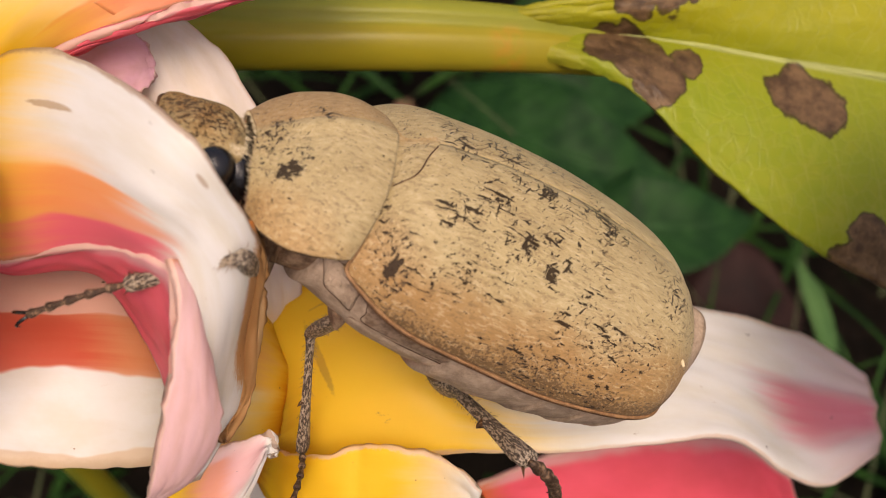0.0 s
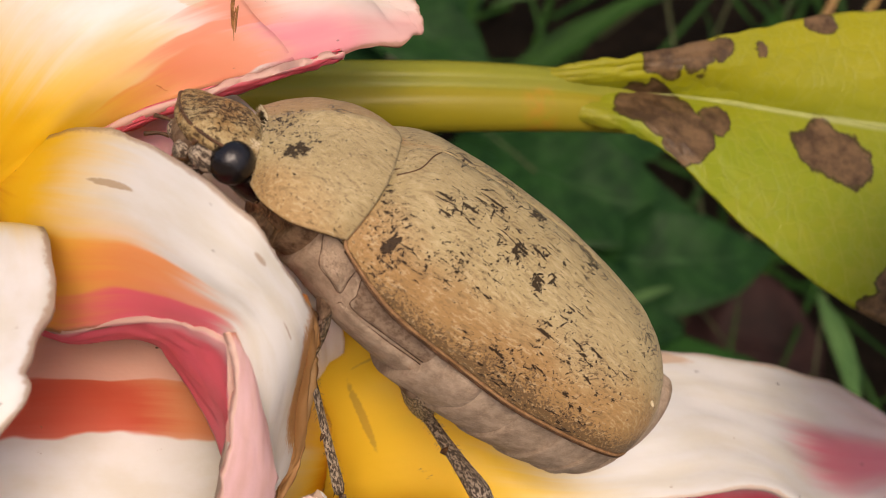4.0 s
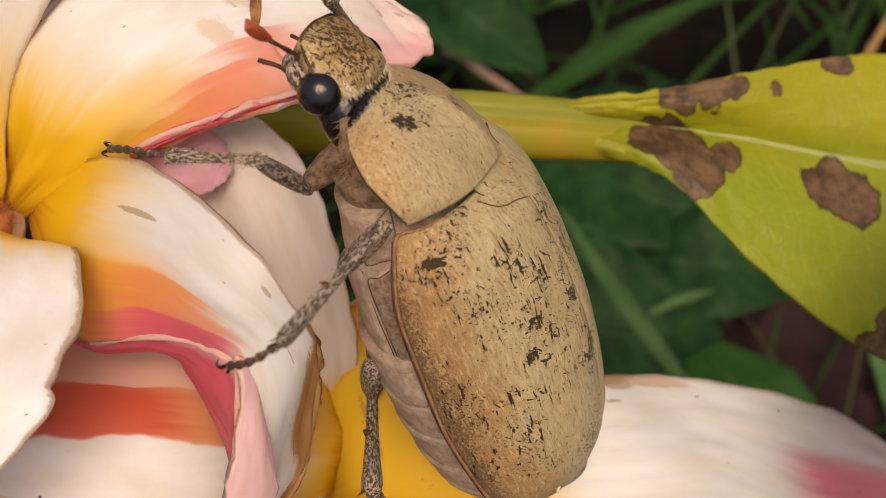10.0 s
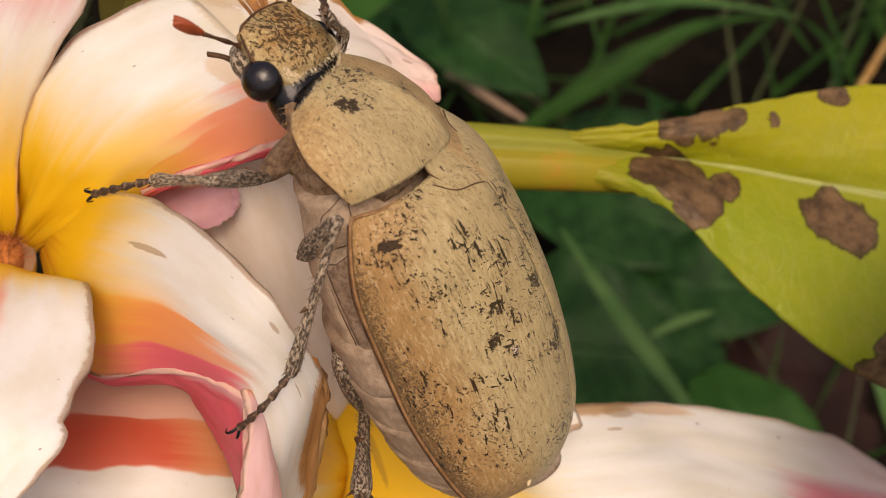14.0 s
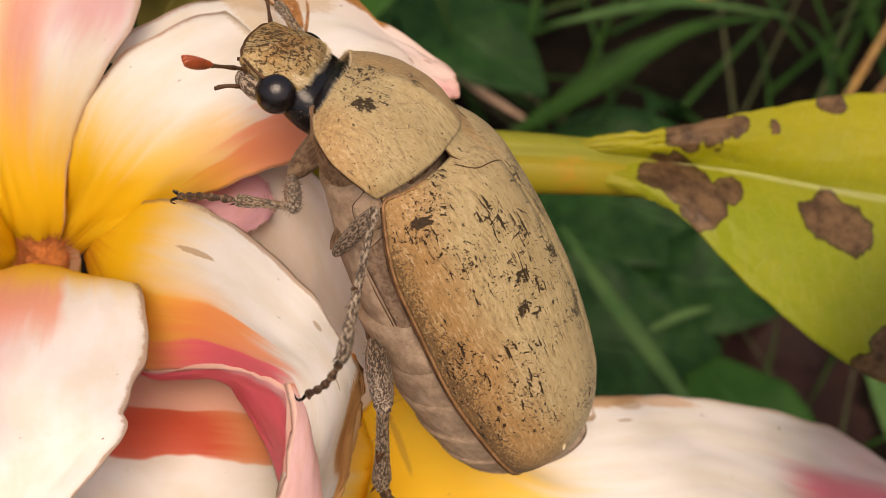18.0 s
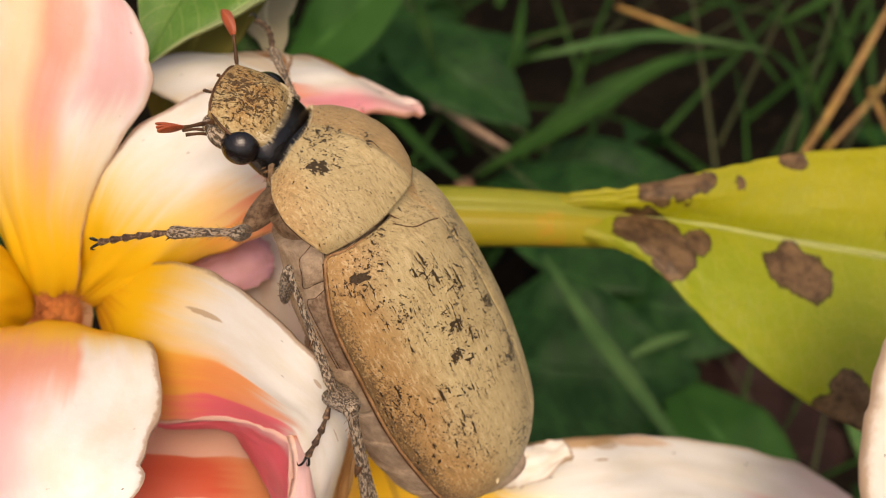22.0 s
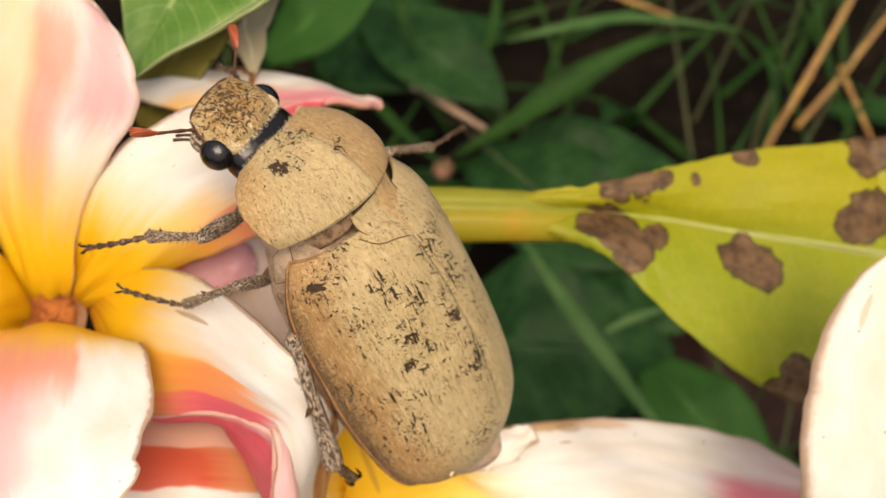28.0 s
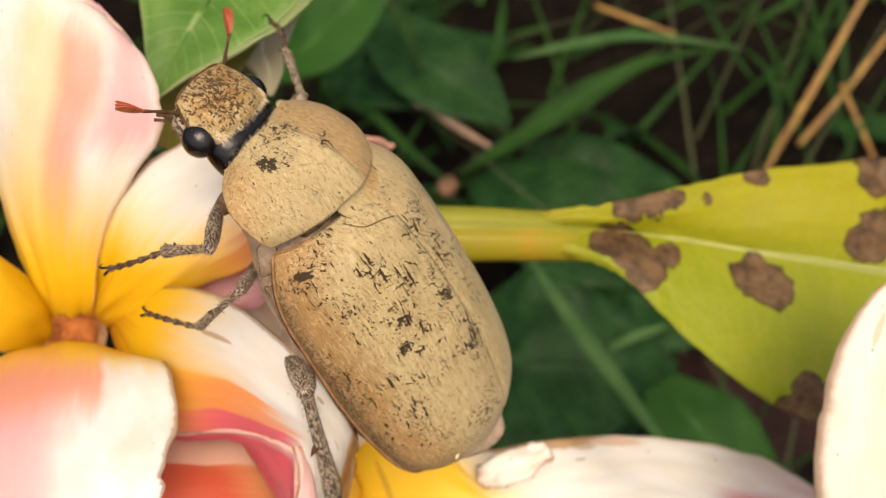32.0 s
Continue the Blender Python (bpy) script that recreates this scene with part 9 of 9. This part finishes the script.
    walk(legs['MR']['tarsus'], [(0, pose(-0.01264, -0.01143, -0.00298, -40.76, 35.32, -168.40)), (1, pose(-0.01346, -0.01051, -0.00306, -41.14, 32.47, -169.06)), (2, pose(-0.01384, -0.01000, -0.00065, -35.66, 28.27, -163.80)), (3, pose(-0.01421, -0.00888, 0.00034, -37.02, 28.81, -162.20)), (4, pose(-0.01427, -0.00913, 0.00147, -35.54, 22.78, -158.06)), (5, pose(-0.01419, -0.00845, 0.00115, -36.91, 20.04, -157.19)), (6, pose(-0.01407, -0.00905, 0.00141, -37.06, 15.39, -157.74)), (7, pose(-0.01387, -0.00901, 0.00019, -38.75, 14.44, -157.68)), (8, pose(-0.01428, -0.00885, 0.00060, -36.56, 11.58, -159.13)), (9, pose(-0.01460, -0.00870, 0.00078, -36.27, 10.81, -160.77)), (10, pose(-0.01424, -0.00964, -0.00093, -37.39, 9.37, -161.12)), (11, pose(-0.01420, -0.00928, -0.00130, -36.53, 8.48, -160.73)), (12, pose(-0.01440, -0.00894, -0.00062, -38.33, 10.00, -161.29)), (13, pose(-0.01494, -0.00858, 0.00261, -36.46, 14.61, -161.27)), (14, pose(-0.01496, -0.00749, 0.00138, -36.34, 14.95, -159.47)), (15, pose(-0.01522, -0.00875, 0.00016, -37.81, 16.46, -157.67)), (16, pose(-0.01534, -0.00889, 0.00029, -37.18, 16.69, -154.90)), (17, pose(-0.01576, -0.00977, 0.00081, -37.20, 15.21, -157.38)), (18, pose(-0.01475, -0.00843, 0.00003, -38.94, 12.79, -157.47)), (19, pose(-0.01499, -0.00834, -0.00002, -36.41, 12.37, -157.84)), (20, pose(-0.01518, -0.00875, 0.00014, -36.76, 15.55, -159.82)), (21, pose(-0.01510, -0.00875, 0.00041, -36.73, 13.64, -159.50)), (22, pose(-0.01440, -0.01011, 0.00151, -38.08, 9.83, -158.86)), (23, pose(-0.01481, -0.01054, 0.00140, -36.18, 8.13, -154.76)), (24, pose(-0.01428, -0.01139, 0.00038, -35.95, 8.04, -157.90)), (25, pose(-0.01424, -0.01161, 0.00034, -34.25, 9.23, -157.12)), (26, pose(-0.01351, -0.01173, -0.00157, -35.12, 10.81, -155.98)), (27, pose(-0.01249, -0.01265, -0.00399, -35.39, 15.13, -154.66)), (27.5, pose(-0.01187, -0.01289, -0.00521, -35.62, 17.59, -154.39)), (28, pose(-0.00760, -0.01880, -0.00341, -23.10, -0.20, -107.09)), (28.5, pose(-0.00449, -0.02134, -0.00696, 61.43, -68.91, 21.86)), (29, pose(-0.00285, -0.02138, -0.00741, 22.83, -32.40, -46.77)), (29.3, pose(-0.01090, -0.01688, -0.00868, -34.37, 15.04, -160.42)), (29.6, pose(-0.00264, -0.02068, -0.00446, -19.43, 0.78, -100.37)), (29.95, pose(-0.01260, -0.01247, -0.00500, -35.37, 16.34, -161.77)), (30, pose(-0.01266, -0.01245, -0.00496, -35.43, 16.41, -161.90)), (31, pose(-0.01335, -0.01190, -0.00424, -33.07, 7.84, -167.03)), (32, pose(-0.01373, -0.01059, -0.00365, -34.62, 12.29, -164.66))])
    walk(legs['HR']['femur'], [(0, pose(-0.01097, -0.00465, -0.00639, -22.08, -46.68, 176.64)), (1, pose(-0.01135, -0.00472, -0.00682, -28.55, -45.56, -176.32)), (2, pose(-0.01121, -0.00519, -0.00598, -28.79, -44.56, -173.18)), (3, pose(-0.01114, -0.00491, -0.00618, -31.99, -46.69, -170.56)), (4, pose(-0.01117, -0.00482, -0.00635, -39.34, -45.17, -162.54)), (5, pose(-0.01104, -0.00416, -0.00674, -41.20, -50.09, -163.30)), (6, pose(-0.01130, -0.00397, -0.00679, -44.95, -52.21, -160.99)), (7, pose(-0.01112, -0.00337, -0.00722, -50.43, -52.50, -156.58)), (8, pose(-0.01140, -0.00406, -0.00673, -48.57, -55.54, -158.21)), (9, pose(-0.01160, -0.00392, -0.00668, -50.26, -57.20, -158.25)), (10, pose(-0.01168, -0.00374, -0.00710, -57.65, -52.70, -151.11)), (11, pose(-0.01160, -0.00397, -0.00691, -60.97, -49.72, -147.11)), (12, pose(-0.01146, -0.00346, -0.00719, -64.60, -54.85, -145.08)), (13, pose(-0.01164, -0.00409, -0.00681, -58.65, -67.34, -152.34)), (14, pose(-0.01156, -0.00381, -0.00643, -49.55, -72.54, -160.95)), (15, pose(-0.01201, -0.00384, -0.00682, -52.46, -71.27, -157.83)), (16, pose(-0.01214, -0.00432, -0.00660, -38.04, -75.30, -170.77)), (17, pose(-0.01255, -0.00455, -0.00659, -35.89, -74.39, -172.96)), (18, pose(-0.01116, -0.00379, -0.00709, -30.84, -74.38, -174.51)), (19, pose(-0.01147, -0.00434, -0.00638, -18.50, -74.32, 173.58)), (20, pose(-0.01142, -0.00440, -0.00660, -19.08, -72.11, 174.48)), (21, pose(-0.01142, -0.00408, -0.00662, -40.87, -63.40, -162.23)), (22, pose(-0.01121, -0.00373, -0.00690, -48.47, -56.30, -152.70)), (23, pose(-0.01165, -0.00447, -0.00670, -45.18, -56.29, -155.43)), (24, pose(-0.01151, -0.00433, -0.00659, -42.69, -54.82, -157.13)), (25, pose(-0.01159, -0.00473, -0.00626, -38.37, -54.29, -160.52)), (26, pose(-0.01128, -0.00439, -0.00647, -41.91, -46.67, -155.05)), (27, pose(-0.01116, -0.00438, -0.00680, -43.96, -32.53, -150.01)), (28, pose(-0.01157, -0.00480, -0.00653, -39.92, -32.53, -153.71)), (29, pose(-0.01137, -0.00497, -0.00661, -23.07, -58.69, -174.80)), (30, pose(-0.01112, -0.00455, -0.00693, -30.46, -51.10, -166.39)), (31, pose(-0.01143, -0.00484, -0.00649, -30.81, -45.47, -164.39)), (32, pose(-0.01091, -0.00437, -0.00663, -32.02, -42.65, -162.68))])
    walk(legs['HR']['tibia'], [(0, pose(-0.01648, -0.00432, -0.00054, -31.46, 38.25, -177.98)), (1, pose(-0.01697, -0.00509, -0.00108, -29.29, 32.22, 176.00)), (2, pose(-0.01696, -0.00587, -0.00028, -23.01, 27.14, 177.51)), (3, pose(-0.01663, -0.00582, -0.00028, -21.26, 21.79, 171.48)), (4, pose(-0.01678, -0.00658, -0.00045, -30.33, -5.39, 111.59)), (5, pose(-0.01612, -0.00568, -0.00039, -38.32, -0.41, 108.90)), (6, pose(-0.01616, -0.00565, -0.00017, -49.36, 5.10, 104.20)), (7, pose(-0.01579, -0.00540, -0.00059, -49.46, -2.55, 95.72)), (8, pose(-0.01575, -0.00580, 0.00009, -31.68, -8.75, 95.37)), (9, pose(-0.01573, -0.00557, 0.00021, -15.34, -16.99, 91.53)), (10, pose(-0.01608, -0.00617, -0.00049, -3.10, -24.65, 81.17)), (11, pose(-0.01618, -0.00694, -0.00046, -17.08, -20.86, 77.14)), (12, pose(-0.01541, -0.00622, -0.00035, -14.37, -19.89, 73.48)), (13, pose(-0.01439, -0.00553, 0.00063, 2.03, -22.56, 80.15)), (14, pose(-0.01385, -0.00459, 0.00126, -12.26, -22.58, 89.21)), (15, pose(-0.01440, -0.00481, 0.00080, -9.88, -26.22, 83.85)), (16, pose(-0.01419, -0.00465, 0.00131, -20.07, -21.48, 87.03)), (17, pose(-0.01472, -0.00481, 0.00123, -17.45, -18.68, 84.03)), (18, pose(-0.01334, -0.00400, 0.00074, -25.85, -15.41, 93.70)), (19, pose(-0.01369, -0.00409, 0.00159, -24.95, -16.40, 97.33)), (20, pose(-0.01397, -0.00415, 0.00132, -27.13, -16.65, 101.52)), (21, pose(-0.01485, -0.00518, 0.00058, -27.05, -15.98, 103.39)), (22, pose(-0.01522, -0.00580, -0.00014, -4.48, -26.38, 98.14)), (23, pose(-0.01576, -0.00635, 0.00009, -24.59, -13.80, 102.80)), (24, pose(-0.01581, -0.00615, 0.00004, -23.97, -18.37, 96.46)), (25, pose(-0.01603, -0.00630, 0.00028, -25.39, -18.37, 99.86)), (26, pose(-0.01630, -0.00673, -0.00061, -28.70, -21.91, 99.99)), (27, pose(-0.01713, -0.00782, -0.00240, -37.20, -28.41, 93.38)), (28, pose(-0.01793, -0.00794, -0.00200, -55.05, -19.10, 84.45)), (29, pose(-0.01564, -0.00536, 0.00044, -30.18, 37.66, -179.32)), (30, pose(-0.01604, -0.00574, -0.00066, -30.19, 34.37, -179.89)), (31, pose(-0.01688, -0.00636, -0.00074, -25.37, 31.19, 173.37)), (32, pose(-0.01659, -0.00614, -0.00115, -26.67, 28.61, 176.63))])
    walk(legs['HR']['tarsus'], [(0, pose(-0.02505, -0.00463, -0.00731, -46.31, -25.62, 75.00)), (1, pose(-0.02627, -0.00443, -0.00696, -40.27, -27.60, 74.94)), (2, pose(-0.02684, -0.00544, -0.00535, -46.25, -19.35, 76.28)), (3, pose(-0.02683, -0.00429, -0.00441, -42.65, -20.69, 74.68)), (4, pose(-0.02068, 0.00329, 0.00056, -33.26, 20.38, -148.49)), (5, pose(-0.01965, 0.00462, -0.00032, -34.50, 16.44, -146.48)), (6, pose(-0.01875, 0.00459, -0.00111, -35.09, 12.18, -146.92)), (7, pose(-0.01688, 0.00556, -0.00010, -36.92, 14.23, -148.59)), (8, pose(-0.01677, 0.00503, 0.00177, -35.13, 10.92, -150.05)), (9, pose(-0.01601, 0.00502, 0.00345, -34.92, 9.55, -150.43)), (10, pose(-0.01458, 0.00351, 0.00400, -36.06, 8.47, -149.28)), (11, pose(-0.01387, 0.00321, 0.00350, -35.42, 6.48, -148.56)), (12, pose(-0.01251, 0.00356, 0.00334, -37.46, 4.45, -149.95)), (13, pose(-0.01265, 0.00449, 0.00485, -34.80, 9.00, -151.33)), (14, pose(-0.01371, 0.00541, 0.00541, -34.45, 12.72, -149.36)), (15, pose(-0.01334, 0.00505, 0.00569, -35.66, 15.59, -148.33)), (16, pose(-0.01367, 0.00533, 0.00524, -35.26, 15.73, -147.10)), (17, pose(-0.01362, 0.00567, 0.00479, -35.24, 15.06, -148.30)), (18, pose(-0.01404, 0.00686, 0.00374, -37.24, 17.04, -147.81)), (19, pose(-0.01504, 0.00639, 0.00470, -35.00, 20.08, -148.96)), (20, pose(-0.01605, 0.00606, 0.00444, -35.07, 24.50, -149.59)), (21, pose(-0.01723, 0.00481, 0.00352, -36.71, 24.59, -153.35)), (22, pose(-0.01664, 0.00415, 0.00484, -38.33, 23.14, -153.52)), (23, pose(-0.01807, 0.00382, 0.00265, -36.25, 22.74, -149.94)), (24, pose(-0.01699, 0.00428, 0.00353, -37.04, 25.61, -155.38)), (25, pose(-0.01780, 0.00392, 0.00372, -36.13, 29.00, -156.71)), (26, pose(-0.01802, 0.00305, 0.00339, -38.40, 32.24, -160.44)), (27, pose(-0.01772, 0.00202, 0.00293, -40.62, 37.80, -163.97)), (28, pose(-0.01696, 0.00204, 0.00147, -37.87, 33.59, -166.57)), (29, pose(-0.02422, -0.00547, -0.00618, -42.66, 39.12, -170.71)), (30, pose(-0.02506, -0.00575, -0.00683, -45.71, 40.82, -175.29)), (31, pose(-0.02625, -0.00527, -0.00644, -42.83, 37.67, -178.44)), (32, pose(-0.02624, -0.00557, -0.00642, -45.39, 40.03, -179.03))])


motions()
